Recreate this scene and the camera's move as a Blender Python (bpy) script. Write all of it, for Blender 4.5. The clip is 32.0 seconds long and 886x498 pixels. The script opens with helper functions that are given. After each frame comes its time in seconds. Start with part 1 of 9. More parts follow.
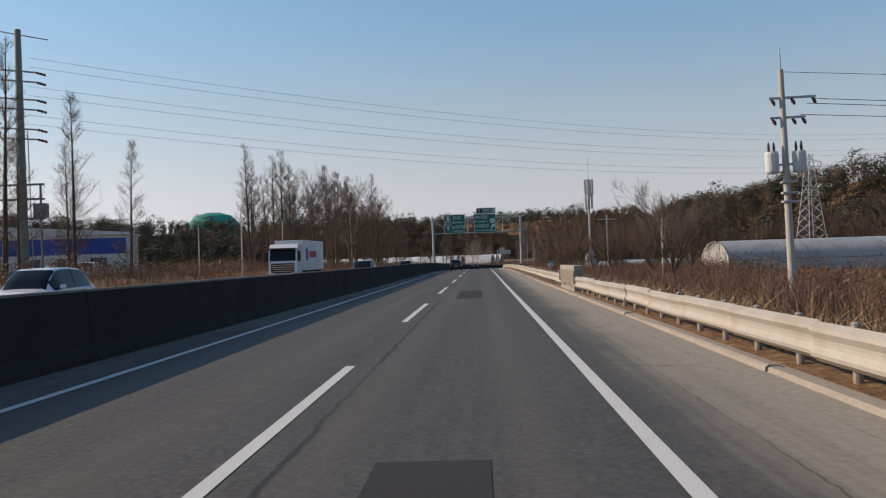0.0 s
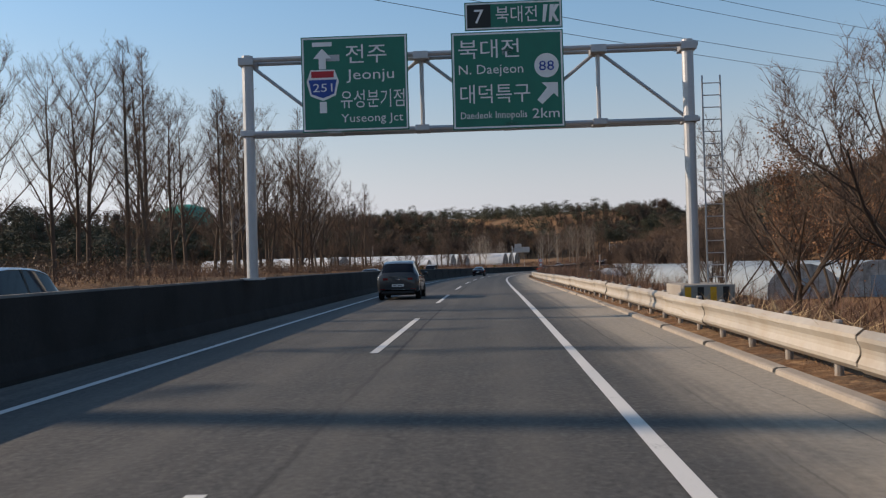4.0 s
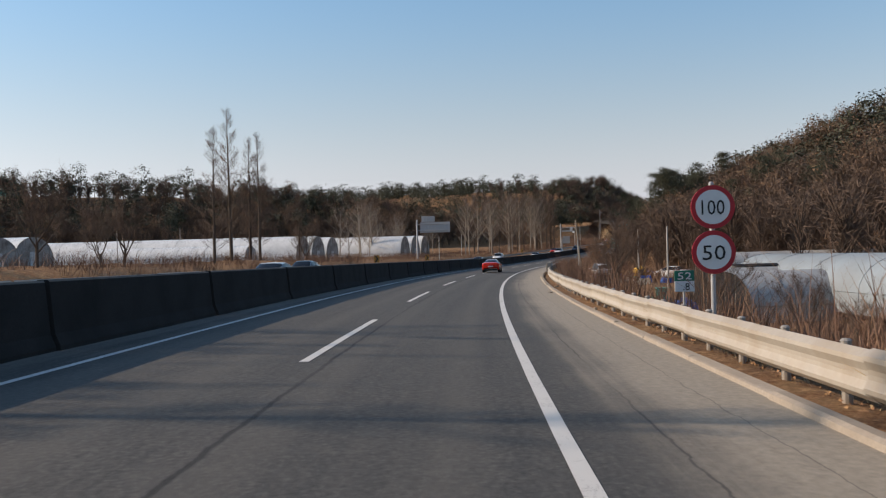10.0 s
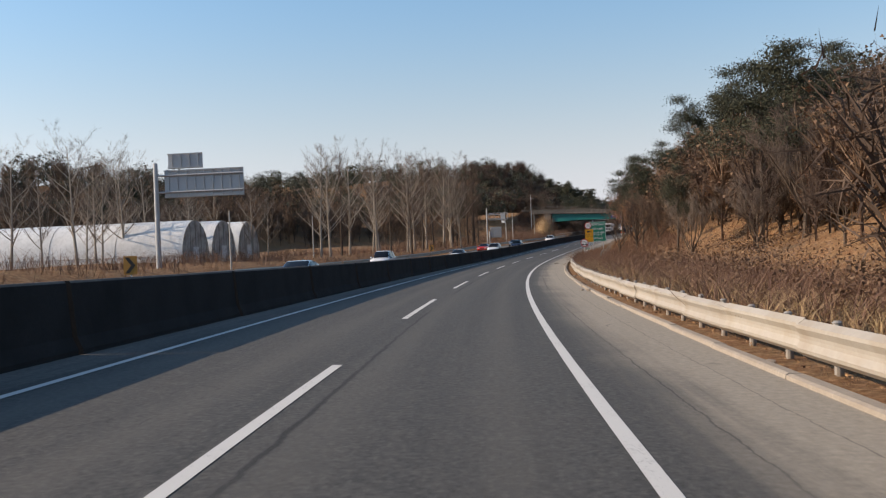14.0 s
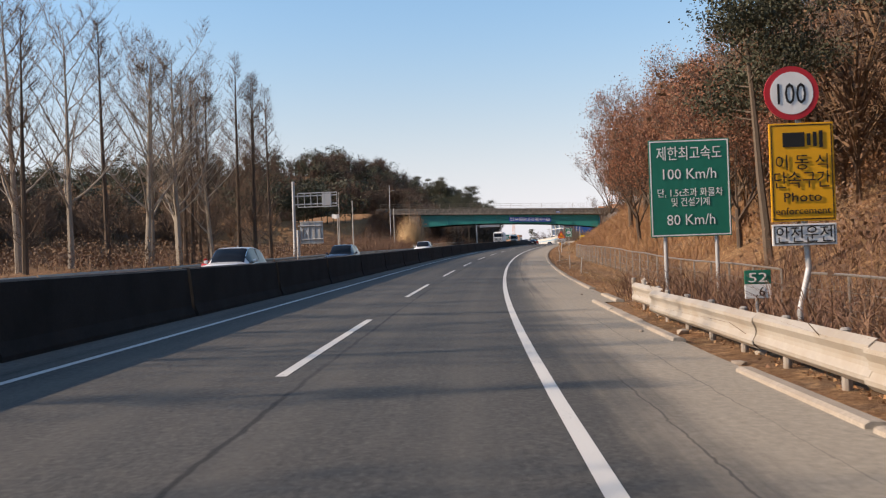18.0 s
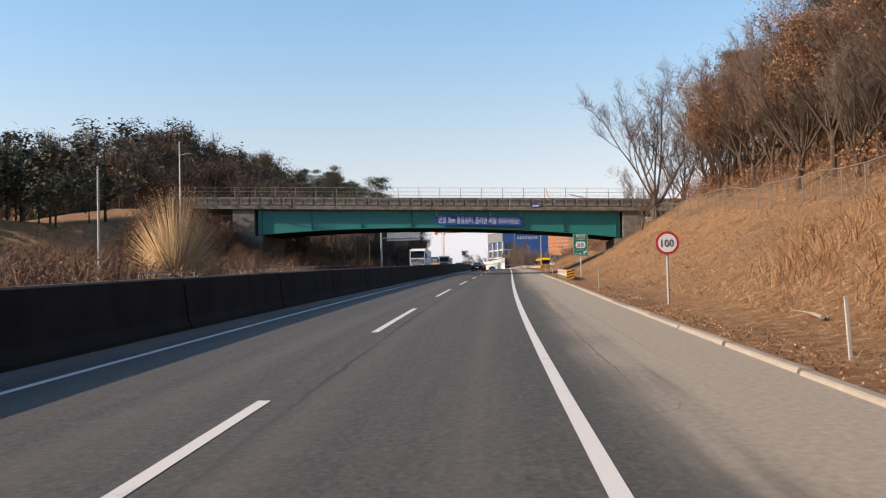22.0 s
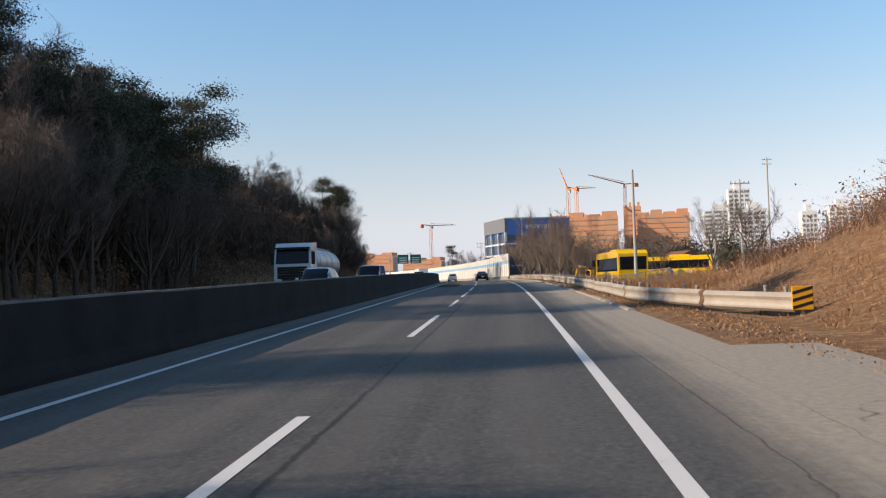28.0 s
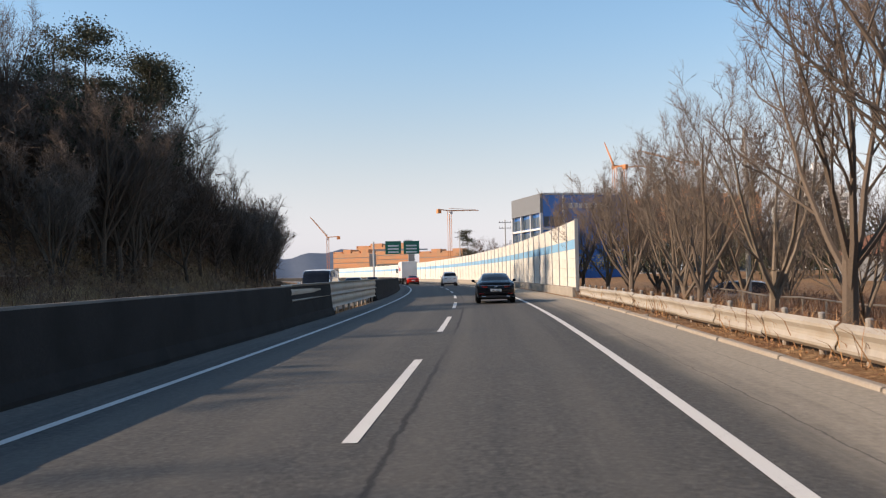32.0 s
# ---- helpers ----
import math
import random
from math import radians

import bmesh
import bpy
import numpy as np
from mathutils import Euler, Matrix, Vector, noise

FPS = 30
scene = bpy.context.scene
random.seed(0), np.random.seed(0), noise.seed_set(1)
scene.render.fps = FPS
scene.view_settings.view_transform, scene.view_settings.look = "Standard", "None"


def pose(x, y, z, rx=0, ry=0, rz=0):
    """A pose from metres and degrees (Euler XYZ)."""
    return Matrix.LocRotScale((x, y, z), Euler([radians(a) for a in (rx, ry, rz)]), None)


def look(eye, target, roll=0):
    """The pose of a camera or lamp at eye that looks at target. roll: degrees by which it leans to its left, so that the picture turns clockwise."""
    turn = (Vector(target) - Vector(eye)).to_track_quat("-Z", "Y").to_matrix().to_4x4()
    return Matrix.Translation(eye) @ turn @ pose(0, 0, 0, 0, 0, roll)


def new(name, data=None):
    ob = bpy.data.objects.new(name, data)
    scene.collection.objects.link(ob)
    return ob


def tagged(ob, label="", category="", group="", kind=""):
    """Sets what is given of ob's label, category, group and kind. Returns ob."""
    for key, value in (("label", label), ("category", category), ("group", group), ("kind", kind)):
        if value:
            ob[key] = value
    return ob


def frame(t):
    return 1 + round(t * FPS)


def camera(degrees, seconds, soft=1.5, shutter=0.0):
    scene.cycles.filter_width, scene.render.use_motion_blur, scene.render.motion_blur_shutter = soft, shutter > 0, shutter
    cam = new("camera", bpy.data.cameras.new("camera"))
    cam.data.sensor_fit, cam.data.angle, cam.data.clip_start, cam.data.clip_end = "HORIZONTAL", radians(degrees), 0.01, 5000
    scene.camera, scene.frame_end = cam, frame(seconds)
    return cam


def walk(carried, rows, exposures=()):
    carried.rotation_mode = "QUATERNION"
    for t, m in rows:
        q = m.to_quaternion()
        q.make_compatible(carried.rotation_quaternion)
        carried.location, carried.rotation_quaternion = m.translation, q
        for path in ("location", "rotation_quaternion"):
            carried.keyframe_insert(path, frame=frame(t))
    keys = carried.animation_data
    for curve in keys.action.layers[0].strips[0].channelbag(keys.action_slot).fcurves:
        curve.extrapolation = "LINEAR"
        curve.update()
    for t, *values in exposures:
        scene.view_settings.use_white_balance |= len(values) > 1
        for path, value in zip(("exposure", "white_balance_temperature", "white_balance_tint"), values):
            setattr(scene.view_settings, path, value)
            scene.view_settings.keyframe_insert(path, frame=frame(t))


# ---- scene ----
cam = camera(50.23, 32.0, soft=1.2, shutter=0.04)
PATH = [
    (0.0, 2.033, 15.718, 1.566, 90.529, 1.859, 2.136),
    (0.5, 2.005, 29.103, 1.544, 90.515, 1.787, 2.518),
    (1.0, 1.995, 42.529, 1.512, 90.620, 1.664, 2.853),
    (1.5, 2.009, 56.022, 1.474, 90.588, 1.549, 2.790),
    (2.0, 2.057, 69.533, 1.436, 90.776, 1.512, 2.662),
    (2.5, 2.143, 83.042, 1.406, 90.845, 1.391, 2.560),
    (3.0, 2.236, 96.581, 1.387, 90.701, 1.519, 2.662),
    (3.5, 2.321, 110.088, 1.367, 90.580, 1.602, 2.662),
    (4.0, 2.420, 123.547, 1.337, 90.508, 1.582, 2.712),
    (4.5, 2.531, 136.980, 1.290, 90.415, 1.550, 2.756),
    (5.0, 2.647, 150.415, 1.222, 90.308, 1.518, 2.790),
    (5.5, 2.761, 163.876, 1.126, 90.188, 1.553, 2.811),
    (6.0, 2.868, 177.364, 0.997, 90.164, 1.418, 2.786),
    (6.5, 2.970, 190.810, 0.847, 90.072, 1.333, 2.080),
    (7.0, 3.090, 204.255, 0.682, 90.075, 1.229, 1.346),
    (7.5, 3.249, 217.736, 0.508, 90.033, 1.282, 0.686),
    (8.0, 3.513, 231.226, 0.327, 89.951, 1.239, -0.135),
    (8.5, 3.946, 244.660, 0.142, 89.975, 1.158, -0.850),
    (9.0, 4.572, 258.096, -0.044, 89.970, 1.221, -1.736),
    (9.5, 5.408, 271.624, -0.230, 89.891, 1.283, -2.441),
    (10.0, 6.433, 285.195, -0.414, 89.865, 1.386, -3.098),
    (10.5, 7.622, 298.788, -0.596, 89.806, 1.563, -3.819),
    (11.0, 8.960, 312.390, -0.778, 89.798, 1.684, -4.527),
    (11.5, 10.446, 325.968, -0.957, 89.842, 1.809, -4.528),
    (12.0, 12.086, 339.620, -1.134, 89.857, 1.927, -5.457),
    (12.5, 13.896, 353.351, -1.313, 89.838, 1.896, -5.810),
    (13.0, 15.922, 367.164, -1.492, 89.799, 1.947, -6.620),
    (13.5, 18.168, 380.939, -1.668, 89.875, 2.164, -7.646),
    (14.0, 20.643, 394.652, -1.837, 89.857, 2.231, -8.934),
    (14.5, 23.373, 408.314, -1.993, 89.920, 2.344, -10.013),
    (15.0, 26.310, 421.892, -2.132, 89.970, 2.152, -11.121),
    (15.5, 29.451, 435.392, -2.247, 90.047, 1.961, -12.244),
    (16.0, 32.809, 448.831, -2.335, 90.139, 1.819, -13.385),
    (16.5, 36.401, 462.226, -2.394, 90.230, 1.685, -14.546),
    (17.0, 40.262, 475.588, -2.425, 90.366, 1.561, -15.740),
    (17.5, 44.454, 488.902, -2.426, 90.508, 1.588, -16.564),
    (18.0, 48.888, 502.174, -2.388, 90.632, 1.950, -17.245),
    (18.5, 53.454, 515.405, -2.299, 90.609, 1.709, -17.851),
    (19.0, 58.217, 528.599, -2.156, 90.770, 1.488, -18.603),
    (19.5, 63.218, 541.734, -1.965, 91.107, 1.850, -19.585),
    (20.0, 68.361, 554.780, -1.733, 91.436, 1.864, -20.128),
    (20.5, 73.580, 567.705, -1.466, 91.677, 1.848, -20.441),
    (21.0, 78.844, 580.498, -1.176, 91.788, 1.708, -20.770),
    (21.5, 84.140, 593.168, -0.873, 91.913, 1.584, -21.057),
    (22.0, 89.544, 605.784, -0.561, 91.934, 1.478, -21.538),
    (22.5, 95.097, 618.378, -0.250, 92.008, 1.361, -22.149),
    (23.0, 100.786, 630.895, 0.055, 92.025, 1.388, -22.766),
    (23.5, 106.619, 643.371, 0.350, 91.990, 1.376, -23.263),
    (24.0, 112.594, 655.871, 0.636, 91.841, 1.517, -23.631),
    (24.5, 118.600, 668.232, 0.901, 91.776, 1.547, -23.645),
    (25.0, 124.571, 680.502, 1.150, 91.714, 1.368, -23.428),
    (25.5, 130.458, 692.731, 1.393, 91.712, 1.803, -23.007),
    (26.0, 136.296, 704.940, 1.637, 91.755, 1.905, -22.742),
    (26.5, 142.101, 717.140, 1.882, 91.793, 1.945, -22.454),
    (27.0, 147.876, 729.339, 2.122, 91.823, 1.985, -22.143),
    (27.5, 153.622, 741.547, 2.362, 91.846, 1.897, -21.810),
    (28.0, 159.337, 753.765, 2.595, 91.905, 1.878, -21.349),
    (28.5, 164.978, 765.938, 2.817, 91.810, 1.709, -21.150),
    (29.0, 170.478, 777.921, 3.019, 91.811, 1.617, -21.360),
    (29.5, 175.857, 789.747, 3.203, 91.784, 1.614, -21.228),
    (30.0, 181.178, 801.550, 3.371, 91.556, 1.612, -20.858),
    (30.5, 186.374, 813.184, 3.518, 91.607, 1.479, -20.601),
    (31.0, 191.386, 824.513, 3.642, 91.493, 1.334, -20.414),
    (31.5, 196.231, 835.568, 3.742, 91.477, 1.223, -20.055),
    (32.0, 201.004, 846.634, 3.818, 91.514, 1.225, -19.617),
]
walk(cam, [(t, pose(x, y, z, a, b, c)) for t, x, y, z, a, b, c in PATH], [(0.0, -0.05, 6850.0, 18.0), (6.0, 0.10, 6850.0, 18.0), (13.0, 0.24, 6850.0, 17.0), (17.0, 0.52, 7100.0, 20.0), (21.0, 0.55, 7100.0, 20.0), (25.0, 0.64, 6950.0, 18.0), (28.0, 0.38, 6750.0, 17.0), (30.5, 0.42, 6850.0, 18.0), (31.1, 0.52, 7500.0, 21.0), (32.0, 0.47, 7100.0, 19.0)])

# ---- light ----
SUN_EL, SUN_AZ = 27.0, -80.0
world = bpy.data.worlds.new("sky")
scene.world = world
world.use_nodes = True
wn = world.node_tree
sky = wn.nodes.new("ShaderNodeTexSky")
sky.sky_type = "NISHITA"
sky.sun_disc = False
sky.sun_elevation, sky.sun_rotation = radians(SUN_EL), radians(SUN_AZ)
sky.air_density, sky.dust_density, sky.ozone_density = 1.0, 0.5, 1.6
# winter haze: the colour of the sky pales towards the horizon and is a clear blue above
def sky_mix(kind, fac, one, two):
    k = wn.nodes.new("ShaderNodeMix")
    k.data_type, k.blend_type = "RGBA", kind
    for i, v in ((0, fac), (6, one), (7, two)):
        if isinstance(v, (int, float, tuple)):
            k.inputs[i].default_value = v
        else:
            wn.links.new(v, k.inputs[i])
    return k.outputs[2]


grey = wn.nodes.new("ShaderNodeRGBToBW")
wn.links.new(sky.outputs[0], grey.inputs[0])
pale = sky_mix("MULTIPLY", 1.0, grey.outputs[0], (0.82, 0.88, 0.96, 1))
blue = sky_mix("MULTIPLY", 1.0, sky.outputs[0], (0.86, 1.09, 1.12, 1))
way = wn.nodes.new("ShaderNodeTexCoord")
up = wn.nodes.new("ShaderNodeSeparateXYZ")
wn.links.new(way.outputs["Generated"], up.inputs[0])
rise = wn.nodes.new("ShaderNodeMapRange")
rise.interpolation_type = "SMOOTHSTEP"
rise.inputs[1].default_value, rise.inputs[2].default_value = 0.0, 0.30
wn.links.new(up.outputs[2], rise.inputs[0])
wn.links.new(sky_mix("MIX", rise.outputs[0], pale, blue), wn.nodes["Background"].inputs[0])
wn.nodes["Background"].inputs[1].default_value = 0.130
sun_data = bpy.data.lights.new("sun", "SUN")
sun_data.energy, sun_data.angle, sun_data.color = 4.8, radians(0.53), (1.0, 0.85, 0.66)
sun = new("sun", sun_data)
a, b = radians(SUN_AZ), radians(SUN_EL)
sun.matrix_world = look((math.sin(a) * math.cos(b) * 500, math.cos(a) * math.cos(b) * 500, math.sin(b) * 500), (0, 0, 0))

# ---- the line of the road: s along the lane dashes, n to the right of them ----
KNOT = np.arange(-40.0, 1180.0, 40.0)
TURN = (0.122, 0.125, 0.039, -0.022, -0.038, -0.001, 0.411, 0.805, 0.930, 1.058, 1.166, 1.049, 1.107, 1.180, 1.198, 0.733, 0.822, 0.614, 0.090, -0.009, -0.097, -0.168, -0.341, -0.719, -1.047, -1.091, -1.096, -1.096, -1.096, -1.096, -1.096)
SAG = (-5.79, -9.63, -2.81, 5.70, -9.68, -15.12, -7.09, 0.26, 2.72, -1.49, 0.03, 6.35, 15.78, 15.14, 29.20, 17.74, 4.57, -4.77, -5.69, -0.77, -3.37, -7.46, -10.24, -17.77, -6.95, -2.10, 0.16, 0.81, 0.76, 0.54, 0.40)
BANK = (0.04, 0.01, -0.07, 0.22, -0.02, -0.31, 0.10, 0.23, 0.62, 1.16, 1.27, 1.31, 1.10, 1.05, 1.02, 1.07, 0.86, 0.41, 0.00, 0.52, 0.49, -0.08, -0.39, -0.44, -0.54, -0.64, -0.65, -0.66, -0.66, -0.66, -0.66)
STEP = 2.0
SG = np.arange(-40.0, 3000.0, STEP)
_k = np.interp(SG, list(KNOT) + [1240, 1320], list(TURN) + [TURN[-1], 0.0]) * 1e-3
_v = np.interp(SG, KNOT, SAG) * 1e-5


def _sum(a):
    return np.concatenate([[0.0], np.cumsum((a[1:] + a[:-1]) / 2 * STEP)])


HEAD = _sum(_k)
HEAD -= HEAD[20]
GRADE = _sum(_v)
GRADE -= GRADE[20]
GRADE = np.where(SG > 1100, np.interp(SG, [1100, 1200], [GRADE[570], 0.0]), GRADE)
_m = (HEAD[1:] + HEAD[:-1]) / 2
RX = np.concatenate([[0.0], np.cumsum(np.sin(_m) * STEP)])
RY = np.concatenate([[0.0], np.cumsum(np.cos(_m) * STEP)])
RX, RY = RX - RX[20], RY - RY[20]
RZ = _sum(GRADE)
RZ -= RZ[20]


def along(s):
    """Place, heading, grade and height of the dash line at s (numbers or arrays)."""
    s = np.asarray(s, float)
    before = np.minimum(s + 40.0, 0.0)
    h = np.interp(s, SG, HEAD)
    return np.interp(s, SG, RX) + before * np.sin(h), np.interp(s, SG, RY) + before * np.cos(h), h, np.interp(s, SG, GRADE), np.interp(s, SG, RZ)


def fall(s, n):
    """Cross fall of the carriageways."""
    n = np.clip(n, -17.0, 7.0)
    return -n * np.tan(np.radians(np.interp(s, KNOT, BANK)))


def spots(s, n, z=0.0, flat=False):
    """World points at (s, n), z above the road's surface (or above the dash line's level)."""
    s, n = np.broadcast_arrays(np.asarray(s, float), np.asarray(n, float))
    x, y, h, _, zr = along(s)
    return np.stack([x + n * np.cos(h), y - n * np.sin(h), zr + z + (0 if flat else fall(s, n))], -1)


def at(s, n, z=0.0, turn=0.0, tilt=True):
    """Pose with x across to the right, y ahead along the road, z up."""
    p = spots(s, n, z)
    _, _, h, g, _ = along(s)
    return Matrix.Translation(Vector(p.tolist())) @ Matrix.Rotation(radians(turn) - float(h), 4, "Z") @ (Matrix.Rotation(math.atan(float(g)), 4, "X") if tilt else Matrix())


# ---- mesh helpers ----
class Geo:
    def __init__(self):
        self.v, self.f = [], []

    def add(self, verts, faces, m=None):
        k = len(self.v)
        self.v += [tuple(m @ Vector(p)) for p in verts] if m is not None else [tuple(p) for p in verts]
        self.f += [tuple(i + k for i in f) for f in faces]
        return self

    def box(self, x0, y0, z0, x1, y1, z1, m=None, r=0.0):
        if r <= 0:
            v = [(x, y, z) for z in (z0, z1) for y in (y0, y1) for x in (x0, x1)]
            return self.add(v, [(0, 2, 3, 1), (4, 5, 7, 6), (0, 1, 5, 4), (2, 6, 7, 3), (0, 4, 6, 2), (1, 3, 7, 5)], m)
        b = bmesh.new()
        bmesh.ops.create_cube(b, size=1.0)
        for p in b.verts:
            p.co = ((x0 + x1) / 2 + p.co.x * (x1 - x0), (y0 + y1) / 2 + p.co.y * (y1 - y0), (z0 + z1) / 2 + p.co.z * (z1 - z0))
        bmesh.ops.bevel(b, geom=b.edges[:], offset=r, segments=2, profile=0.6, affect="EDGES")
        b.verts.index_update()
        self.add([p.co[:] for p in b.verts], [[p.index for p in f.verts] for f in b.faces], m)
        b.free()
        return self

    def tube(self, pts, radii, sides=8, cap=True, m=None):
        pts = [Vector(p) for p in pts]
        if not isinstance(radii, (list, tuple)):
            radii = [radii] * len(pts)
        vs, fs = [], []
        u = None
        for i, p in enumerate(pts):
            d = (pts[min(i + 1, len(pts) - 1)] - pts[max(i - 1, 0)]).normalized()
            if u is None:
                u = d.orthogonal().normalized()
            u = (u - d * u.dot(d))
            u = u.normalized() if u.length > 1e-6 else d.orthogonal().normalized()
            w = d.cross(u)
            for j in range(sides):
                a = 2 * math.pi * j / sides
                vs.append(p + (u * math.cos(a) + w * math.sin(a)) * radii[i])
        for i in range(len(pts) - 1):
            for j in range(sides):
                k = (j + 1) % sides
                fs.append((i * sides + j, i * sides + k, (i + 1) * sides + k, (i + 1) * sides + j))
        if cap:
            fs.append(tuple(range(sides - 1, -1, -1)))
            fs.append(tuple(range((len(pts) - 1) * sides, len(pts) * sides)))
        return self.add(vs, fs, m)

    def prism(self, outline, y0, y1, m=None):
        """An outline of (x, z), counter-clockwise seen against y, drawn out from y0 to y1."""
        n = len(outline)
        v = [(x, y0, z) for x, z in outline] + [(x, y1, z) for x, z in outline]
        f = [(i, (i + 1) % n, n + (i + 1) % n, n + i) for i in range(n)] + [tuple(range(n - 1, -1, -1)), tuple(range(n, 2 * n))]
        return self.add(v, f, m)

    def disc(self, r, y0, y1, sides=28, m=None, x=0.0, z=0.0):
        return self.prism([(x + r * math.cos(2 * math.pi * i / sides), z + r * math.sin(2 * math.pi * i / sides)) for i in range(sides)], y0, y1, m)

    def mesh(self, name, mat=None, smooth=False):
        me = bpy.data.meshes.new(name)
        me.from_pydata(self.v, [], self.f)
        b = bmesh.new()
        b.from_mesh(me)
        bmesh.ops.recalc_face_normals(b, faces=b.faces)
        b.to_mesh(me)
        b.free()
        if smooth:
            me.polygons.foreach_set("use_smooth", [True] * len(me.polygons))
            me.set_sharp_from_angle(angle=radians(40))
        if mat:
            me.materials.append(mat)
        return me


def mesh_from(name, verts, faces, mat=None, uv=None, smooth=False):
    """A large mesh from arrays; faces all of one size."""
    verts, faces = np.asarray(verts, np.float32), np.asarray(faces, np.int32)
    me = bpy.data.meshes.new(name)
    k = faces.shape[1]
    me.vertices.add(len(verts))
    me.vertices.foreach_set("co", verts.ravel())
    me.loops.add(faces.size)
    me.loops.foreach_set("vertex_index", faces.ravel())
    me.polygons.add(len(faces))
    me.polygons.foreach_set("loop_start", np.arange(0, faces.size, k, dtype=np.int32))
    if smooth:
        me.polygons.foreach_set("use_smooth", np.ones(len(faces), bool))
    if uv is not None:
        me.uv_layers.new(name="way").data.foreach_set("uv", np.asarray(uv, np.float32)[faces.ravel()].ravel())
    me.update(calc_edges=True)
    if mat:
        me.materials.append(mat)
    return me


def thing(name, m, label, category, group="", kind=""):
    ob = new(name)
    ob.empty_display_size = 0.2
    ob.matrix_world = m
    return tagged(ob, label, category, group, kind)


def part(name, data, material=None, parent=None, label="", m=None):
    """Links a Geo or a mesh as one mesh object under a thing or a part."""
    if isinstance(data, Geo):
        data = data.mesh(name, material)
    ob = new(name, data)
    ob.parent = parent
    if m is not None:
        ob.matrix_basis = m
    return tagged(ob, label)


# ---- materials ----
def nodes_of(name):
    mt = bpy.data.materials.new(name)
    mt.use_nodes = True
    t = mt.node_tree
    return mt, t, t.nodes["Principled BSDF"]


def noise_tex(t, vec, scale, detail=4.0, rough=0.6):
    n = t.nodes.new("ShaderNodeTexNoise")
    n.inputs["Scale"].default_value, n.inputs["Detail"].default_value, n.inputs["Roughness"].default_value = scale, detail, rough
    t.links.new(vec, n.inputs["Vector"])
    return n.outputs["Fac"]


def ramp(t, fac, lo, hi, c0=(0, 0, 0, 1), c1=(1, 1, 1, 1)):
    r = t.nodes.new("ShaderNodeValToRGB")
    r.color_ramp.elements[0].position, r.color_ramp.elements[1].position = lo, hi
    r.color_ramp.elements[0].color, r.color_ramp.elements[1].color = c0, c1
    t.links.new(fac, r.inputs[0])
    return r.outputs[0]


def mix(t, fac, a, b, blend="MIX"):
    m = t.nodes.new("ShaderNodeMix")
    m.data_type, m.blend_type = "RGBA", blend
    for sock, val in ((m.inputs[0], fac), (m.inputs[6], a), (m.inputs[7], b)):
        if isinstance(val, (int, float)):
            sock.default_value = val
        elif isinstance(val, tuple):
            sock.default_value = (*val[:3], 1.0)
        else:
            t.links.new(val, sock)
    return m.outputs[2]


def calc(t, op, a, b=0.0, c=None):
    m = t.nodes.new("ShaderNodeMath")
    m.operation = op
    for i, val in enumerate((a, b) if c is None else (a, b, c)):
        if isinstance(val, (int, float)):
            m.inputs[i].default_value = val
        else:
            t.links.new(val, m.inputs[i])
    return m.outputs[0]


def bump(t, bsdf, height, strength, distance=0.02):
    b = t.nodes.new("ShaderNodeBump")
    b.inputs["Strength"].default_value, b.inputs["Distance"].default_value = strength, distance
    t.links.new(height, b.inputs["Height"])
    t.links.new(b.outputs[0], bsdf.inputs["Normal"])


def surface(name, base, dark=0.6, rough=0.7, metal=0.0, grain=30.0, blotch=1.5, amount=0.5, relief=0.2, stain=None, vary=0.0, coat=0.0, island=False):
    """Two scales of variation over a base colour, with relief."""
    mt, t, b = nodes_of(name)
    co = t.nodes.new("ShaderNodeTexCoord").outputs["Object"]
    fine, wide = noise_tex(t, co, grain, 5.0, 0.7), noise_tex(t, co, blotch, 4.0, 0.6)
    low = tuple(c * dark for c in base)
    col = mix(t, ramp(t, fine, 0.35, 0.7), low, base)
    col = mix(t, amount, base, col)
    col = mix(t, ramp(t, wide, 0.42, 0.68), col, stain if stain else tuple(c * (0.55 + 0.45 * dark) for c in base))
    if vary:
        info = t.nodes.new("ShaderNodeNewGeometry").outputs["Random Per Island"] if island else t.nodes.new("ShaderNodeObjectInfo").outputs["Random"]
        h = t.nodes.new("ShaderNodeHueSaturation")
        t.links.new(calc(t, "MULTIPLY_ADD", info, vary * 2, 1.0 - vary), h.inputs["Value"])
        t.links.new(calc(t, "MULTIPLY_ADD", info, vary * 0.06, 0.5 - vary * 0.03), h.inputs["Hue"])
        t.links.new(col, h.inputs["Color"])
        col = h.outputs[0]
    t.links.new(col, b.inputs["Base Color"])
    t.links.new(calc(t, "MULTIPLY_ADD", fine, 0.2, rough - 0.1), b.inputs["Roughness"])
    b.inputs["Metallic"].default_value = metal
    b.inputs["Specular IOR Level"].default_value = 0.12 if rough > 0.75 else 0.4
    b.inputs["Coat Weight"].default_value = coat
    if relief:
        bump(t, b, fine, relief)
    return mt


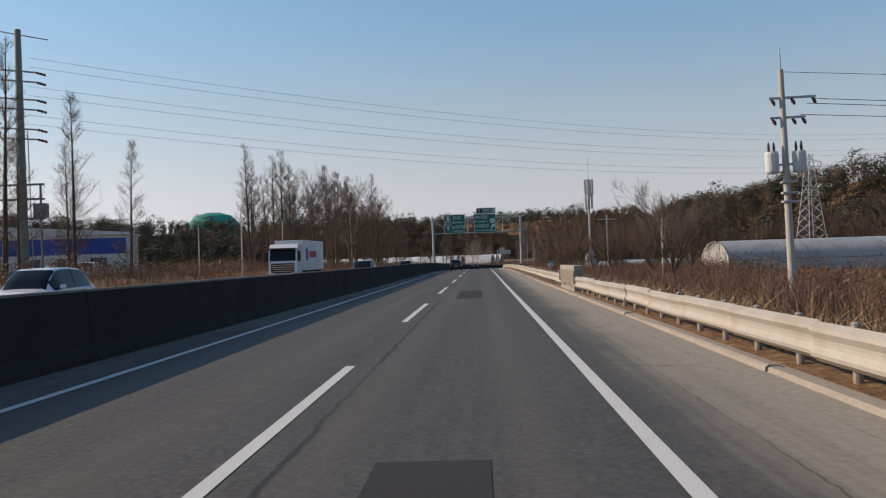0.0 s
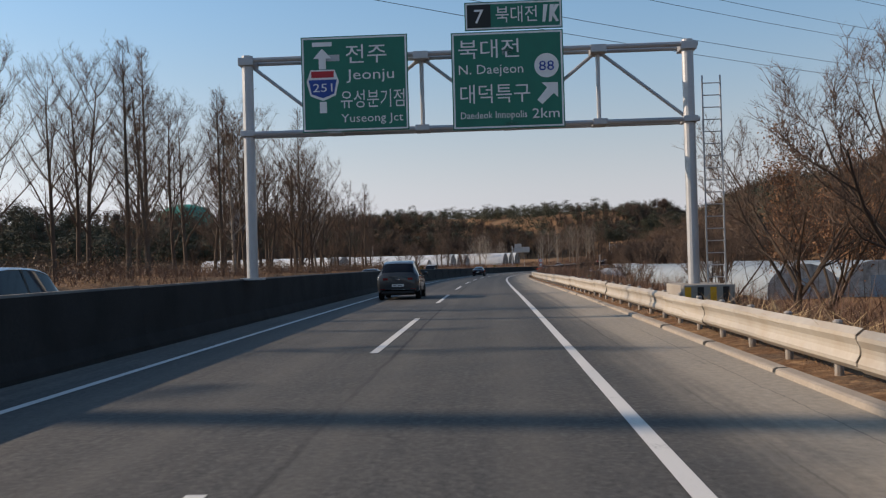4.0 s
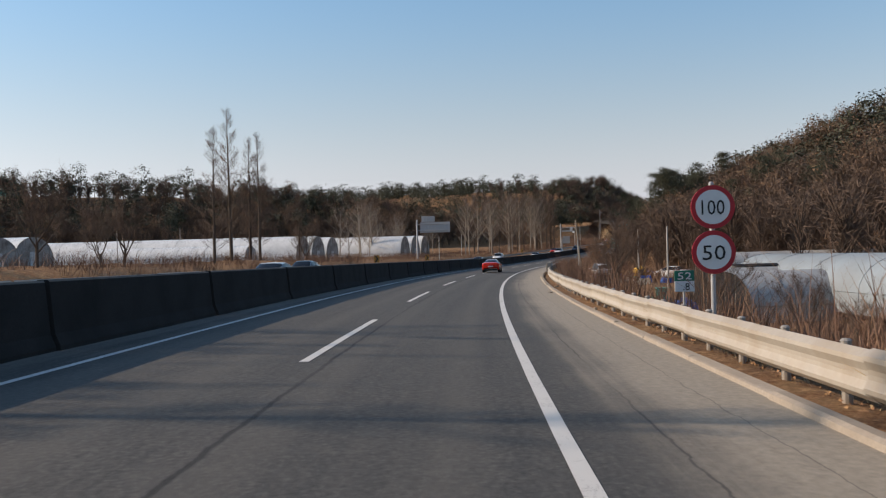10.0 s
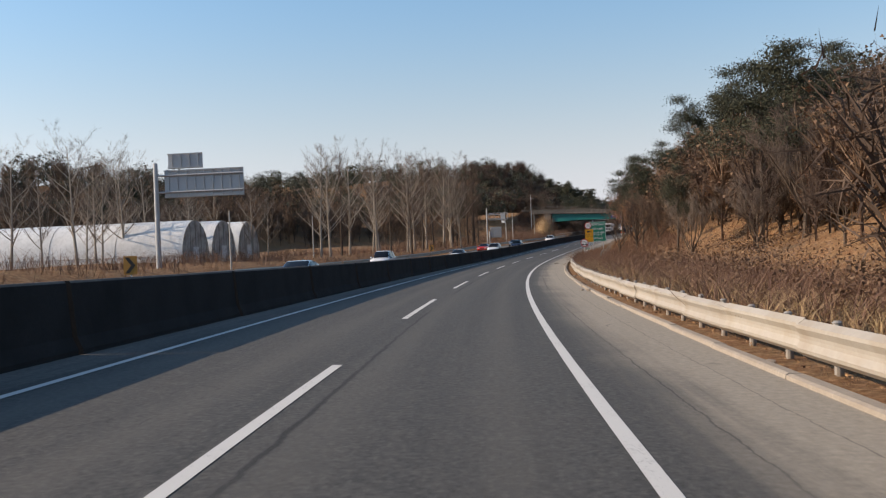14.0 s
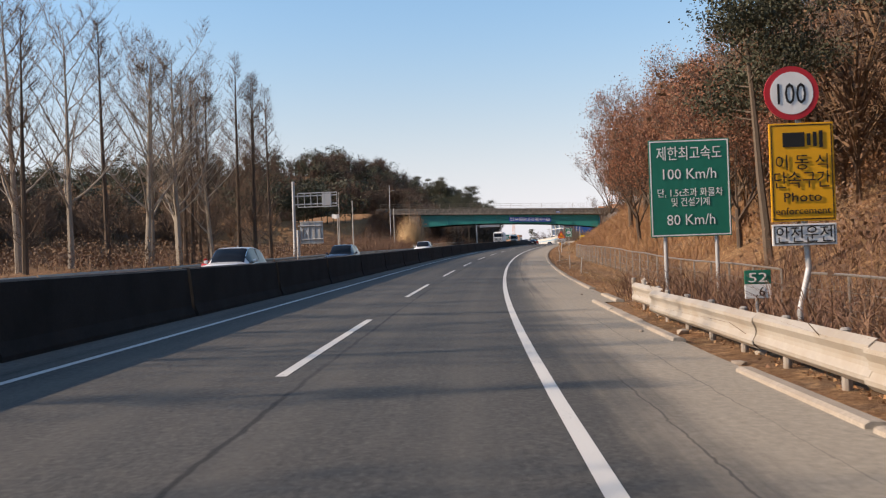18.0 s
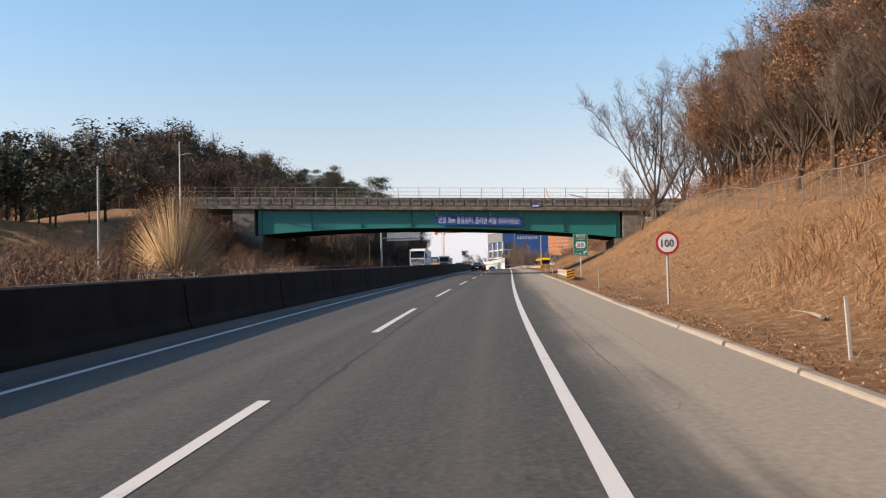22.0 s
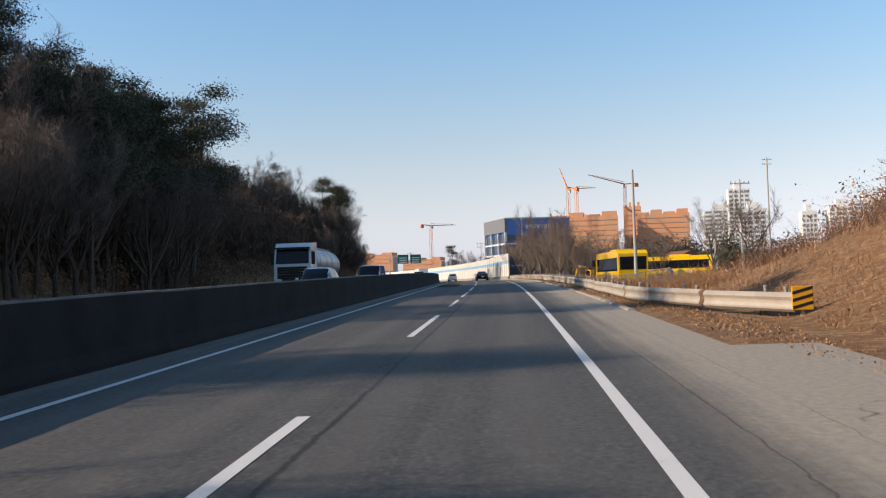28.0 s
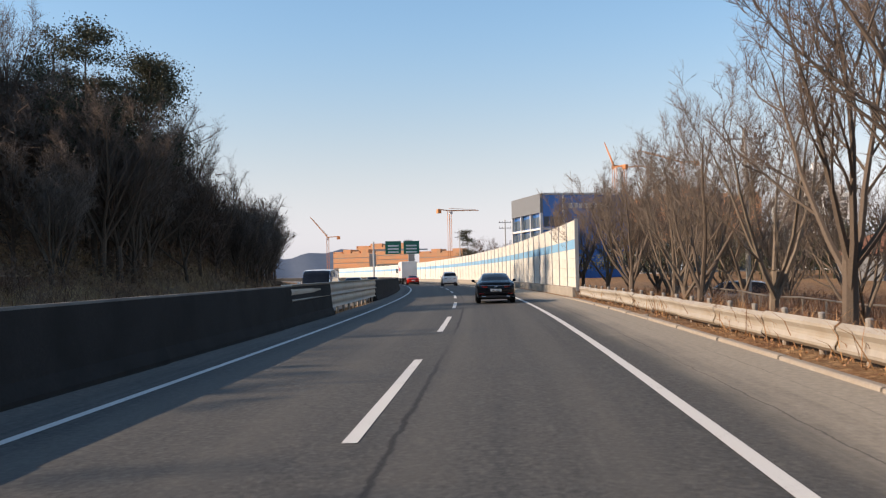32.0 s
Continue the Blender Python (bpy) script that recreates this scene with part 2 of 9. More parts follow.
def road_surface():
    """Worn asphalt: dust towards the verge, wheel tracks, a joint beside the dashes, patches and hair cracks."""
    mt, t, b = nodes_of("asphalt")
    uv = t.nodes.new("ShaderNodeUVMap")
    uv.uv_map = "way"
    sep = t.nodes.new("ShaderNodeSeparateXYZ")
    t.links.new(uv.outputs[0], sep.inputs[0])
    s, n = sep.outputs[0], sep.outputs[1]
    grain = noise_tex(t, uv.outputs[0], 55.0, 6.0, 0.8)
    coarse = noise_tex(t, uv.outputs[0], 9.0, 5.0, 0.7)
    wide = noise_tex(t, uv.outputs[0], 0.55, 4.0, 0.6)
    col = mix(t, ramp(t, grain, 0.3, 0.72), (0.030, 0.029, 0.027), (0.098, 0.093, 0.084))
    col = mix(t, ramp(t, wide, 0.38, 0.66), col, mix(t, ramp(t, coarse, 0.3, 0.7), (0.033, 0.033, 0.031), (0.086, 0.083, 0.076)))
    long = t.nodes.new("ShaderNodeMapping")
    long.inputs["Scale"].default_value = (0.045, 2.6, 1)
    t.links.new(uv.outputs[0], long.inputs[0])
    streak = noise_tex(t, long.outputs[0], 1.0, 5.0, 0.65)
    col = mix(t, calc(t, "MULTIPLY", ramp(t, streak, 0.45, 0.7), 0.55), col, (0.027, 0.028, 0.028))
    mottle = noise_tex(t, uv.outputs[0], 2.6, 5.0, 0.75)
    col = mix(t, calc(t, "MULTIPLY", ramp(t, mottle, 0.5, 0.72), 0.45), col, (0.122, 0.115, 0.102))
    fleck = noise_tex(t, uv.outputs[0], 14.0, 3.0, 0.6)
    col = mix(t, calc(t, "MULTIPLY", ramp(t, fleck, 0.52, 0.66), 0.5), col, (0.125, 0.118, 0.107))
    col = mix(t, calc(t, "MULTIPLY", ramp(t, fleck, 0.34, 0.46, (1, 1, 1, 1), (0, 0, 0, 1)), 0.6), col, (0.026, 0.025, 0.024))
    # polished wheel tracks, a little lighter
    track = calc(t, "ABSOLUTE", calc(t, "SUBTRACT", calc(t, "PINGPONG", calc(t, "ADD", n, 20.95), 1.73), 0.87))
    col = mix(t, calc(t, "MULTIPLY", ramp(t, track, 0.05, 0.45, (1, 1, 1, 1), (0, 0, 0, 1)), 0.3), col, (0.114, 0.106, 0.092))
    # dust from the verge
    wob = noise_tex(t, uv.outputs[0], 0.18, 5.0, 0.65)
    edge = calc(t, "ADD", calc(t, "ADD", n, calc(t, "MULTIPLY_ADD", wob, 1.3, -0.65)), calc(t, "MULTIPLY_ADD", streak, 1.6, -0.8))
    dust = mix(t, ramp(t, coarse, 0.3, 0.7), (0.235, 0.205, 0.16), (0.37, 0.32, 0.25))
    dustf = t.nodes.new("ShaderNodeMapRange")
    dustf.interpolation_type = "SMOOTHSTEP"
    t.links.new(edge, dustf.inputs[0])
    dustf.inputs[1].default_value, dustf.inputs[2].default_value = 3.7, 5.1
    col = mix(t, calc(t, "MULTIPLY", dustf.outputs[0], 0.9), col, dust)
    left = t.nodes.new("ShaderNodeMapRange")
    t.links.new(edge, left.inputs[0])
    left.inputs[1].default_value, left.inputs[2].default_value = -3.7, -4.6
    col = mix(t, calc(t, "MULTIPLY", left.outputs[0], 0.75), col, mix(t, ramp(t, coarse, 0.35, 0.65), (0.13, 0.12, 0.11), (0.26, 0.24, 0.21)))
    # joint between the lanes and one on the shoulder
    wander = calc(t, "MULTIPLY_ADD", noise_tex(t, uv.outputs[0], 0.9, 6.0, 0.75), 0.2, -0.1)
    for place, width, k in ((0.40, 0.034, 0.95), (4.3, 0.013, 0.6), (5.2, 0.009, 0.45)):
        d = calc(t, "ABSOLUTE", calc(t, "SUBTRACT", calc(t, "ADD", n, wander), place))
        gap = calc(t, "MULTIPLY", ramp(t, noise_tex(t, uv.outputs[0], 0.035 + place * 0.01, 2.0), 0.40, 0.52), k)
        col = mix(t, calc(t, "MULTIPLY", ramp(t, d, width * 0.5, width * 1.4, (1, 1, 1, 1), (0, 0, 0, 1)), gap), col, (0.018, 0.017, 0.016))
    vor = t.nodes.new("ShaderNodeTexVoronoi")
    vor.feature = "DISTANCE_TO_EDGE"
    vor.inputs["Scale"].default_value = 0.16
    warp = t.nodes.new("ShaderNodeVectorMath")
    warp.operation = "ADD"
    t.links.new(uv.outputs[0], warp.inputs[0])
    nz = t.nodes.new("ShaderNodeTexNoise")
    nz.inputs["Scale"].default_value = 0.8
    t.links.new(uv.outputs[0], nz.inputs["Vector"])
    t.links.new(nz.outputs["Color"], warp.inputs[1])
    t.links.new(warp.outputs[0], vor.inputs["Vector"])
    hair = calc(t, "MULTIPLY", ramp(t, vor.outputs["Distance"], 0.001, 0.004, (1, 1, 1, 1), (0, 0, 0, 1)), ramp(t, wob, 0.55, 0.62))
    col = mix(t, calc(t, "MULTIPLY", hair, 0.8), col, (0.02, 0.019, 0.018))
    t.links.new(col, b.inputs["Base Color"])
    t.links.new(calc(t, "MULTIPLY_ADD", grain, 0.25, 0.66), b.inputs["Roughness"])
    b.inputs["Specular IOR Level"].default_value = 0.35
    bump(t, b, grain, 0.5, 0.01)
    return mt


def paint_worn(name, base, under, wear=0.5):
    mt, t, b = nodes_of(name)
    co = t.nodes.new("ShaderNodeTexCoord").outputs["Object"]
    f = noise_tex(t, co, 28.0, 8.0, 0.8)
    w = noise_tex(t, co, 1.2, 4.0)
    k = calc(t, "ADD", f, calc(t, "MULTIPLY_ADD", w, 0.5, -0.25))
    t.links.new(mix(t, ramp(t, k, wear - 0.13, wear - 0.02, (1, 1, 1, 1), (0, 0, 0, 1)), base, under), b.inputs["Base Color"])
    b.inputs["Roughness"].default_value = 0.6
    bump(t, b, f, 0.3, 0.005)
    return mt


def glass_dark(name, tint=(0.008, 0.010, 0.014)):
    mt, t, b = nodes_of(name)
    b.inputs["Base Color"].default_value = (*tint, 1)
    b.inputs["Roughness"].default_value = 0.04
    b.inputs["Specular IOR Level"].default_value = 0.26
    return mt


def ground_surface():
    """Dry winter ground: straw, leaf litter and bare earth."""
    mt, t, b = nodes_of("dry_ground")
    co = t.nodes.new("ShaderNodeTexCoord").outputs["Object"]
    f, m, w = noise_tex(t, co, 14.0, 8.0, 0.75), noise_tex(t, co, 1.1, 6.0, 0.7), noise_tex(t, co, 0.06, 4.0)
    litter = mix(t, ramp(t, f, 0.32, 0.7), (0.075, 0.038, 0.021), (0.36, 0.19, 0.095))
    straw = mix(t, ramp(t, f, 0.3, 0.7), (0.11, 0.066, 0.036), (0.37, 0.235, 0.125))
    earth = mix(t, ramp(t, f, 0.3, 0.7), (0.09, 0.065, 0.045), (0.22, 0.17, 0.12))
    col = mix(t, ramp(t, m, 0.42, 0.6), litter, straw)
    col = mix(t, ramp(t, w, 0.5, 0.62), col, mix(t, ramp(t, m, 0.4, 0.6), earth, litter))
    g = noise_tex(t, co, 3.6, 5.0, 0.7)
    col = mix(t, ramp(t, g, 0.52, 0.70), col, (0.125, 0.066, 0.034))
    col = mix(t, ramp(t, g, 0.30, 0.46, (1, 1, 1, 1), (0, 0, 0, 1)), col, (0.46, 0.29, 0.155))
    t.links.new(col, b.inputs["Base Color"])
    b.inputs["Roughness"].default_value = 0.95
    b.inputs["Specular IOR Level"].default_value = 0.1
    bump(t, b, f, 0.8, 0.08)
    return mt


M_ROAD = road_surface()
M_WHITE = paint_worn("road_paint", (0.56, 0.55, 0.52), (0.14, 0.13, 0.125), 0.42)
M_GROUND = ground_surface()
# barrier colours hold the light: faces darkened as in shade, top pale as in sun
M_CONC_SHADED = surface("shaded_barrier_concrete", (0.040, 0.038, 0.037), 0.5, 0.95, grain=18, blotch=0.8, amount=0.6, relief=0.3, stain=(0.024, 0.023, 0.022))
M_CONC_SUNLIT = surface("sunlit_barrier_top", (0.20, 0.185, 0.165), 0.6, 0.95, grain=18, blotch=0.8, amount=0.6, relief=0.3, stain=(0.12, 0.11, 0.10))
M_CONC_PALE = surface("pale_concrete", (0.36, 0.33, 0.285), 0.6, 0.9, grain=22, blotch=1.1, amount=0.6, relief=0.35, stain=(0.28, 0.25, 0.215))
M_KERB = surface("dusty_kerb", (0.37, 0.325, 0.27), 0.55, 0.92, grain=16, blotch=0.9, amount=0.6, relief=0.5, stain=(0.27, 0.23, 0.185))
M_RAIL = surface("galvanised_rail", (0.44, 0.40, 0.34), 0.75, 0.6, 0.25, grain=9, blotch=1.3, amount=0.6, relief=0.08, stain=(0.36, 0.31, 0.245), vary=0.06)
M_POST = surface("galvanised_post", (0.36, 0.34, 0.31), 0.6, 0.6, 0.4, grain=14, blotch=2, relief=0.1, stain=(0.25, 0.18, 0.12))
M_POLE = surface("concrete_pole", (0.44, 0.42, 0.385), 0.75, 0.9, grain=14, blotch=1.0, relief=0.15)
M_STEEL = surface("grey_steel", (0.42, 0.43, 0.44), 0.75, 0.5, 0.5, grain=10, blotch=1.0, relief=0.06)


# ---- land ----
def knots(s, table, k):
    return np.interp(s, [r[0] for r in table], [r[k] for r in table])


# s, foot of the slope (distance past the verge), run, rise
HILL_R = ((-400, 90, 130, 25), (220, 80, 130, 25), (324, 50, 110, 25), (351, 32, 85, 24.5), (430, 16, 70, 22), (460, 13, 52, 20), (498, 8, 42, 17), (530, 4.0, 36, 15), (565, 2.6, 31, 15), (600, 2.4, 30, 16),
          (645, 2.2, 26, 15), (664, 2.2, 22, 13.8), (704, 2.2, 20, 11.2), (722, 2.2, 16, 8), (740, 2.0, 15, 7), (770, 2.2, 13, 5), (800, 2.4, 10, 5.0), (826, 3, 11, 4.2), (846, 4.5, 13, 2.4), (862, 6, 20, 0.3), (3000, 6, 20, 0.3))
HILL_L = ((-400, 260, 200, 20), (250, 240, 160, 20), (420, 150, 90, 18.5), (560, 100, 70, 18.5), (640, 70, 60, 17.5), (690, 45, 50, 11), (704, 30, 22, 6), (712, 12, 10, 5.4), (722, 5.2, 9, 6.2), (738, 3.6, 12, 6.6), (755, 3.0, 36, 4.5), (790, 1.8, 48, 11),
          (836, 1.8, 41, 19.5), (852, 9, 46, 22), (930, 12, 47, 23), (948, 2.5, 46, 28), (990, 2, 44, 26), (1020, 2.5, 36, 14), (1050, 4, 30, 4), (1120, 6, 30, 0.5), (3000, 6, 30, 0.5))
DROP_R = ((-400, -0.7), (140, -0.8), (175, -2.6), (350, -2.6), (400, -1.0), (470, -0.4), (830, -0.4), (858, -0.95), (3000, -0.95))


def wave(x, y, size, k):
    return np.sin(x / size + k) * np.cos(y / size * 1.3 + 2 * k) + 0.5 * np.sin(x / size * 2.3 + y / size * 1.7 + 3 * k)


def slope_r(s, n):
    d = n - 6.6
    return np.clip((d - knots(s, HILL_R, 1)) / knots(s, HILL_R, 2), 0, 1.25) * knots(s, HILL_R, 3)


def slope_l(s, n):
    d = -17.0 - n
    return np.clip((d - knots(s, HILL_L, 1)) / knots(s, HILL_L, 2), 0, 1.25) * knots(s, HILL_L, 3)


def smooth(x):
    x = np.clip(x, 0, 1)
    return x * x * (3 - 2 * x)


def land(s, n):
    """Height of the ground above the dash line's level."""
    s, n = np.broadcast_arrays(np.asarray(s, float), np.asarray(n, float))
    edge = fall(s, n)
    r, l = smooth((n - 6.7) / 5.0), smooth((-17.2 - n) / 5.0)
    low_r = np.interp(s, [q[0] for q in DROP_R], [q[1] for q in DROP_R])
    low_l = np.interp(s, [-400, 150, 300, 400, 520, 640, 760, 848, 866, 936, 950, 3000], [0.0, 0.9, 1.4, 1.5, 1.3, 0.6, 0.2, 0.2, 1.3, 1.3, 0.2, 0.0])
    z = edge * (1 - r) * (1 - l) + r * low_r + l * low_l
    z = z - 0.05 * ((n > -16.9) & (n < 6.3)) - 0.02 * ((n <= -16.9) | (n >= 6.3))
    hr, hl = slope_r(s, n), slope_l(s, n)
    z = z + hr * (1 - (low_r < -1.5) * 0.0) + hl
    x, y = along(s)[0] + n, along(s)[1] - n * 0.3
    rough = np.clip((np.abs(n + 5) - 13.0) / 10.0, 0, 1)
    return z + rough * (0.12 * wave(x, y, 3.1, 1) + 0.3 * wave(x, y, 11.0, 2)) + np.clip((hr + hl) / 10, 0, 1) * (1.6 * wave(x, y, 24.0, 3) + 0.9 * wave(x, y, 9.0, 4))


def foot(s, n, dz=0.0, turn=0.0):
    """Upright pose standing on the ground at (s, n)."""
    x, y, h, _, zr = along(s)
    return Matrix.Translation((float(x + n * np.cos(h)), float(y - n * np.sin(h)), float(zr + land(s, n) + dz))) @ Matrix.Rotation(radians(turn) - float(h), 4, "Z")


def build_land():
    ss = np.concatenate([[-3200, -900, -300], np.arange(-120, 1200, 5.0), np.arange(1200, 1800, 40.0), [1900, 2100, 2400, 2800, 3000]])
    nn = np.concatenate([[-2600, -1000, -520, -420], np.arange(-340, -100, 16.0), np.arange(-100, -40, 6.0), np.arange(-40, -18, 2.0), [-17.6, -17.1, -16.8, -12, -5, 1, 6.0, 6.25, 6.6, 7.2],
                         np.arange(8, 30, 1.5), np.arange(30, 60, 4.0), np.arange(60, 130, 8.0), np.arange(130, 330, 16.0), [420, 520, 1000, 2600]])
    S_, N_ = np.meshgrid(ss, nn, indexing="ij")
    near = np.clip(N_, -520, 520)
    x, y, h, _, zr = along(S_)
    h = h * np.clip(1 - (np.abs(N_) - 520) / 1500, 0, 1)
    pts = np.stack([x + N_ * np.cos(h), y - N_ * np.sin(h), zr + land(S_, near)], -1).reshape(-1, 3)
    a, b = len(ss), len(nn)
    i = (np.arange(a - 1)[:, None] * b + np.arange(b - 1)[None]).ravel()
    me = mesh_from("ground", pts, np.stack([i, i + 1, i + b + 1, i + b], 1)[:, ::-1], M_GROUND, smooth=True)
    tagged(new("ground", me), "dry winter ground of straw, leaf litter and bare earth", "ground", kind="structure")


build_land()


# ---- carriageways ----
def strip(name, n0, n1, s0, s1, z, mat, step=4.0, cols=2, parent=None):
    ss = np.arange(s0, s1 + 0.01, step) if (s1 - s0) > step else np.array([s0, s1])
    if ss[-1] < s1 - 0.05:
        ss = np.append(ss, s1)
    nn = np.linspace(n0, n1, cols)
    S_, N_ = np.meshgrid(ss, nn, indexing="ij")
    pts = spots(S_, N_, z).reshape(-1, 3)
    b = len(nn)
    i = (np.arange(len(ss) - 1)[:, None] * b + np.arange(b - 1)[None]).ravel()
    me = mesh_from(name, pts, np.stack([i, i + 1, i + b + 1, i + b], 1)[:, ::-1], mat, uv=np.stack([S_.ravel(), N_.ravel()], 1))
    ob = new(name, me)
    ob.parent = parent
    return ob


road_a = tagged(strip("road", -4.75, 6.05, -110, 1700, 0.0, M_ROAD, cols=6), "grey worn asphalt carriageway with dusty shoulder", "road", kind="structure")
road_b = tagged(strip("road", -16.6, -5.25, -110, 1700, 0.0, M_ROAD, cols=6), "grey worn asphalt carriageway beyond the median barrier", "road", kind="structure")
LINE_R, LINE_L = 3.40, -3.51
strip("edge_line", LINE_R - 0.08, LINE_R + 0.08, -110, 1500, 0.006, M_WHITE, parent=road_a)
strip("edge_line", LINE_L - 0.07, LINE_L + 0.07, -110, 1500, 0.006, M_WHITE, parent=road_a)
strip("edge_line", -6.2, -6.06, -110, 1500, 0.006, M_WHITE, parent=road_b)
strip("edge_line", -13.5, -13.35, -110, 1500, 0.006, M_WHITE, parent=road_b)
dash_s = [(20.0 * k, 20.0 * k + 10) for k in range(-3, 39)] + [(781, 793), (804, 813), (819.5, 826.5), (830.5, 839.5)] + [(846 + 15.8 * k - 3 * (k == 0), 854.1 + 15.8 * k) for k in range(18)]
for d0, d1 in dash_s:
    strip("lane_dash", -0.075, 0.075, d0, d1, 0.006, M_WHITE, parent=road_a)
for k in range(-3, 60):
    strip("lane_dash", -9.9, -9.76, 20.0 * k + 4, 20.0 * k + 14, 0.006, M_WHITE, step=10.0, parent=road_b)


# ---- median barrier ----
def barrier_mesh(length):
    half = [(0.30, -0.25), (0.30, 0.08), (0.205, 0.30), (0.115, 1.22), (0.09, 1.26)]
    out = half + [(-x, z) for x, z in reversed(half)]
    me = Geo().prism(out, 0.0, length).mesh("barrier_segment", M_CONC_SHADED)
    me.materials.append(M_CONC_SUNLIT)
    # top faces take the paler colour that stands for sunlight
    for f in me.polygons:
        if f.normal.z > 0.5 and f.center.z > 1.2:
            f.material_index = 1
    return me


median = thing("median_barrier", Matrix(), "weathered concrete median barrier between the carriageways, coloured dark for shade with a sunlit top", "barrier", kind="structure")
seg = barrier_mesh(9.985)
GAP = (922.0, 942.0)
s = -108.0
while s < 1500:
    if not GAP[0] - 8 < s < GAP[1]:
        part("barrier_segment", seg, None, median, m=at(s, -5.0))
    s += 10.0 if not (s < GAP[0] - 8 and s + 10 > GAP[0] - 8) else GAP[1] - s


# ---- guard rails and kerbs ----
def beam_mesh(length, lip=0.0):
    """A double-ridged rail, drawn along y, its face towards -x."""
    face = [(0.045, 0.36), (0.0, 0.335), (-0.045, 0.31), (-0.05, 0.275), (-0.005, 0.215), (0.0, 0.18), (-0.005, 0.145), (-0.05, 0.085), (-0.045, 0.05), (0.0, 0.025), (0.045, 0.0)]
    out = [(x, z * 1.42) for x, z in face]
    back = [(x + 0.012, z) for x, z in reversed(out)]
    return Geo().prism(out + back, -0.03, length + 0.03).mesh("beam", M_RAIL)


def post_mesh(height, r=0.058):
    g = Geo().tube([(0, 0, -0.6), (0, 0, height)], r, 10)
    g.tube([(0, 0, height), (0, 0, height + 0.025)], [r * 1.15, r * 0.7], 10)
    return g.mesh("post", M_POST)


BEAM, BEAM_LONG, POST = beam_mesh(4.0), beam_mesh(8.0), post_mesh(0.655)


def near_line(s):
    """The rail runs a little closer to the lanes at the start."""
    return float(np.interp(s, [0, 60, 200, 290, 420, 1000], [-0.26, -0.24, -0.15, 0.0, 0.0, 0.0]))


def guardrail(s0, s1, n, z=0.13, label="dusty galvanised steel guardrail on round posts beside the shoulder", side=1, flare=0.0, step=4.0, head=0.0):
    base = n
    rail = thing("guardrail", at(s0, n), label, "guardrail", "guardrails")
    inv = rail.matrix_world.inverted()
    flip = Matrix() if side > 0 else Matrix.Scale(-1, 4, (1, 0, 0))
    s = s0
    while s < s1 - 0.1:
        n = base + near_line(s) if side > 0 else base
        out = flare * max(0.0, (s - (s1 - 14)) / 14) ** 2
        first, then = (head * max(0.0, 1 - (s + q - s0) / 13) ** 2.2 for q in (0, step))
        out, turn = out + first, math.degrees(math.atan2(first - then, step))
        part("beam", BEAM if step == 4.0 else BEAM_LONG, None, rail, m=inv @ at(s, n + out, z + 0.015 * math.sin(s)) @ flip @ Matrix.Rotation(radians(random.uniform(-0.5, 0.5) - (8 if flare and out > 0.2 else 0) + turn), 4, "Z"))
        part("post", POST, None, rail, m=inv @ at(s + 1.0, n + out + side * 0.13, 0.0))
        if step == 4.0:
            part("post", POST, None, rail, m=inv @ at(s + 3.0, n + out + side * 0.13, 0.0))
        s += step
    return rail


guardrail(-60, 58.6, 6.52)
guardrail(66.8, 380.4, 6.52)
guardrail(389.4, 537.4, 6.52, flare=1.0)
guardrail(686.0, 702.0, 7.35, 0.15, "short galvanised guardrail before the exit sign")
guardrail(808.0, 935.0, 6.75, 0.05, "weathered grey guardrail along the verge", head=2.8)
guardrail(-100, 700, -16.9, 0.2, "galvanised guardrail on the far side of the opposite carriageway", side=-1, step=8.0)


def kerb(s0, s1, n, h, w=0.22, seed=1):
    """A low kerb of cast lengths, some broken or sunk."""
    rnd = random.Random(seed)
    root = thing("kerb", at(s0, n), "low dusty concrete kerb along the shoulder, chipped", "kerb", kind="structure")
    inv = root.matrix_world.inverted()
    kinds = []
    for k in range(6):
        g = Geo()
        L = 3.96
        jag = [rnd.uniform(-0.02, 0.02) for _ in range(12)]
        g.prism([(-0.02 + jag[0], -0.2), (0.02 + jag[1], h * 0.75), (0.06, h + jag[2] * 0.5), (w + jag[3], h + jag[4] * 0.5), (w + 0.06, h * 0.6), (w + 0.06, -0.2)], 0.02, L - rnd.choice((0, 0, 0, 0.02, 0.12)))
        kinds.append(g.mesh("kerb_length", M_KERB))
    s = s0
    while s < s1:
        if rnd.random() > 0.025:
            part("kerb_length", rnd.choice(kinds), None, root, m=inv @ at(s, n + near_line(s) + rnd.uniform(-0.012, 0.012), rnd.uniform(-0.02, 0.005)))
        s += 4.0


kerb(-60, 536, 5.86, 0.075, 0.2, seed=3)
kerb(536, 724, 6.55, 0.06, 0.2, seed=4)
kerb(812, 936, 5.8, 0.07, 0.2, seed=6)
for s_, s2_, n_ in ((536, 724, 6.72), (724, 800, 7.6)):
    tagged(strip("shoulder", 6.05, n_, s_, s2_, -0.012, M_ROAD, cols=3), "dusty asphalt shoulder edge under the cut slope", "road", kind="structure")

# openable steel length in the median
gate = thing("median_gate_rail", at(GAP[0], -5.0), "steel guardrail closing a gap in the median barrier", "guardrail")
ginv = gate.matrix_world.inverted()
s = GAP[0] - 7.8
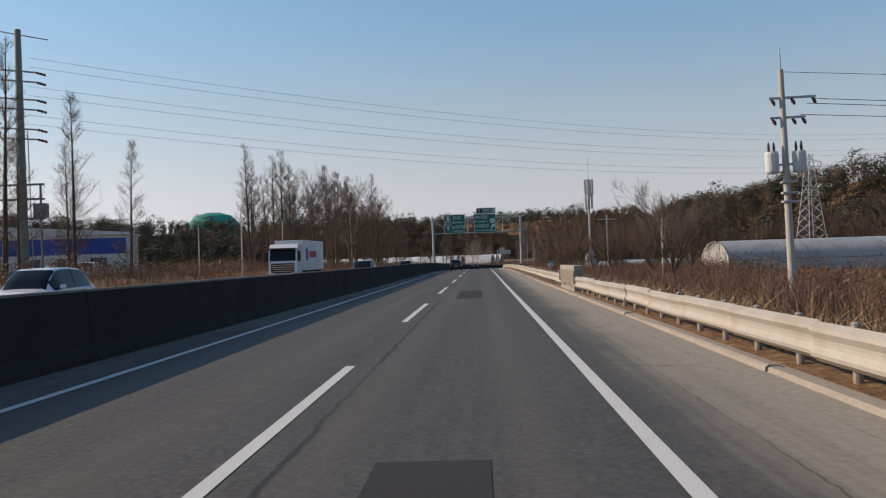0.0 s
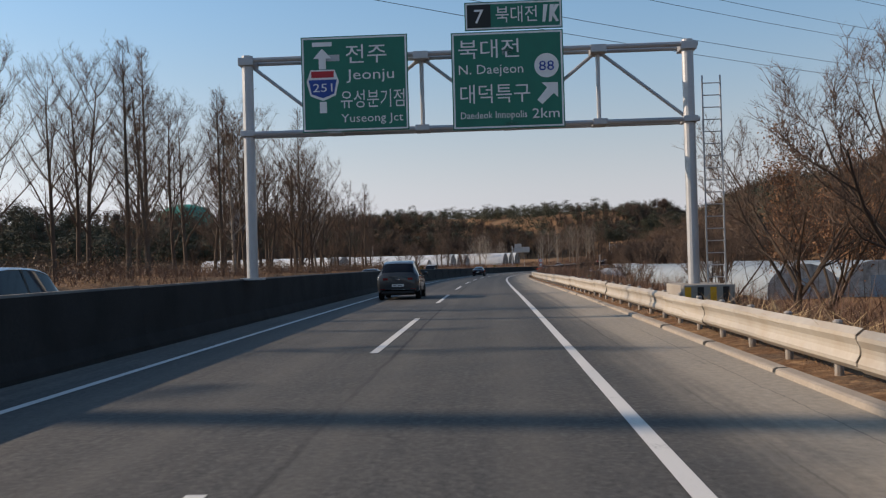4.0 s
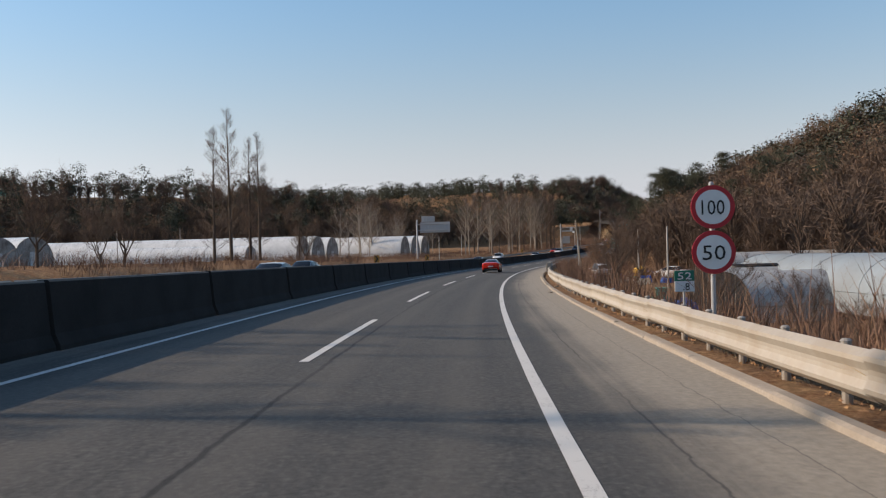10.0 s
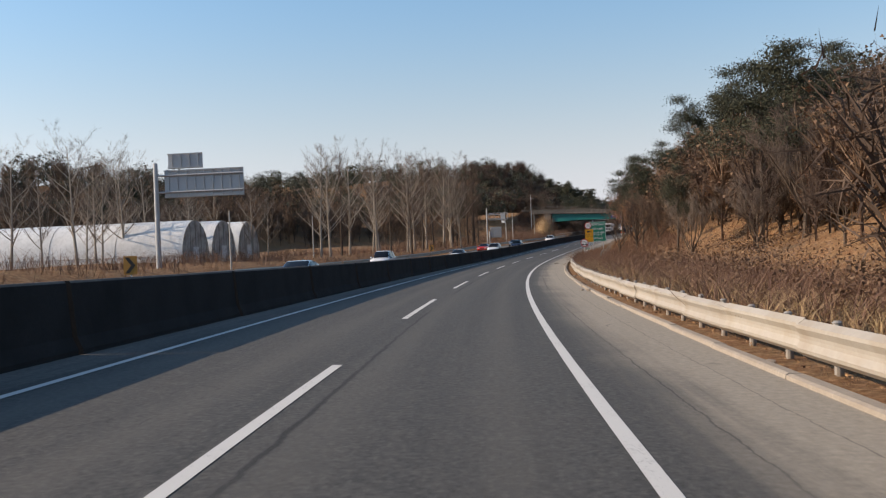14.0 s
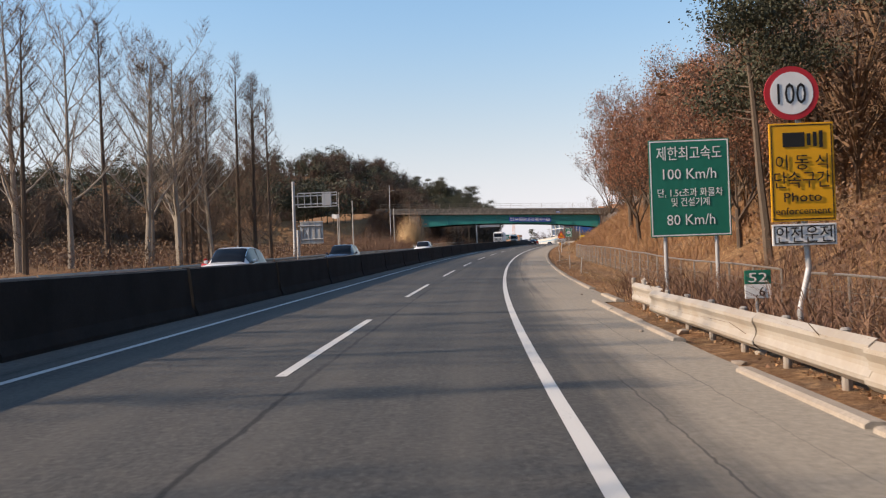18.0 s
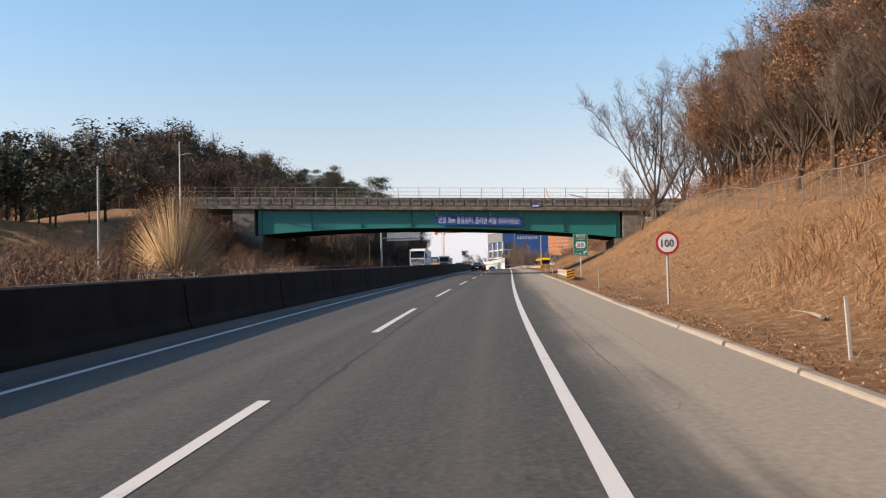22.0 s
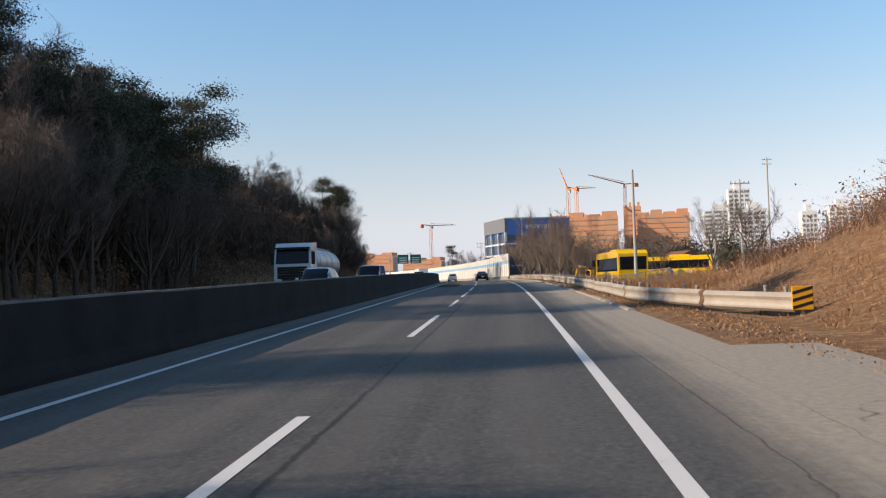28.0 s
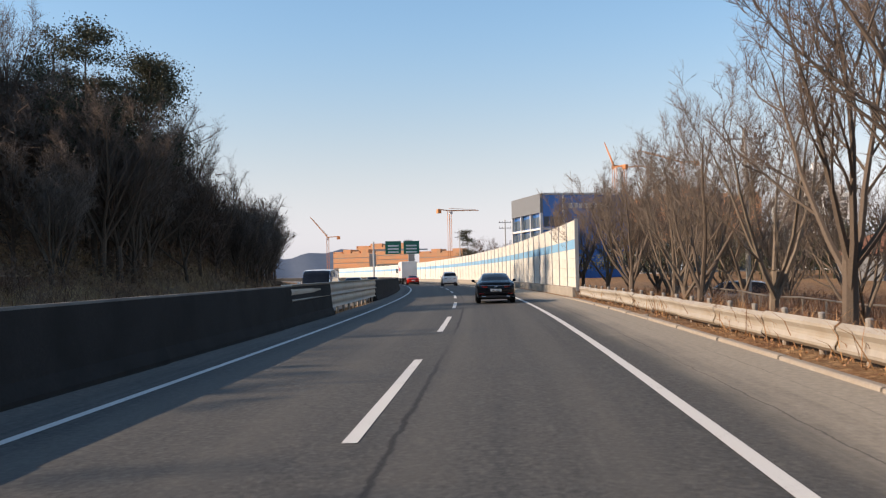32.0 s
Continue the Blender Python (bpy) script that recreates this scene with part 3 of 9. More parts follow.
while s < GAP[1] - 1:
    for z in (0.28, 0.78):
        part("beam", BEAM, None, gate, m=ginv @ at(s, -4.85, z))
        part("beam", BEAM, None, gate, m=ginv @ at(s, -5.15, z) @ Matrix.Scale(-1, 4, (1, 0, 0)))
    for q in (1.0, 3.0):
        part("post", post_mesh(1.2) if q == 1.0 and s < GAP[0] - 7 else POST, None, gate, m=ginv @ at(s + q, -5.0, 0.0))
    s += 4.0


M_CONC_RIB = surface("weathered_rib_concrete", (0.33, 0.29, 0.235), 0.55, 0.95, grain=20, blotch=2.2, amount=0.7, relief=0.4, stain=(0.235, 0.20, 0.155))


def parapet_block(s0, s1, n, height, label):
    """A culvert's concrete end wall with a framed panel of ribs and steel rail ends."""
    L = s1 - s0
    t = thing("concrete_parapet", at(s0, n), label, "parapet", "culvert parapets")
    g = Geo().box(0, 0, -0.4, 0.42, L, height, r=0.03)
    part("wall", g, M_CONC_PALE, t)
    g = Geo()
    for y0, y1, z0, z1 in ((0.5, L - 0.5, height - 0.20, height - 0.12), (0.5, L - 0.5, 0.02, 0.10), (0.5, 0.58, 0.10, height - 0.20), (L - 0.58, L - 0.5, 0.10, height - 0.20)):
        g.box(-0.022, y0, z0, -0.002, y1, z1)
    part("panel_frame", g, M_CONC_PALE, t)
    g = Geo()
    rows_ = 5
    hh = (height - 0.34) / rows_
    for k in range(rows_):
        y = 0.66
        while y < L - 0.70:
            w_ = random.uniform(0.055, 0.085)
            g.box(-random.uniform(0.005, 0.012), y, 0.115 + k * hh, -0.002, y + w_, 0.115 + k * hh + hh - random.uniform(0.008, 0.02))
            y += w_ + random.uniform(0.006, 0.016)
    part("ribbed_panel", g, M_CONC_RIB, t)
    for y in (-0.22, L + 0.02):
        part("end_plate", Geo().box(-0.08, y, 0.30, 0.02, y + 0.2, 0.86, r=0.01), M_RAIL, t)
    return t


parapet_block(58.9, 66.2, 6.2, 1.12, "pale concrete culvert parapet with a ribbed panel, between guardrails")
parapet_block(381.0, 388.8, 6.32, 1.08, "weathered concrete culvert parapet with a ribbed panel, between guardrails")


# ---- trees ----
def bark(name, base, dark):
    return surface(name, base, dark, 0.9, grain=26, blotch=2.2, amount=0.8, relief=0.5, vary=0.18)


M_BARK = bark("brown_bark", (0.118, 0.090, 0.070), 0.5)
M_BARK_GREY = bark("grey_brown_bark", (0.19, 0.15, 0.118), 0.6)
M_BARK_PALE = bark("pale_bark", (0.36, 0.31, 0.255), 0.5)
M_TWIG = surface("brown_twigs", (0.118, 0.083, 0.064), 0.6, 0.9, grain=3, blotch=0.7, relief=0.0, vary=0.22)
M_TWIG_PALE = surface("grey_twigs", (0.165, 0.130, 0.108), 0.6, 0.9, grain=3, blotch=0.7, relief=0.0, vary=0.2)


def leaves(name, base, dark, vary=0.3):
    mt = surface(name, base, dark, 0.75, grain=2.2, blotch=0.35, amount=0.9, relief=0.0, vary=vary, stain=tuple(c * 0.62 for c in base), island=True)
    return mt


M_PINE = leaves("pine_needles", (0.062, 0.066, 0.036), 0.6, 0.10)
M_OAK = leaves("dry_oak_leaves", (0.33, 0.165, 0.08), 0.55, 0.2)
M_RUSSET = leaves("russet_leaves", (0.34, 0.15, 0.085), 0.55, 0.2)
M_SCRUB = leaves("dry_scrub", (0.215, 0.128, 0.075), 0.5)


class Tree:
    """Grows limbs and twigs as arrays: wood in tapered tubes, twigs as slender three-sided spikes."""

    def __init__(self, seed):
        self.r = random.Random(seed)
        self.wood, self.twigs = Geo(), []
        self.tips = []

    def limb(self, p, d, length, rad, up=0.1, bend=0.25, steps=4, sides=5, end=0.25):
        pts, rr = [p.copy()], [rad]
        for i in range(steps):
            d = (d + Vector((self.r.uniform(-1, 1), self.r.uniform(-1, 1), self.r.uniform(-0.6, 1) + up * 3)) * bend / steps * 1.6).normalized()
            pts.append(pts[-1] + d * (length / steps))
            rr.append(rad * (1 - (1 - end) * (i + 1) / steps))
        self.wood.tube(pts, rr, sides, cap=False)
        return pts, rr, d

    def twig(self, p, d, length, width):
        self.twigs.append((p, p + d * length, width))

    def spray(self, pts, count, length, width, up=0.35, start=0.25):
        for _ in range(count):
            k = self.r.uniform(start, 1.0) * (len(pts) - 1)
            i = min(int(k), len(pts) - 2)
            p = pts[i].lerp(pts[i + 1], k - i)
            ax = (pts[i + 1] - pts[i]).normalized()
            d = (ax * 0.7 + Vector((self.r.uniform(-1, 1), self.r.uniform(-1, 1), self.r.uniform(-0.5, 0.9) + up))).normalized()
            L = length * self.r.uniform(0.5, 1.2)
            self.twig(p, d, L, width)
            q = p + d * L * self.r.uniform(0.35, 0.7)
            for _ in range(2):
                e = (d * 0.8 + Vector((self.r.uniform(-1, 1), self.r.uniform(-1, 1), self.r.uniform(-0.4, 0.9)))).normalized()
                self.twig(q, e, L * self.r.uniform(0.35, 0.7), width * 0.7)

    def twig_mesh(self, mat):
        a = np.array([t[0] for t in self.twigs])
        b = np.array([t[1] for t in self.twigs])
        w = np.array([t[2] for t in self.twigs])[:, None]
        d = b - a
        u = np.cross(d, np.random.RandomState(3).normal(size=d.shape))
        u /= np.linalg.norm(u, axis=1)[:, None] + 1e-9
        v = np.cross(d, u)
        v /= np.linalg.norm(v, axis=1)[:, None] + 1e-9
        pts = np.concatenate([a + u * w, a - u * w * 0.5 + v * w * 0.8, a - u * w * 0.5 - v * w * 0.8, b], 0)
        k, i = len(a), np.arange(len(a))
        f = np.concatenate([np.stack([i, i + k, i + 3 * k], 1), np.stack([i + k, i + 2 * k, i + 3 * k], 1), np.stack([i + 2 * k, i, i + 3 * k], 1)])
        return mesh_from("twigs", pts, f, mat)


def spire_tree(seed, h):
    """A tall bare conifer-shaped tree with one straight leader."""
    t = Tree(seed)
    pts, rr, _ = t.limb(Vector((0, 0, -0.3)), Vector((0, 0, 1)), h, 0.0125 * h, up=0.4, bend=0.04, steps=9, sides=7, end=0.06)
    for k in range(int(h * 6.5)):
        f = t.r.uniform(0.10, 0.97)
        i = min(int(f * 9), 8)
        p = pts[i].lerp(pts[i + 1], f * 9 - i)
        a = t.r.uniform(0, 6.283)
        L = (1 - f) ** 0.8 * h * 0.19 * t.r.uniform(0.6, 1.15) + 0.4
        q, _, _ = t.limb(p, Vector((math.cos(a), math.sin(a), 0.35 + f * 0.6)).normalized(), L, 0.012 + 0.016 * (1 - f), up=0.25, bend=0.3, steps=3, sides=4)
        t.spray(q, int(5 + L * 3), 0.36 + L * 0.24, 0.012, up=0.3)
    return t


def plane_tree(seed, h, spread=0.2):
    """A tall bare tree whose pale limbs rise steeply from a forked trunk."""
    t = Tree(seed)
    pts, rr, d = t.limb(Vector((0, 0, -0.3)), Vector((t.r.uniform(-0.06, 0.06), t.r.uniform(-0.06, 0.06), 1)).normalized(), h * 0.9, 0.013 * h, up=0.35, bend=0.14, steps=8, sides=7, end=0.1)
    for k in range(16):
        f = 0.22 + 0.76 * k / 16 + t.r.uniform(-0.03, 0.03)
        i = min(int(f * 8), 7)
        p = pts[i].lerp(pts[i + 1], f * 8 - i)
        a = k * 2.4 + t.r.uniform(-0.5, 0.5)
        L = h * (0.26 + spread * 0.75 - (0.15 + spread * 0.55) * f) * t.r.uniform(0.75, 1.25) + 0.6
        q, qr, _ = t.limb(p, Vector((math.cos(a) * spread * 3.6, math.sin(a) * spread * 3.6, 0.75)).normalized(), L, max(0.03, rr[i] * 0.46), up=0.2, bend=0.5, steps=5, sides=5, end=0.15)
        for _ in range(6):
            kk = t.r.randint(1, 4)
            b = t.r.uniform(0, 6.283)
            w, _, _ = t.limb(q[kk], Vector((math.cos(b) * 0.9, math.sin(b) * 0.9, 0.6)).normalized(), L * t.r.uniform(0.25, 0.5), qr[kk] * 0.5, up=0.25, bend=0.5, steps=3, sides=4)
            t.spray(w, 9, 0.7, 0.010)
        t.spray(q, 14, 0.8, 0.010)
    return t


def vase_tree(seed, h, forks=6, lean=0.42, fine=1.0):
    """A bare broad-crowned tree: a short trunk that forks again and again into ever finer wood."""
    t = Tree(seed)
    r = t.r
    pts, rr, _ = t.limb(Vector((0, 0, -0.3)), Vector((r.uniform(-0.06, 0.06), r.uniform(-0.06, 0.06), 1)).normalized(), h * r.uniform(0.2, 0.27), 0.0165 * h, bend=0.1, steps=3, sides=8, end=0.82)
    base = pts[-1]

    def bough(p, d, length, rad, depth):
        steps = (0, 6, 4, 3)[depth]
        q, qr, e = t.limb(p, d, length, rad, up=0.16, bend=0.34 + 0.12 * depth, steps=steps, sides=(0, 6, 4, 3)[depth], end=0.22)
        if depth == 3:
            t.spray(q, int(8 * fine), 0.6, 0.008, up=0.25, start=0.1)
            return
        count = (0, 7, 5)[depth]
        for m in range(count):
            f = 0.22 + 0.78 * (m + r.random()) / count
            i = min(int(f * steps), steps - 1)
            o = q[i].lerp(q[i + 1], f * steps - i)
            ax = (q[i + 1] - q[i]).normalized()
            side = ax.cross(Vector((r.uniform(-1, 1), r.uniform(-1, 1), r.uniform(-1, 1)))).normalized()
            a = radians(r.uniform(26, 52))
            bough(o, (ax * math.cos(a) + side * math.sin(a) + Vector((0, 0, 0.12))).normalized(), length * r.uniform(0.34, 0.56) * (1.2 - 0.45 * f), max(0.007, qr[i] * r.uniform(0.45, 0.6)), depth + 1)
        t.spray(q[-3:], int(6 * fine), 0.55, 0.008, up=0.25)

    for k in range(forks):
        a = 6.283 * k / forks + r.uniform(-0.4, 0.4)
        out = lean * r.uniform(0.55, 1.75)
        bough(base - Vector((0, 0, r.uniform(0, 0.1) * h)), Vector((math.cos(a) * out, math.sin(a) * out, 1.0)).normalized(), h * r.uniform(0.45, 0.6), 0.0082 * h * r.uniform(0.8, 1.15), 1)
    return t


def tufts(points, size, count, seed, flat=0.5, leaf=1.0, heart=None):
    """Clumps of small leaf triangles around points; with a heart they lie on the crown like shingles."""
    r = np.random.RandomState(seed)
    pts = np.repeat(np.asarray(points, float), count, 0)
    c = pts + r.normal(size=pts.shape) * np.array([1, 1, flat]) * size
    a = r.normal(size=pts.shape)
    if heart is not None:
        out = c - np.asarray(heart, float)
        out = out / np.linalg.norm(out, axis=1)[:, None] + r.normal(size=pts.shape) * 0.4
        a = np.cross(out, a)
    a /= np.linalg.norm(a, axis=1)[:, None]
    b = np.cross(out if heart is not None else a, a if heart is not None else r.normal(size=pts.shape))
    b /= np.linalg.norm(b, axis=1)[:, None]
    w = size * leaf * r.uniform(0.25, 0.62, (len(pts), 1))
    v = np.concatenate([c - a * w * 0.7 - b * w * 0.4, c + a * w * 0.7 - b * w * 0.3, c + b * w * 0.8], 0)
    i, k = np.arange(len(pts)), len(pts)
    return v, np.stack([i, i + k, i + 2 * k], 1)


def pine_tree(seed, h):
    t = Tree(seed)
    pts, rr, _ = t.limb(Vector((0, 0, -0.3)), Vector((t.r.uniform(-0.1, 0.1), t.r.uniform(-0.1, 0.1), 1)).normalized(), h * 0.97, 0.014 * h, up=0.3, bend=0.16, steps=7, sides=6, end=0.15)
    tips = []
    for k in range(26):
        f = t.r.uniform(0.42, 1.0)
        i = min(int(f * 7), 6)
        p = pts[i].lerp(pts[i + 1], min(f * 7 - i, 1))
        a = t.r.uniform(0, 6.283)
        L = h * 0.27 * (1.15 - f) * t.r.uniform(0.7, 1.3) + 0.5
        q, _, _ = t.limb(p, Vector((math.cos(a), math.sin(a), 0.25)).normalized(), L, 0.03, up=0.12, bend=0.4, steps=3, sides=4)
        tips += [q[3], q[2], q[2].lerp(q[3], 0.5), q[1].lerp(q[2], 0.6)]
    return t, tufts(tips, h * 0.040, 110, seed, 0.42, 0.36)


def leafy_tree(seed, h):
    t = vase_tree(seed, h, 5, 0.5)
    r = random.Random(seed)
    tips = [q[1] for q in t.twigs if r.random() < 0.26]
    return t, tufts(tips, 0.26, 8, seed, 0.8, 0.5)


def register(name, made, wood_mat, leaf_mat=None, twig_mat=None):
    """The meshes of one kind of tree: trunk with limbs, and crown."""
    tree, leaf = made if isinstance(made, tuple) else (made, None)
    wood = tree.wood.mesh("trunk", wood_mat, smooth=True)
    crown = []
    if tree.twigs:
        crown.append(("crown" if leaf is None else "twig_spray", tree.twig_mesh(twig_mat or M_TWIG)))
    if leaf is not None:
        crown.append(("crown", mesh_from("crown", leaf[0], leaf[1], leaf_mat)))
    return name, wood, crown


K_SPIRE = [register("dawn_redwood", spire_tree(10 + k, 15 + k), M_BARK) for k in range(3)]
K_PLANE = [register("plane_tree", plane_tree(20 + k, 14 + k * 0.6, 0.27), M_BARK_PALE, twig_mat=M_TWIG_PALE) for k in range(4)]
K_POPLAR = [register("bare_tree", plane_tree(30 + k, 13 + k * 0.6, 0.21), M_BARK) for k in range(3)]
K_VASE = [register("street_tree", vase_tree(40 + k, 9.5, 6, 0.5), M_BARK, twig_mat=M_TWIG_PALE) for k in range(4)]
K_STREET = [register("street_tree", vase_tree(45 + k, 9.5, 5, 0.46), M_BARK_GREY, twig_mat=M_TWIG_PALE) for k in range(4)]
K_WILD = [register("bare_tree", vase_tree(50 + k, 8.5, 5, 0.72), M_BARK) for k in range(3)]
K_PINE = [register("pine_tree", pine_tree(60 + k, 12), M_BARK, M_PINE) for k in range(4)]
K_OAK = [register("oak_tree", leafy_tree(70 + k, 8.5), M_BARK, M_OAK) for k in range(3)]
K_RUSSET = [register("russet_tree", leafy_tree(80 + k, 9.0), M_BARK, M_RUSSET) for k in range(2)]


def plant(kind, m, size, label, group="", lean=0.0):
    name, wood, crown = kind
    t = thing(name, m @ Matrix.Rotation(random.uniform(0, 6.283), 4, "Z") @ Matrix.Rotation(radians(random.uniform(-1, 1) * (1.5 + lean)), 4, "X") @ Matrix.Scale(size, 4), label, "tree", group)
    part("trunk", wood, None, t)
    for n_, me in crown:
        part(n_, me, None, t)
    return t


rt = random.Random(5)
L_SPIRE = "tall bare dawn redwood with a straight trunk, behind the far guardrail"
L_PLANE = "tall bare plane tree with pale forked limbs, beside the opposite carriageway"
# rows beyond the opposite carriageway
for s_, n_, h_ in ((80, -31, 16.5), (89, -30, 15.0), (86, -33, 10.5), (101, -30, 13.0), (97, -34, 11.5), (146, -30, 17.0), (151, -31, 15.5), (175, -33, 19.0), (182, -31, 16.5)):
    plant(rt.choice(K_SPIRE), foot(s_, n_), h_ / 16, L_SPIRE, "redwoods in a row")
for k in range(36):
    s_ = 158 + k * 4.3 + rt.uniform(-1.5, 1.5)
    plant(rt.choice(K_POPLAR if k % 4 else K_SPIRE), foot(s_, rt.uniform(-34, -25)), rt.uniform(1.05, 1.25) + (0.24 if 200 < s_ < 276 else -0.03 if s_ > 282 else 0), "tall slender bare tree in a row beyond the far guardrail", "bare trees in a row")
for s_, n_, h_ in ((300, -28, 12.5), (305, -26, 13.5), (318, -27, 10), (332, -26, 11), (378, -27, 14), (381.5, -26.5, 15.5), (386, -26, 13), (392, -27, 14.5), (404, -26, 9.5)):
    plant(rt.choice(K_SPIRE), foot(s_, n_), h_ / 16, L_SPIRE, "redwoods in a row")
for s_, n_ in ((256, -26), (264, -27), (273, -26), (282, -28), (345, -27), (352, -26), (360, -28), (410, -27)):
    plant(rt.choice(K_WILD), foot(s_, n_), rt.uniform(0.6, 1.0), "bare spreading tree among the row beyond the far guardrail", "bare trees in a row")
for k in range(20):
    s_ = 505 + k * 4.6 + rt.uniform(-1.2, 1.2)
    if k % 3 == 2 or k > 17:
        plant(rt.choice(K_SPIRE), foot(s_, rt.uniform(-25, -20)), rt.uniform(0.95, 1.15) - 0.25 * (s_ < 548), L_SPIRE, "redwoods in a row")
    else:
        plant(rt.choice(K_PLANE), foot(s_, rt.uniform(-25, -21)), rt.uniform(0.8, 0.95) + 0.25 * (s_ > 545), L_PLANE, "plane trees in a row")
for k in range(16):
    plant(rt.choice(K_PLANE), foot(476 + k * 3.4, rt.uniform(-50, -34)), rt.uniform(0.6, 0.85), L_PLANE, "plane trees in a row")
# trees on the near verge
for s_, n_, z_, k_ in ((88, 15, 0.9, K_WILD), (94, 19, 1.05, K_WILD), (76, 14, 0.78, K_VASE), (104, 11, 0.6, K_WILD), (107, 14.5, 0.75, K_WILD), (113, 13.5, 0.7, K_WILD), (117, 17, 0.9, K_WILD), (121, 11.5, 0.65, K_WILD), (124, 21, 0.95, K_WILD), (127, 14, 0.8, K_WILD), (131, 18, 0.9, K_WILD), (133, 12.5, 0.7, K_WILD), (137, 16, 0.9, K_WILD),
                       (141, 14.5, 1.2, K_WILD), (146, 17.5, 1.4, K_WILD), (152, 14.5, 1.45, K_WILD), (157, 12.5, 1.15, K_WILD), (155, 19, 1.4, K_WILD), (163, 16, 1.1, K_OAK), (170, 13, 0.95, K_WILD), (178, 15, 1.0, K_WILD), (206, 14, 0.7, K_WILD), (214, 16, 0.6, K_WILD), (222, 13.5, 0.5, K_WILD), (290, 13, 0.4, K_WILD), (333, 14, 0.65, K_WILD), 
                       (374, 12.5, 0.75, K_WILD), (379, 12.8, 0.85, K_WILD), (383, 13.5, 0.9, K_WILD), (386, 16, 0.9, K_WILD), (405, 12, 0.6, K_OAK)):
    plant(rt.choice(k_), foot(s_, n_), z_, "bare bushy tree on the verge behind the guardrail" if k_ is not K_OAK else "small tree holding dry brown leaves on the verge", "verge trees", 4)
for k in range(17):
    s_ = 868 + k * 5.2 + rt.uniform(-1, 1)
    plant(rt.choice(K_STREET), foot(s_, 8.0 + rt.uniform(-0.5, 1.0) + k * 0.04), rt.uniform(0.72, 0.9) * (1.4 if 897 < s_ < 906 else 1.12 if s_ > 906 else 0.9), "bare street tree with many rising limbs behind the guardrail", "street trees in a row", 2)
for s_, n_, z_ in ((884, 19.5, 0.75), (887, 26, 1.1), (760, 19, 0.7), (752, 21, 0.8)):
    plant(rt.choice(K_VASE), foot(s_, n_), z_, "bare rounded tree beyond the verge", "bare trees by the car park")
# the cut slope
for s_, n_, k_, z_ in ((541, 12.5, K_PINE, 1.0), (546, 15, K_PINE, 1.1), (538, 17, K_PINE, 1.1), (556, 14.5, K_RUSSET, 1.1), (562, 15.5, K_RUSSET, 1.2), (549, 13.5, K_RUSSET, 0.9), (568, 14, K_RUSSET, 1.2), (573, 12.5, K_RUSSET, 1.0), (569, 13.0, K_RUSSET, 1.0), (592, 14.0, K_RUSSET, 1.5), (600, 16.2, K_RUSSET, 1.55), (530, 14, K_PINE, 1.0), (520, 15, K_WILD, 1.1),
                       (514, 14, K_WILD, 1.1), (524, 12, K_WILD, 0.9), (708, 15.5, K_WILD, 0.85), (719, 21.5, K_VASE, 1.2), (703, 20.5, K_VASE, 1.0), (717, 20, K_WILD, 0.8), (699, 22, K_PINE, 0.9), (690, 24, K_PINE, 0.9)):
    plant(rt.choice(k_), foot(s_, n_), z_, {"pine_tree": "dark green pine leaning over the cut slope", "russet_tree": "broad tree with russet dry leaves above the road", "bare_tree": "bare branching tree on the cut slope", "street_tree": "bare fanned tree beside the overpass"}[k_[0][0]], "trees on the slope", 5)
for k in range(190):
    s_ = rt.uniform(556, 706)
    n_ = (16.0 if s_ < 590 else 20.0) + 17 * rt.random() ** 1.5
    kind = rt.choice((K_OAK, K_WILD, K_OAK, K_VASE, K_OAK, K_VASE) if rt.random() < 0.94 else (K_PINE,))
    plant(rt.choice(kind), foot(s_, n_), rt.uniform(0.85, 1.35), {"pine_tree": "dark green pine among bare woods on the slope", "oak_tree": "oak holding orange-brown dry leaves on the slope", "bare_tree": "bare branching tree on the cut slope", "street_tree": "bare fanned tree on the cut slope"}[kind[0][0]], "trees on the slope", 6)
for k in range(70):
    s_ = rt.uniform(400, 530)
    n_ = 6.6 + knots(s_, HILL_R, 1) + rt.uniform(1, 26)
    kind = rt.choice((K_WILD, K_VASE, K_WILD, K_OAK, K_PINE))
    plant(rt.choice(kind), foot(s_, n_), rt.uniform(0.65, 1.05), {"pine_tree": "dark green pine on the wooded hillside", "oak_tree": "small oak with dry brown leaves on the hillside", "bare_tree": "bare branching tree on the wooded hillside", "street_tree": "bare fanned tree on the wooded hillside"}[kind[0][0]], "trees on the hillside", 5)
for k in range(135):
    s_ = rt.uniform(752, 1015)
    n_ = -20.5 - rt.uniform(0, 1) ** 1.3 * 24 - (12 if 850 < s_ < 936 else 0)
    kind = rt.choice((K_WILD, K_VASE, K_VASE, K_WILD)) if rt.random() < 0.93 else K_PINE
    plant(rt.choice(kind), foot(s_, n_), rt.uniform(0.85, 1.3), "dark pine above the shaded bank" if kind is K_PINE else "bare tree on the shaded wooded bank", "trees on the bank", 4)


for k in range(34):
    s_ = rt.uniform(612, 702)
    kind = rt.choice((K_OAK, K_WILD, K_VASE, K_VASE))
    plant(rt.choice(kind), foot(s_, 20.0 + 9 * rt.random()), rt.uniform(1.15, 1.5), "oak holding orange-brown dry leaves on the slope" if kind is K_OAK else "tall bare tree on the crest of the cut slope", "trees on the slope", 6)
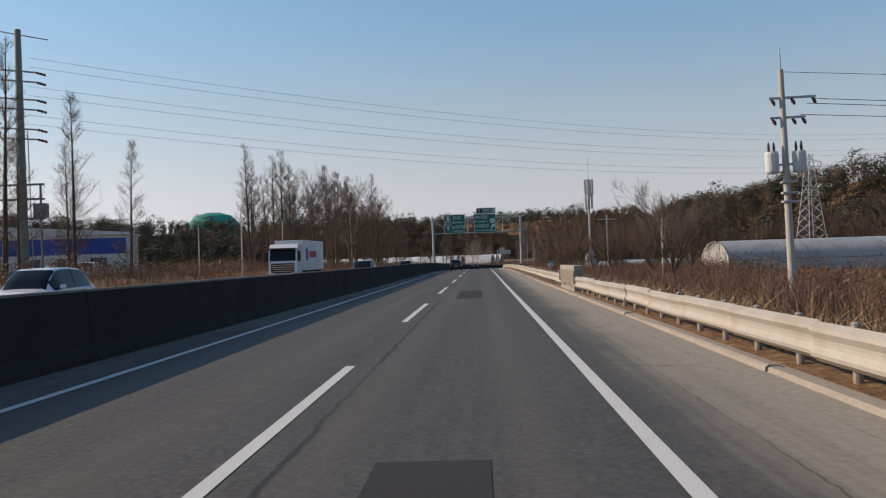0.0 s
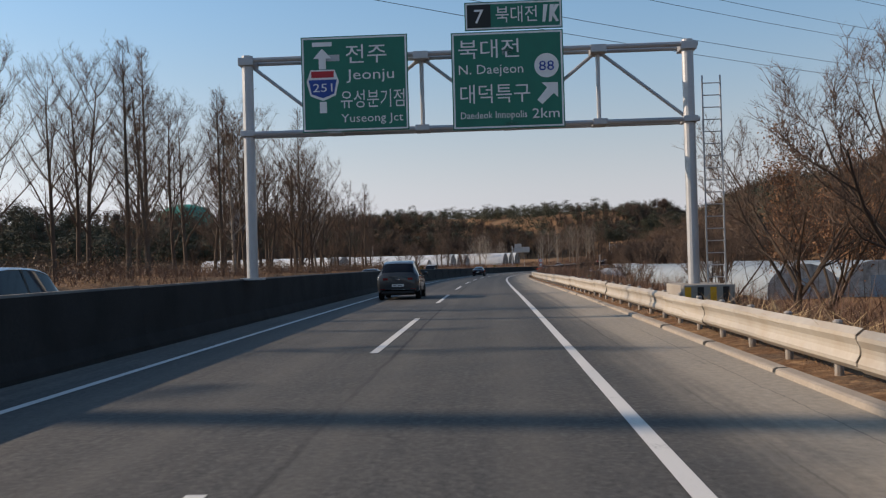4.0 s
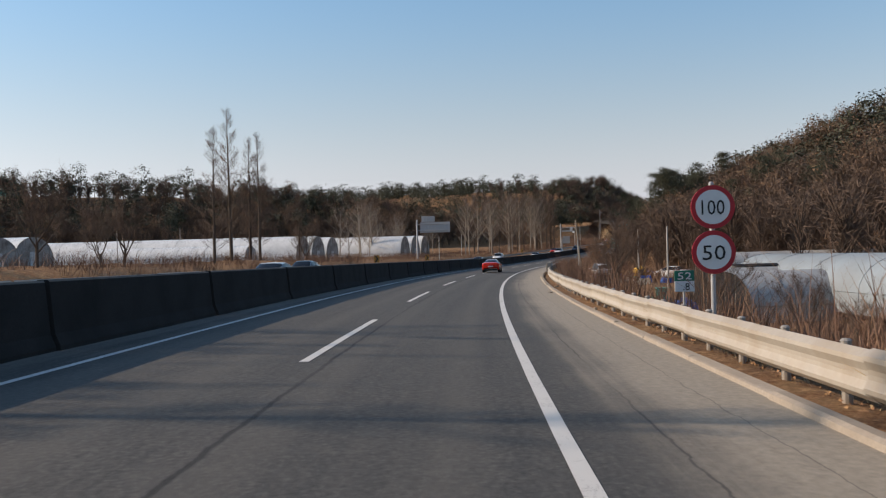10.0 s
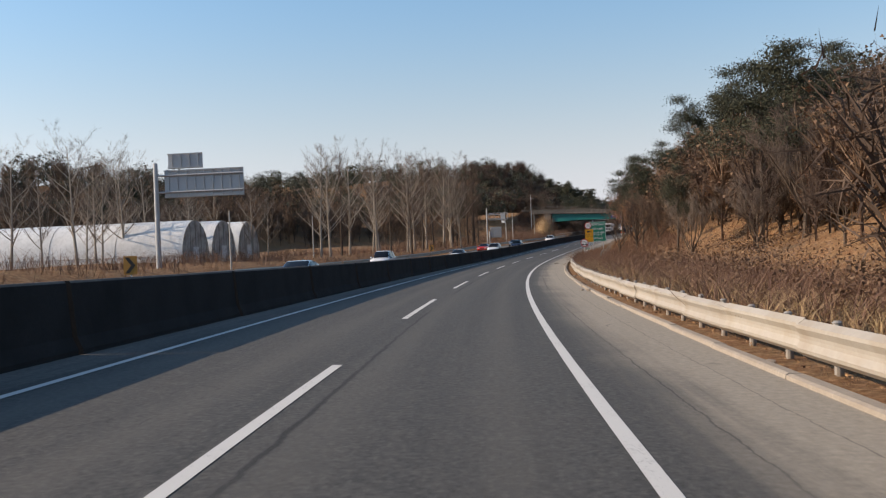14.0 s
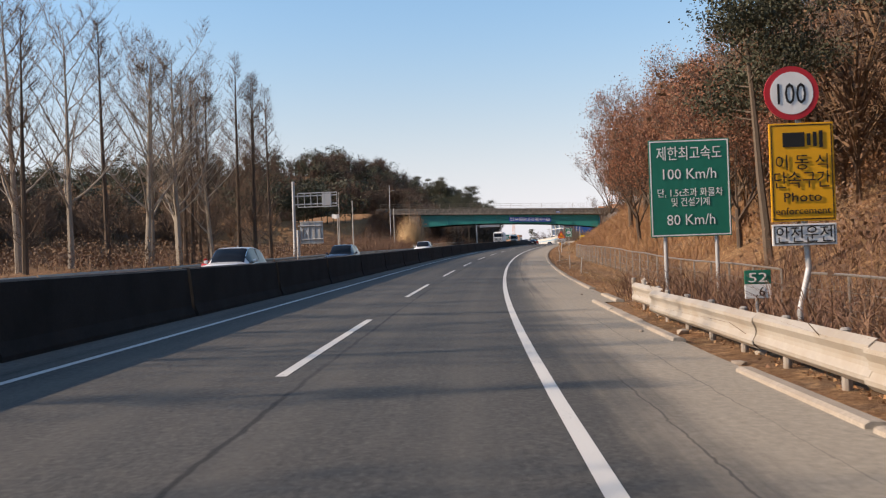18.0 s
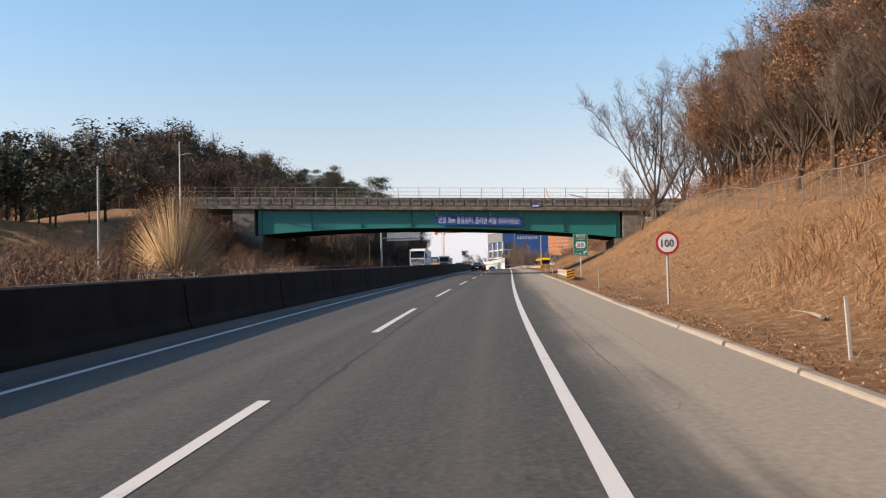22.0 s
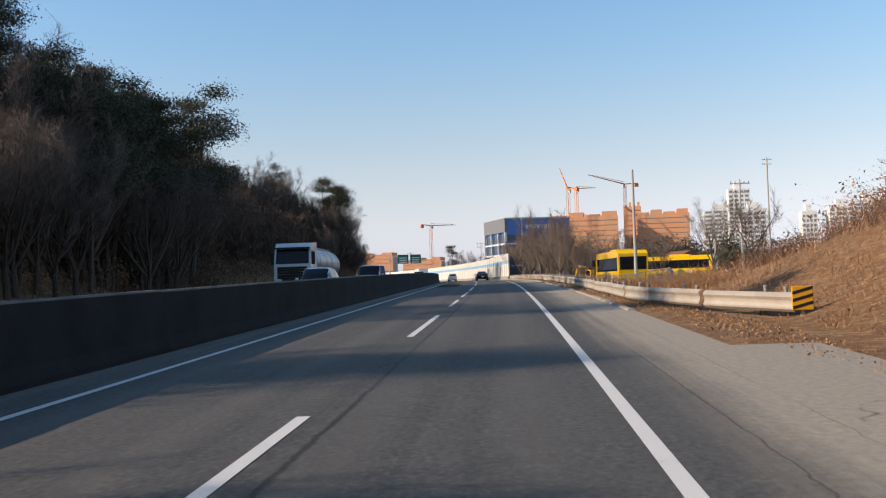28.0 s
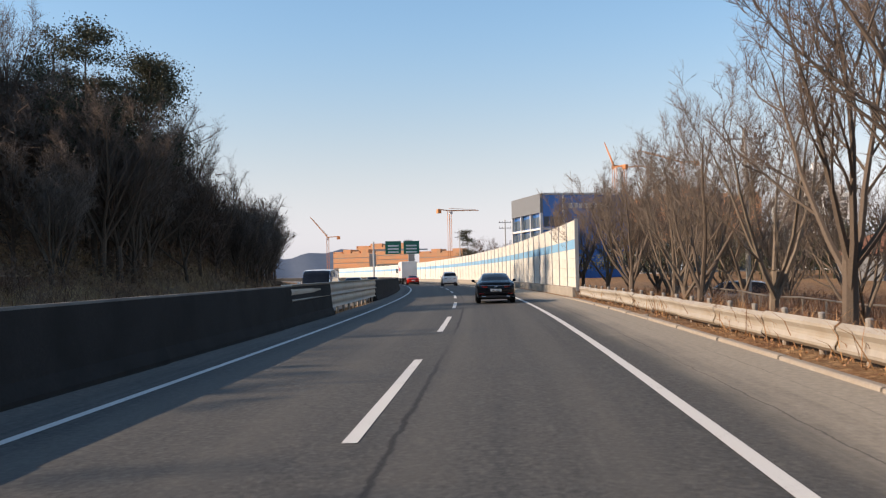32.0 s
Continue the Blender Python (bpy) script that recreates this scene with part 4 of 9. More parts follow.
for k in range(40):
    s_ = rt.uniform(945, 1012) if k % 5 else rt.uniform(775, 845)
    plant(rt.choice(K_VASE + K_WILD), foot(s_, rt.uniform(-27, -20)), rt.uniform(1.2, 1.6) * (1.0 if s_ < 968 else 0.68), "tall bare tree on the shaded wooded bank", "trees on the bank", 4)
for k in range(16):
    plant(rt.choice(K_WILD), foot(rt.uniform(676, 704), rt.uniform(-40, -24)), rt.uniform(0.35, 0.6), "bare bushy tree before the overpass", "trees before the overpass", 4)
for k in range(16):
    kind = K_OAK if k % 3 == 0 else K_WILD
    plant(rt.choice(kind), foot(rt.uniform(713, 723), rt.uniform(-33, -22.5)), rt.uniform(0.3, 0.48), "low shrub with dry brown leaves on the overpass embankment" if kind is K_OAK else "bare tangled shrub on the overpass embankment", "trees before the overpass", 6)
for s_, n_, z_ in ((840, 17, 0.62), (822, 19, 0.45), (828, 24, 0.6), (836, 26, 0.6), (818, 22, 0.5)):
    plant(rt.choice(K_WILD), foot(s_, n_), z_, "bare spreading tree on the dry bank", "trees on the dry bank", 4)


for k in range(34):
    kind = K_PINE if k % 6 == 0 else K_VASE
    plant(rt.choice(kind), foot(rt.uniform(824, 846) if k % 5 else rt.uniform(790, 822), rt.uniform(-26, -19.5)), rt.uniform(0.98, 1.2), "tall dark pine on the edge of the shaded bank" if kind is K_PINE else "tall bare tree on the shaded wooded bank", "trees on the bank", 4)
for s_, h_ in ((584, 17), (588.5, 18), (593, 18.5), (597.5, 17.5), (602, 19)):
    plant(rt.choice(K_SPIRE), foot(s_, rt.uniform(-24, -21)), h_ / 16, L_SPIRE, "redwoods in a row")


for k in range(16):
    kind = K_VASE if k % 4 else K_PINE
    plant(rt.choice(kind), foot(rt.uniform(941, 978), rt.uniform(-36, -21)), rt.uniform(1.45, 1.8) if kind is K_VASE else 1.35, "tall bare tree on the shaded wooded bank" if kind is K_VASE else "tall dark pine on the edge of the shaded bank", "trees on the bank", 3)
for k in range(22):
    kind = rt.choice((K_WILD, K_VASE, K_PINE))
    plant(rt.choice(kind), foot(rt.uniform(468, 528), rt.uniform(21, 36)), rt.uniform(1.1, 1.4), "dark green pine on the wooded hillside" if kind is K_PINE else "bare branching tree on the wooded hillside", "trees on the hillside", 5)


# ---- far woods: joined, nobody could count them ----
def light_tree(kind, seed):
    """A sparse tree for distant woods: wood first, then foliage."""
    r = np.random.RandomState(seed)
    if kind == "pine":
        k = 34
        f = r.uniform(0.24, 1.0, k)
        a = r.uniform(0, 6.283, k)
        rad = np.sqrt(np.clip(1 - ((f - 0.55) / 0.47) ** 2, 0, 1)) * 2.9 * r.uniform(0.55, 1.0, k)
        v, t = tufts(np.stack([np.cos(a) * rad, np.sin(a) * rad, f * 9.6], 1), 0.62, 15, seed, 0.6, 1.15, heart=(0, 0, 4.6))
    else:
        k = 85
        a, f = r.uniform(0, 6.283, k), r.uniform(0, 1, k) ** 0.7
        rad = 3.3 * np.sqrt(f) * r.uniform(0.2, 1.0, k) * (1.15 - 0.5 * f)
        tip = np.stack([np.cos(a) * rad, np.sin(a) * rad, 2.2 + f * 6.8], 1)
        base = np.stack([np.cos(a) * rad * 0.16, np.sin(a) * rad * 0.16, 1.2 + f * 4.6], 1)
        u = np.cross(tip - base, r.normal(size=tip.shape))
        u /= np.linalg.norm(u, axis=1)[:, None]
        tw = 0.055
        v1 = np.concatenate([base - u * tw, base + u * tw, tip])
        i = np.arange(k)
        t1 = np.stack([i, i + k, i + 2 * k], 1)
        k2 = 330 if kind == "bare" else 190
        j = r.randint(0, k, k2)
        g = r.uniform(0.3, 1.0, (k2, 1))
        p = base[j] * (1 - g) + tip[j] * g
        d = r.normal(size=(k2, 3)) + np.array([0, 0, 0.5])
        d /= np.linalg.norm(d, axis=1)[:, None]
        w = np.cross(d, r.normal(size=d.shape))
        w /= np.linalg.norm(w, axis=1)[:, None]
        v2 = np.concatenate([p - w * 0.035, p + w * 0.035, p + d * r.uniform(0.6, 1.5, (k2, 1))])
        i = np.arange(k2)
        v, t = np.concatenate([v1, v2]), np.concatenate([t1, np.stack([i, i + k2, i + 2 * k2], 1) + len(v1)])
        if kind == "oak":
            v3, t3 = tufts(tip[::2], 0.42, 5, seed, 0.8)
            v, t = np.concatenate([v, v3]), np.concatenate([t, t3 + len(v)])
    h = 9.0 if kind == "pine" else 5.0
    tr = np.array([[-0.13, 0, -0.5], [0.13, 0, -0.5], [0, 0.1, h], [0, -0.13, -0.5], [0, 0.13, -0.5], [0.1, 0, h]])
    return np.concatenate([v, tr]), np.concatenate([t, np.array([[0, 1, 2], [3, 4, 5]]) + len(v)])


LIGHT = {k: [light_tree(k, 7 * i + 1) for i in range(4)] for k in ("pine", "bare", "oak")}


def woodland(name, label, places, mat, kind, seed):
    r = np.random.RandomState(seed)
    vs, fs, k = [], [], 0
    for s_, n_ in places:
        v, f = LIGHT[kind][r.randint(4)]
        a, z = r.uniform(0, 6.283), r.uniform(0.65, 1.15)
        c, d = math.cos(a) * z * 1.25, math.sin(a) * z * 1.25
        x, y, h, _, zr = along(s_)
        o = np.array([x + n_ * np.cos(h), y - n_ * np.sin(h), zr + land(s_, n_)])
        vs.append(np.stack([v[:, 0] * c - v[:, 1] * d, v[:, 0] * d + v[:, 1] * c, v[:, 2] * z * r.uniform(0.85, 1.15)], 1) + o)
        fs.append(f + k)
        k += len(v)
    tagged(new(name, mesh_from(name, np.concatenate(vs), np.concatenate(fs), mat)), label, "woods", kind="stuff")


def scatter(count, s0, s1, table, side, depth, seed, first=0.0):
    r = np.random.RandomState(seed)
    out = []
    for _ in range(count):
        s_ = r.uniform(s0, s1)
        d = knots(s_, table, 1) + first + r.uniform(0, 1) * (knots(s_, table, 2) * 1.1 + depth - first)
        out.append((s_, 6.6 + d if side > 0 else -17.0 - d))
    return out


woodland("pine_woods", "dark pine woods on the hillside", scatter(620, 90, 520, HILL_R, 1, 12, 1, 22), M_PINE, "pine", 1)
woodland("bare_woods", "brown bare woods on the hillside", scatter(640, 90, 520, HILL_R, 1, 5, 2, 4), M_TWIG, "bare", 2)
woodland("oak_woods", "woods with dry rust-brown leaves on the hillside", scatter(300, 330, 560, HILL_R, 1, 3, 3, 3), M_SCRUB, "oak", 3)
woodland("bare_woods", "dense brown woods on the hillside above the brush", scatter(560, 392, 548, HILL_R, 1, -10, 41, 9), M_TWIG, "bare", 41)
woodland("oak_woods", "rust-brown undergrowth on the hillside above the brush", scatter(260, 400, 560, HILL_R, 1, -10, 42, 10), M_SCRUB, "oak", 42)
woodland("pine_woods", "dark pine woods along the cut slope's crest", scatter(150, 520, 720, HILL_R, 1, 16, 4, 26), M_PINE, "pine", 4)
woodland("bare_woods", "bare woods above the cut slope", scatter(240, 520, 715, HILL_R, 1, 14, 5, 20), M_TWIG, "bare", 5)
woodland("pine_woods", "dark pine woods on the distant ridge", scatter(1250, 200, 500, HILL_L, -1, 20, 6, 6) + scatter(260, 500, 720, HILL_L, -1, 20, 26, 14), M_PINE, "pine", 6)
woodland("bare_woods", "brown bare woods on the ridge before the overpass", scatter(450, 480, 692, HILL_L, -1, 10, 27, 0), M_TWIG, "bare", 27)
woodland("bare_woods", "brown bare woods at the foot of the ridge", scatter(500, 200, 696, HILL_L, -1, 4, 7, 0), M_TWIG, "bare", 7)
woodland("pine_woods", "dark pine woods on the shaded bank", scatter(170, 745, 1030, HILL_L, -1, 20, 8, 14), M_PINE, "pine", 8)
woodland("bare_woods", "bare woods on the shaded bank", scatter(1000, 735, 1060, HILL_L, -1, 14, 9, 2), M_TWIG, "bare", 9)
woodland("pine_woods", "dark pine woods on the high ridge", [(rt.uniform(835, 1040), -17 - rt.uniform(105, 340)) for _ in range(420)], M_PINE, "pine", 12)
woodland("oak_woods", "brown oak woods on the distant ridge", scatter(310, 470, 700, HILL_L, -1, 5, 13, 0), M_SCRUB, "oak", 13)
woodland("bare_woods", "brown bare woods at the hillside's foot", scatter(460, 150, 430, HILL_R, 1, -75, 21, -8), M_TWIG, "bare", 14)
woodland("pine_woods", "dark pine woods on the hollow of the bank", [(rt.uniform(866, 940), -17 - rt.uniform(26, 60)) for _ in range(24)], M_PINE, "pine", 15)
woodland("bare_woods", "bare woods in the hollow of the bank", [(rt.uniform(864, 942), -17 - rt.uniform(14, 60)) for _ in range(150)], M_TWIG, "bare", 16)
woodland("pine_woods", "dark pine woods beyond the overpass", [(rt.uniform(735, 860), -17 - rt.uniform(28, 160)) for _ in range(90)], M_PINE, "pine", 17)
woodland("bare_woods", "brown bare woods beyond the overpass", [(rt.uniform(735, 860), -17 - rt.uniform(18, 120)) for _ in range(220)], M_TWIG, "bare", 18)
woodland("bare_woods", "dark bare thicket in the hollow of the bank", [(rt.uniform(850, 942), -rt.uniform(24, 46)) for _ in range(90)], M_TWIG, "bare", 28)
woodland("pine_woods", "low dark trees behind the yard", [(rt.uniform(1010, 1130), rt.uniform(55, 135)) for _ in range(120)], M_PINE, "pine", 29)
woodland("bare_woods", "low bare woods far behind the fields", [(rt.uniform(-60, 300), rt.uniform(-260, -150)) for _ in range(260)], M_TWIG, "bare", 10)

# single trees that stand out
re_ = random.Random(31)
for s_, n_, z_ in ((829, -22.2, 1.1), (832, -23.0, 1.15), (834.5, -22.0, 1.1), (837.5, -22.6, 1.15), (840, -22.2, 1.1), (842.5, -23.2, 1.0), (845, -22.4, 0.95), (847.5, -23.4, 0.85), (809, -22.5, 1.5)):
    plant(re_.choice(K_PINE if s_ == 809 else K_VASE), foot(s_, n_), z_, "tall dark pine on the edge of the shaded bank" if s_ == 809 else "tall bare tree on the shaded wooded bank", "trees on the bank", 4)
for k in range(30):
    plant(re_.choice(K_PINE), foot(re_.uniform(826, 858), re_.uniform(-40, -22)), re_.uniform(1.05, 1.35), "tall dark pine high on the shaded bank", "trees on the bank", 4)
for k in range(19):
    plant(re_.choice(K_STREET), foot(re_.uniform(884, 946) if k < 12 else re_.uniform(918, 952), re_.uniform(10.5, 18)), re_.uniform(0.65, 0.85) + (0.2 if k >= 12 else 0), "smaller bare tree behind the street trees", "street trees in a row", 2)
for k in range(9):
    plant(re_.choice(K_VASE), foot(re_.uniform(892, 926), re_.uniform(-44, -33)), re_.uniform(1.35, 1.6), "tall bare tree on the shaded wooded bank", "trees on the bank", 4)
for k in range(14):
    plant(re_.choice(K_OAK), foot(re_.uniform(868, 934), re_.uniform(-31, -24)), re_.uniform(0.25, 0.42), "low shrub with dry brown leaves on the shaded bank", "shrubs on the bank", 6)
for k in range(4):
    plant(re_.choice(K_POPLAR), foot(238 + k * 8.6 + re_.uniform(-1, 1), re_.uniform(-30, -24)), re_.uniform(1.1, 1.5), "tall slender bare tree in a row beyond the far guardrail", "bare trees in a row")
for s_, n_, z_ in ((262, 15, 0.42), (276, 18, 0.36), (288, 14, 0.5), (301, 17, 0.45), (312, 13.5, 0.4), (326, 16, 0.5), (336, 13, 0.45)):
    plant(re_.choice(K_WILD), foot(s_, n_), z_, "small bare bush among the reeds", "bushes in the reeds", 4)
plant(K_WILD[1], foot(714, 17.6), 2.15, "large spreading bare tree beside the overpass", "trees on the slope", 3)
for s_, n_, z_, k_ in ((1150, 29.5, 1.25, K_PINE), (1152, 34, 1.6, K_WILD), (1156, 38, 1.75, K_WILD), (1160, 43, 1.8, K_WILD), (1158, 33, 1.5, K_WILD)):
    plant(k_[0], foot(s_, n_), z_, "dark pine behind the noise wall" if k_ is K_PINE else "bare spreading tree behind the noise wall", "trees behind the noise wall", 4)
plant(K_WILD[0], foot(97, 18.2), 1.22, "bare bushy tree on the verge behind the guardrail", "verge trees", 3)


# ---- signs ----
def plain(name, col, rough=0.5, metal=0.0, grain=6.0, dark=0.85):
    return surface(name, col, dark, rough, metal, grain=grain, blotch=1.6, amount=0.5, relief=0.03, stain=tuple(c * 0.86 for c in col))


M_GREEN = plain("sign_green", (0.004, 0.155, 0.105), 0.45)
M_SIGNWHITE = plain("sign_white", (0.74, 0.75, 0.74), 0.5)
M_SIGNBLUE = plain("sign_blue", (0.015, 0.06, 0.30), 0.5)
M_SIGNRED = plain("sign_red", (0.45, 0.02, 0.03), 0.5)
M_SIGNYELLOW = plain("sign_yellow", (0.75, 0.36, 0.01), 0.5)
M_SIGNORANGE = plain("sign_orange", (0.78, 0.28, 0.02), 0.5)
M_DARKYELLOW = plain("dark_yellow_paint", (0.34, 0.17, 0.03), 0.6)
M_BLACK = plain("black_paint", (0.012, 0.012, 0.012), 0.5)
M_ALU = surface("sign_back_aluminium", (0.40, 0.42, 0.44), 0.8, 0.55, 0.4, grain=8, blotch=0.9, relief=0.04)
FACE = Matrix.Rotation(radians(90), 4, "X")


def letters(body, mat, parent, x, z, height, width=None, y=-0.012, name="lettering", align="CENTER"):
    """Lettering as a mesh on a sign's face: centre x, foot z, height of a capital, and the breadth to fill."""
    c = bpy.data.curves.new("lettering", "FONT")
    c.body, c.size, c.align_x, c.extrude, c.resolution_u = body, height / 0.72, align, 0.003, 2
    o = bpy.data.objects.new("lettering", c)
    scene.collection.objects.link(o)
    bpy.context.view_layer.update()
    me = bpy.data.meshes.new_from_object(o.evaluated_get(bpy.context.evaluated_depsgraph_get()))
    bpy.data.objects.remove(o)
    bpy.data.curves.remove(c)
    if len(me.vertices) == 0:
        return None
    co = np.empty(len(me.vertices) * 3)
    me.vertices.foreach_get("co", co)
    co = co.reshape(-1, 3)
    if width:
        k = (co[:, 0].max() - co[:, 0].min()) or 1
        co[:, 0] *= width / k
    co[:, 0] += x - (co[:, 0].max() + co[:, 0].min()) / 2 if align == "CENTER" else x - co[:, 0].min()
    me.vertices.foreach_set("co", co.ravel())
    me.materials.clear()
    me.materials.append(mat)
    return part(name, me, None, parent, m=Matrix.Translation((0, y, z)) @ FACE)


def plate(parent, x0, x1, z0, z1, mat, border=None, y=0.0, name="panel", back=True):
    p = part(name, Geo().box(x0, y, z0, x1, y + 0.03, z1, r=0.008), mat, parent)
    if border:
        g, b, i = Geo(), 0.03 * max(0.5, min(1.6, (x1 - x0) / 2)), 0.03
        for a0, a1, c0, c1 in ((x0 + i, x1 - i, z0 + i, z0 + i + b), (x0 + i, x1 - i, z1 - i - b, z1 - i), (x0 + i, x0 + i + b, z0 + i + b, z1 - i - b), (x1 - i - b, x1 - i, z0 + i + b, z1 - i - b)):
            g.box(a0, y - 0.005, c0, a1, y - 0.001, c1)
        part("border", g, border, p)
    if back:
        g = Geo()
        for q in (0.25, 0.75):
            z = z0 + (z1 - z0) * q
            g.box(x0 + 0.05, y + 0.032, z - 0.03, x1 - 0.05, y + 0.07, z + 0.03)
        part("stiffener", g, M_ALU, p)
    return p


def pole(parent, x, z0, z1, r, mat=None, y=0.1, name="post"):
    g = Geo().tube([(x, y, z0), (x, y, z1)], r, 12)
    g.tube([(x, y, z1), (x, y, z1 + 0.03)], [r * 1.1, r * 0.5], 12)
    return part(name, g, mat or M_STEEL, parent)


def round_sign(parent, x, z, r, body, tall, y=0.0):
    d = part("disc", Geo().disc(r, y, y + 0.03, 32, x=x, z=z), M_SIGNRED, parent)
    part("face", Geo().disc(r * 0.79, y - 0.006, y - 0.002, 32, x=x, z=z), M_SIGNWHITE, d)
    if body:
        letters(body, M_BLACK, parent, x, z - tall / 2, tall, r * 1.05, y - 0.012)
    return d


# overhead gantry
gan = thing("sign_gantry", at(150.0, 0.0, tilt=False), "steel truss gantry with green direction signs over the carriageway", "sign gantry")
for x, z0 in ((-4.7, 1.2), (7.75, -0.3)):
    g = Geo().tube([(x, 0.25, z0), (x, 0.25, 7.6)], 0.16, 14)
    g.box(x - 0.3, -0.02, z0, x + 0.3, 0.52, z0 + 0.06)
    part("column", g, M_STEEL, gan)
for z in (7.45, 5.35):
    for y in (0.08, 0.62):
        part("chord", Geo().tube([(-4.9, y, z), (8.0, y, z)], 0.07, 8), M_STEEL, gan)
xs = np.linspace(-4.7, 7.75, 6)
for i in range(6):
    part("upright", Geo().tube([(xs[i], 0.35, 5.35), (xs[i], 0.35, 7.45)], 0.06, 8), M_STEEL, gan)
    part("gusset", Geo().box(xs[i] - 0.22, 0.0, 7.3, xs[i] + 0.22, 0.7, 7.52, r=0.02), M_STEEL, gan)
    part("gusset", Geo().box(xs[i] - 0.2, 0.0, 5.28, xs[i] + 0.2, 0.7, 5.45, r=0.02), M_STEEL, gan)
    if i < 5:
        a0, a1 = (5.4, 7.4) if i % 2 else (7.4, 5.4)
        part("diagonal", Geo().tube([(xs[i], 0.35, a0), (xs[i + 1], 0.35, a1)], 0.05, 8), M_STEEL, gan)
g = Geo()
for x in (8.15, 8.65):
    g.tube([(x, 0.35, 0.3), (x, 0.35, 6.6)], 0.025, 6)
for k in range(18):
    g.tube([(8.15, 0.35, 0.6 + k * 0.34), (8.65, 0.35, 0.6 + k * 0.34)], 0.015, 6)
part("ladder", g, M_STEEL, gan)
sa = plate(gan, -3.1, -0.08, 5.32, 8.02, M_GREEN, M_SIGNWHITE, name="direction_sign")
letters("전주", M_SIGNWHITE, sa, -1.25, 7.28, 0.42, 1.15)
letters("Jeonju", M_SIGNWHITE, sa, -1.15, 6.78, 0.30, 1.35)
letters("유성분기점", M_SIGNWHITE, sa, -1.1, 6.02, 0.40, 1.8)
letters("Yuseong Jct", M_SIGNWHITE, sa, -1.12, 5.58, 0.24, 1.75)
part("shield", Geo().prism([(-2.86, 6.35), (-2.5, 6.2), (-2.14, 6.35), (-2.04, 6.75), (-2.16, 7.08), (-2.84, 7.08), (-2.96, 6.75)], -0.008, -0.002), M_SIGNWHITE, sa)
part("shield_band", Geo().box(-2.82, -0.012, 6.86, -2.18, -0.009, 7.04), M_SIGNRED, sa)
part("shield_field", Geo().prism([(-2.82, 6.4), (-2.5, 6.28), (-2.18, 6.4), (-2.1, 6.8), (-2.9, 6.8)], -0.012, -0.009), M_SIGNBLUE, sa)
letters("251", M_SIGNWHITE, sa, -2.5, 6.46, 0.24, 0.55, -0.018)
part("arrow", Geo().prism([(-2.6, 7.1), (-2.4, 7.1), (-2.4, 7.4), (-2.24, 7.4), (-2.5, 7.68), (-2.76, 7.4), (-2.6, 7.4)], -0.008, -0.002), M_SIGNWHITE, sa)
part("arrow_foot", Geo().box(-2.6, -0.008, 5.86, -2.4, -0.002, 6.18), M_SIGNWHITE, sa)
part("unreadable_bar", Geo().box(-2.78, -0.008, 7.74, -2.22, -0.002, 7.86), M_SIGNWHITE, sa)
sb = plate(gan, 1.15, 4.28, 5.25, 7.98, M_GREEN, M_SIGNWHITE, name="direction_sign")
letters("북대전", M_SIGNWHITE, sb, 2.2, 7.28, 0.42, 1.7)
letters("N. Daejeon", M_SIGNWHITE, sb, 2.25, 6.8, 0.27, 1.8)
letters("대덕특구", M_SIGNWHITE, sb, 2.35, 6.02, 0.42, 1.95)
letters("Daedeok Innopolis", M_SIGNWHITE, sb, 2.3, 5.55, 0.2, 1.85)
letters("2km", M_SIGNWHITE, sb, 3.75, 5.52, 0.28, 0.75)
part("route_oval", Geo().disc(0.34, -0.008, -0.002, 24, x=3.8, z=6.98), M_SIGNWHITE, sb)
letters("88", M_SIGNBLUE, sb, 3.8, 6.84, 0.28, 0.42, -0.016)
part("arrow", Geo().prism([(3.52, 6.02), (3.66, 5.9), (3.98, 6.2), (4.1, 6.08), (4.1, 6.5), (3.66, 6.5), (3.8, 6.36)], -0.008, -0.002), M_SIGNWHITE, sb)
sc = plate(gan, 1.55, 4.28, 8.02, 8.82, M_GREEN, M_SIGNWHITE, name="exit_sign")
part("number_field", Geo().box(1.62, -0.010, 8.1, 2.28, -0.007, 8.74), M_BLACK, sc)
letters("7", M_SIGNWHITE, sc, 1.95, 8.22, 0.4, 0.26, -0.018)
letters("북대전", M_SIGNWHITE, sc, 3.0, 8.26, 0.36, 1.15)
for x0, x1 in ((3.72, 3.8), (3.9, 3.98)):
    part("ramp_mark", Geo().prism([(x0, 8.2), (x1, 8.2), (x1 + 0.08, 8.68), (x0 + 0.04, 8.68)], -0.008, -0.002), M_SIGNWHITE, sc)
part("ramp_mark", Geo().prism([(3.98, 8.4), (4.1, 8.2), (4.18, 8.2), (4.06, 8.44), (4.2, 8.68), (4.08, 8.68)], -0.008, -0.002), M_SIGNWHITE, sc)
foot_block = thing("gantry_footing", at(148.6, 7.15), "concrete gantry footing with yellow and black hazard stripes", "footing")
part("block", Geo().box(0, 0, -0.3, 1.3, 2.6, 0.75, r=0.03), M_CONC_PALE, foot_block)
for k in range(4):
    part("hazard_stripe", Geo().box(-0.004 + k * 0.33, -0.012, 0.12, 0.16 + k * 0.33, -0.003, 0.7), M_SIGNYELLOW if k % 2 == 0 else M_BLACK, foot_block)


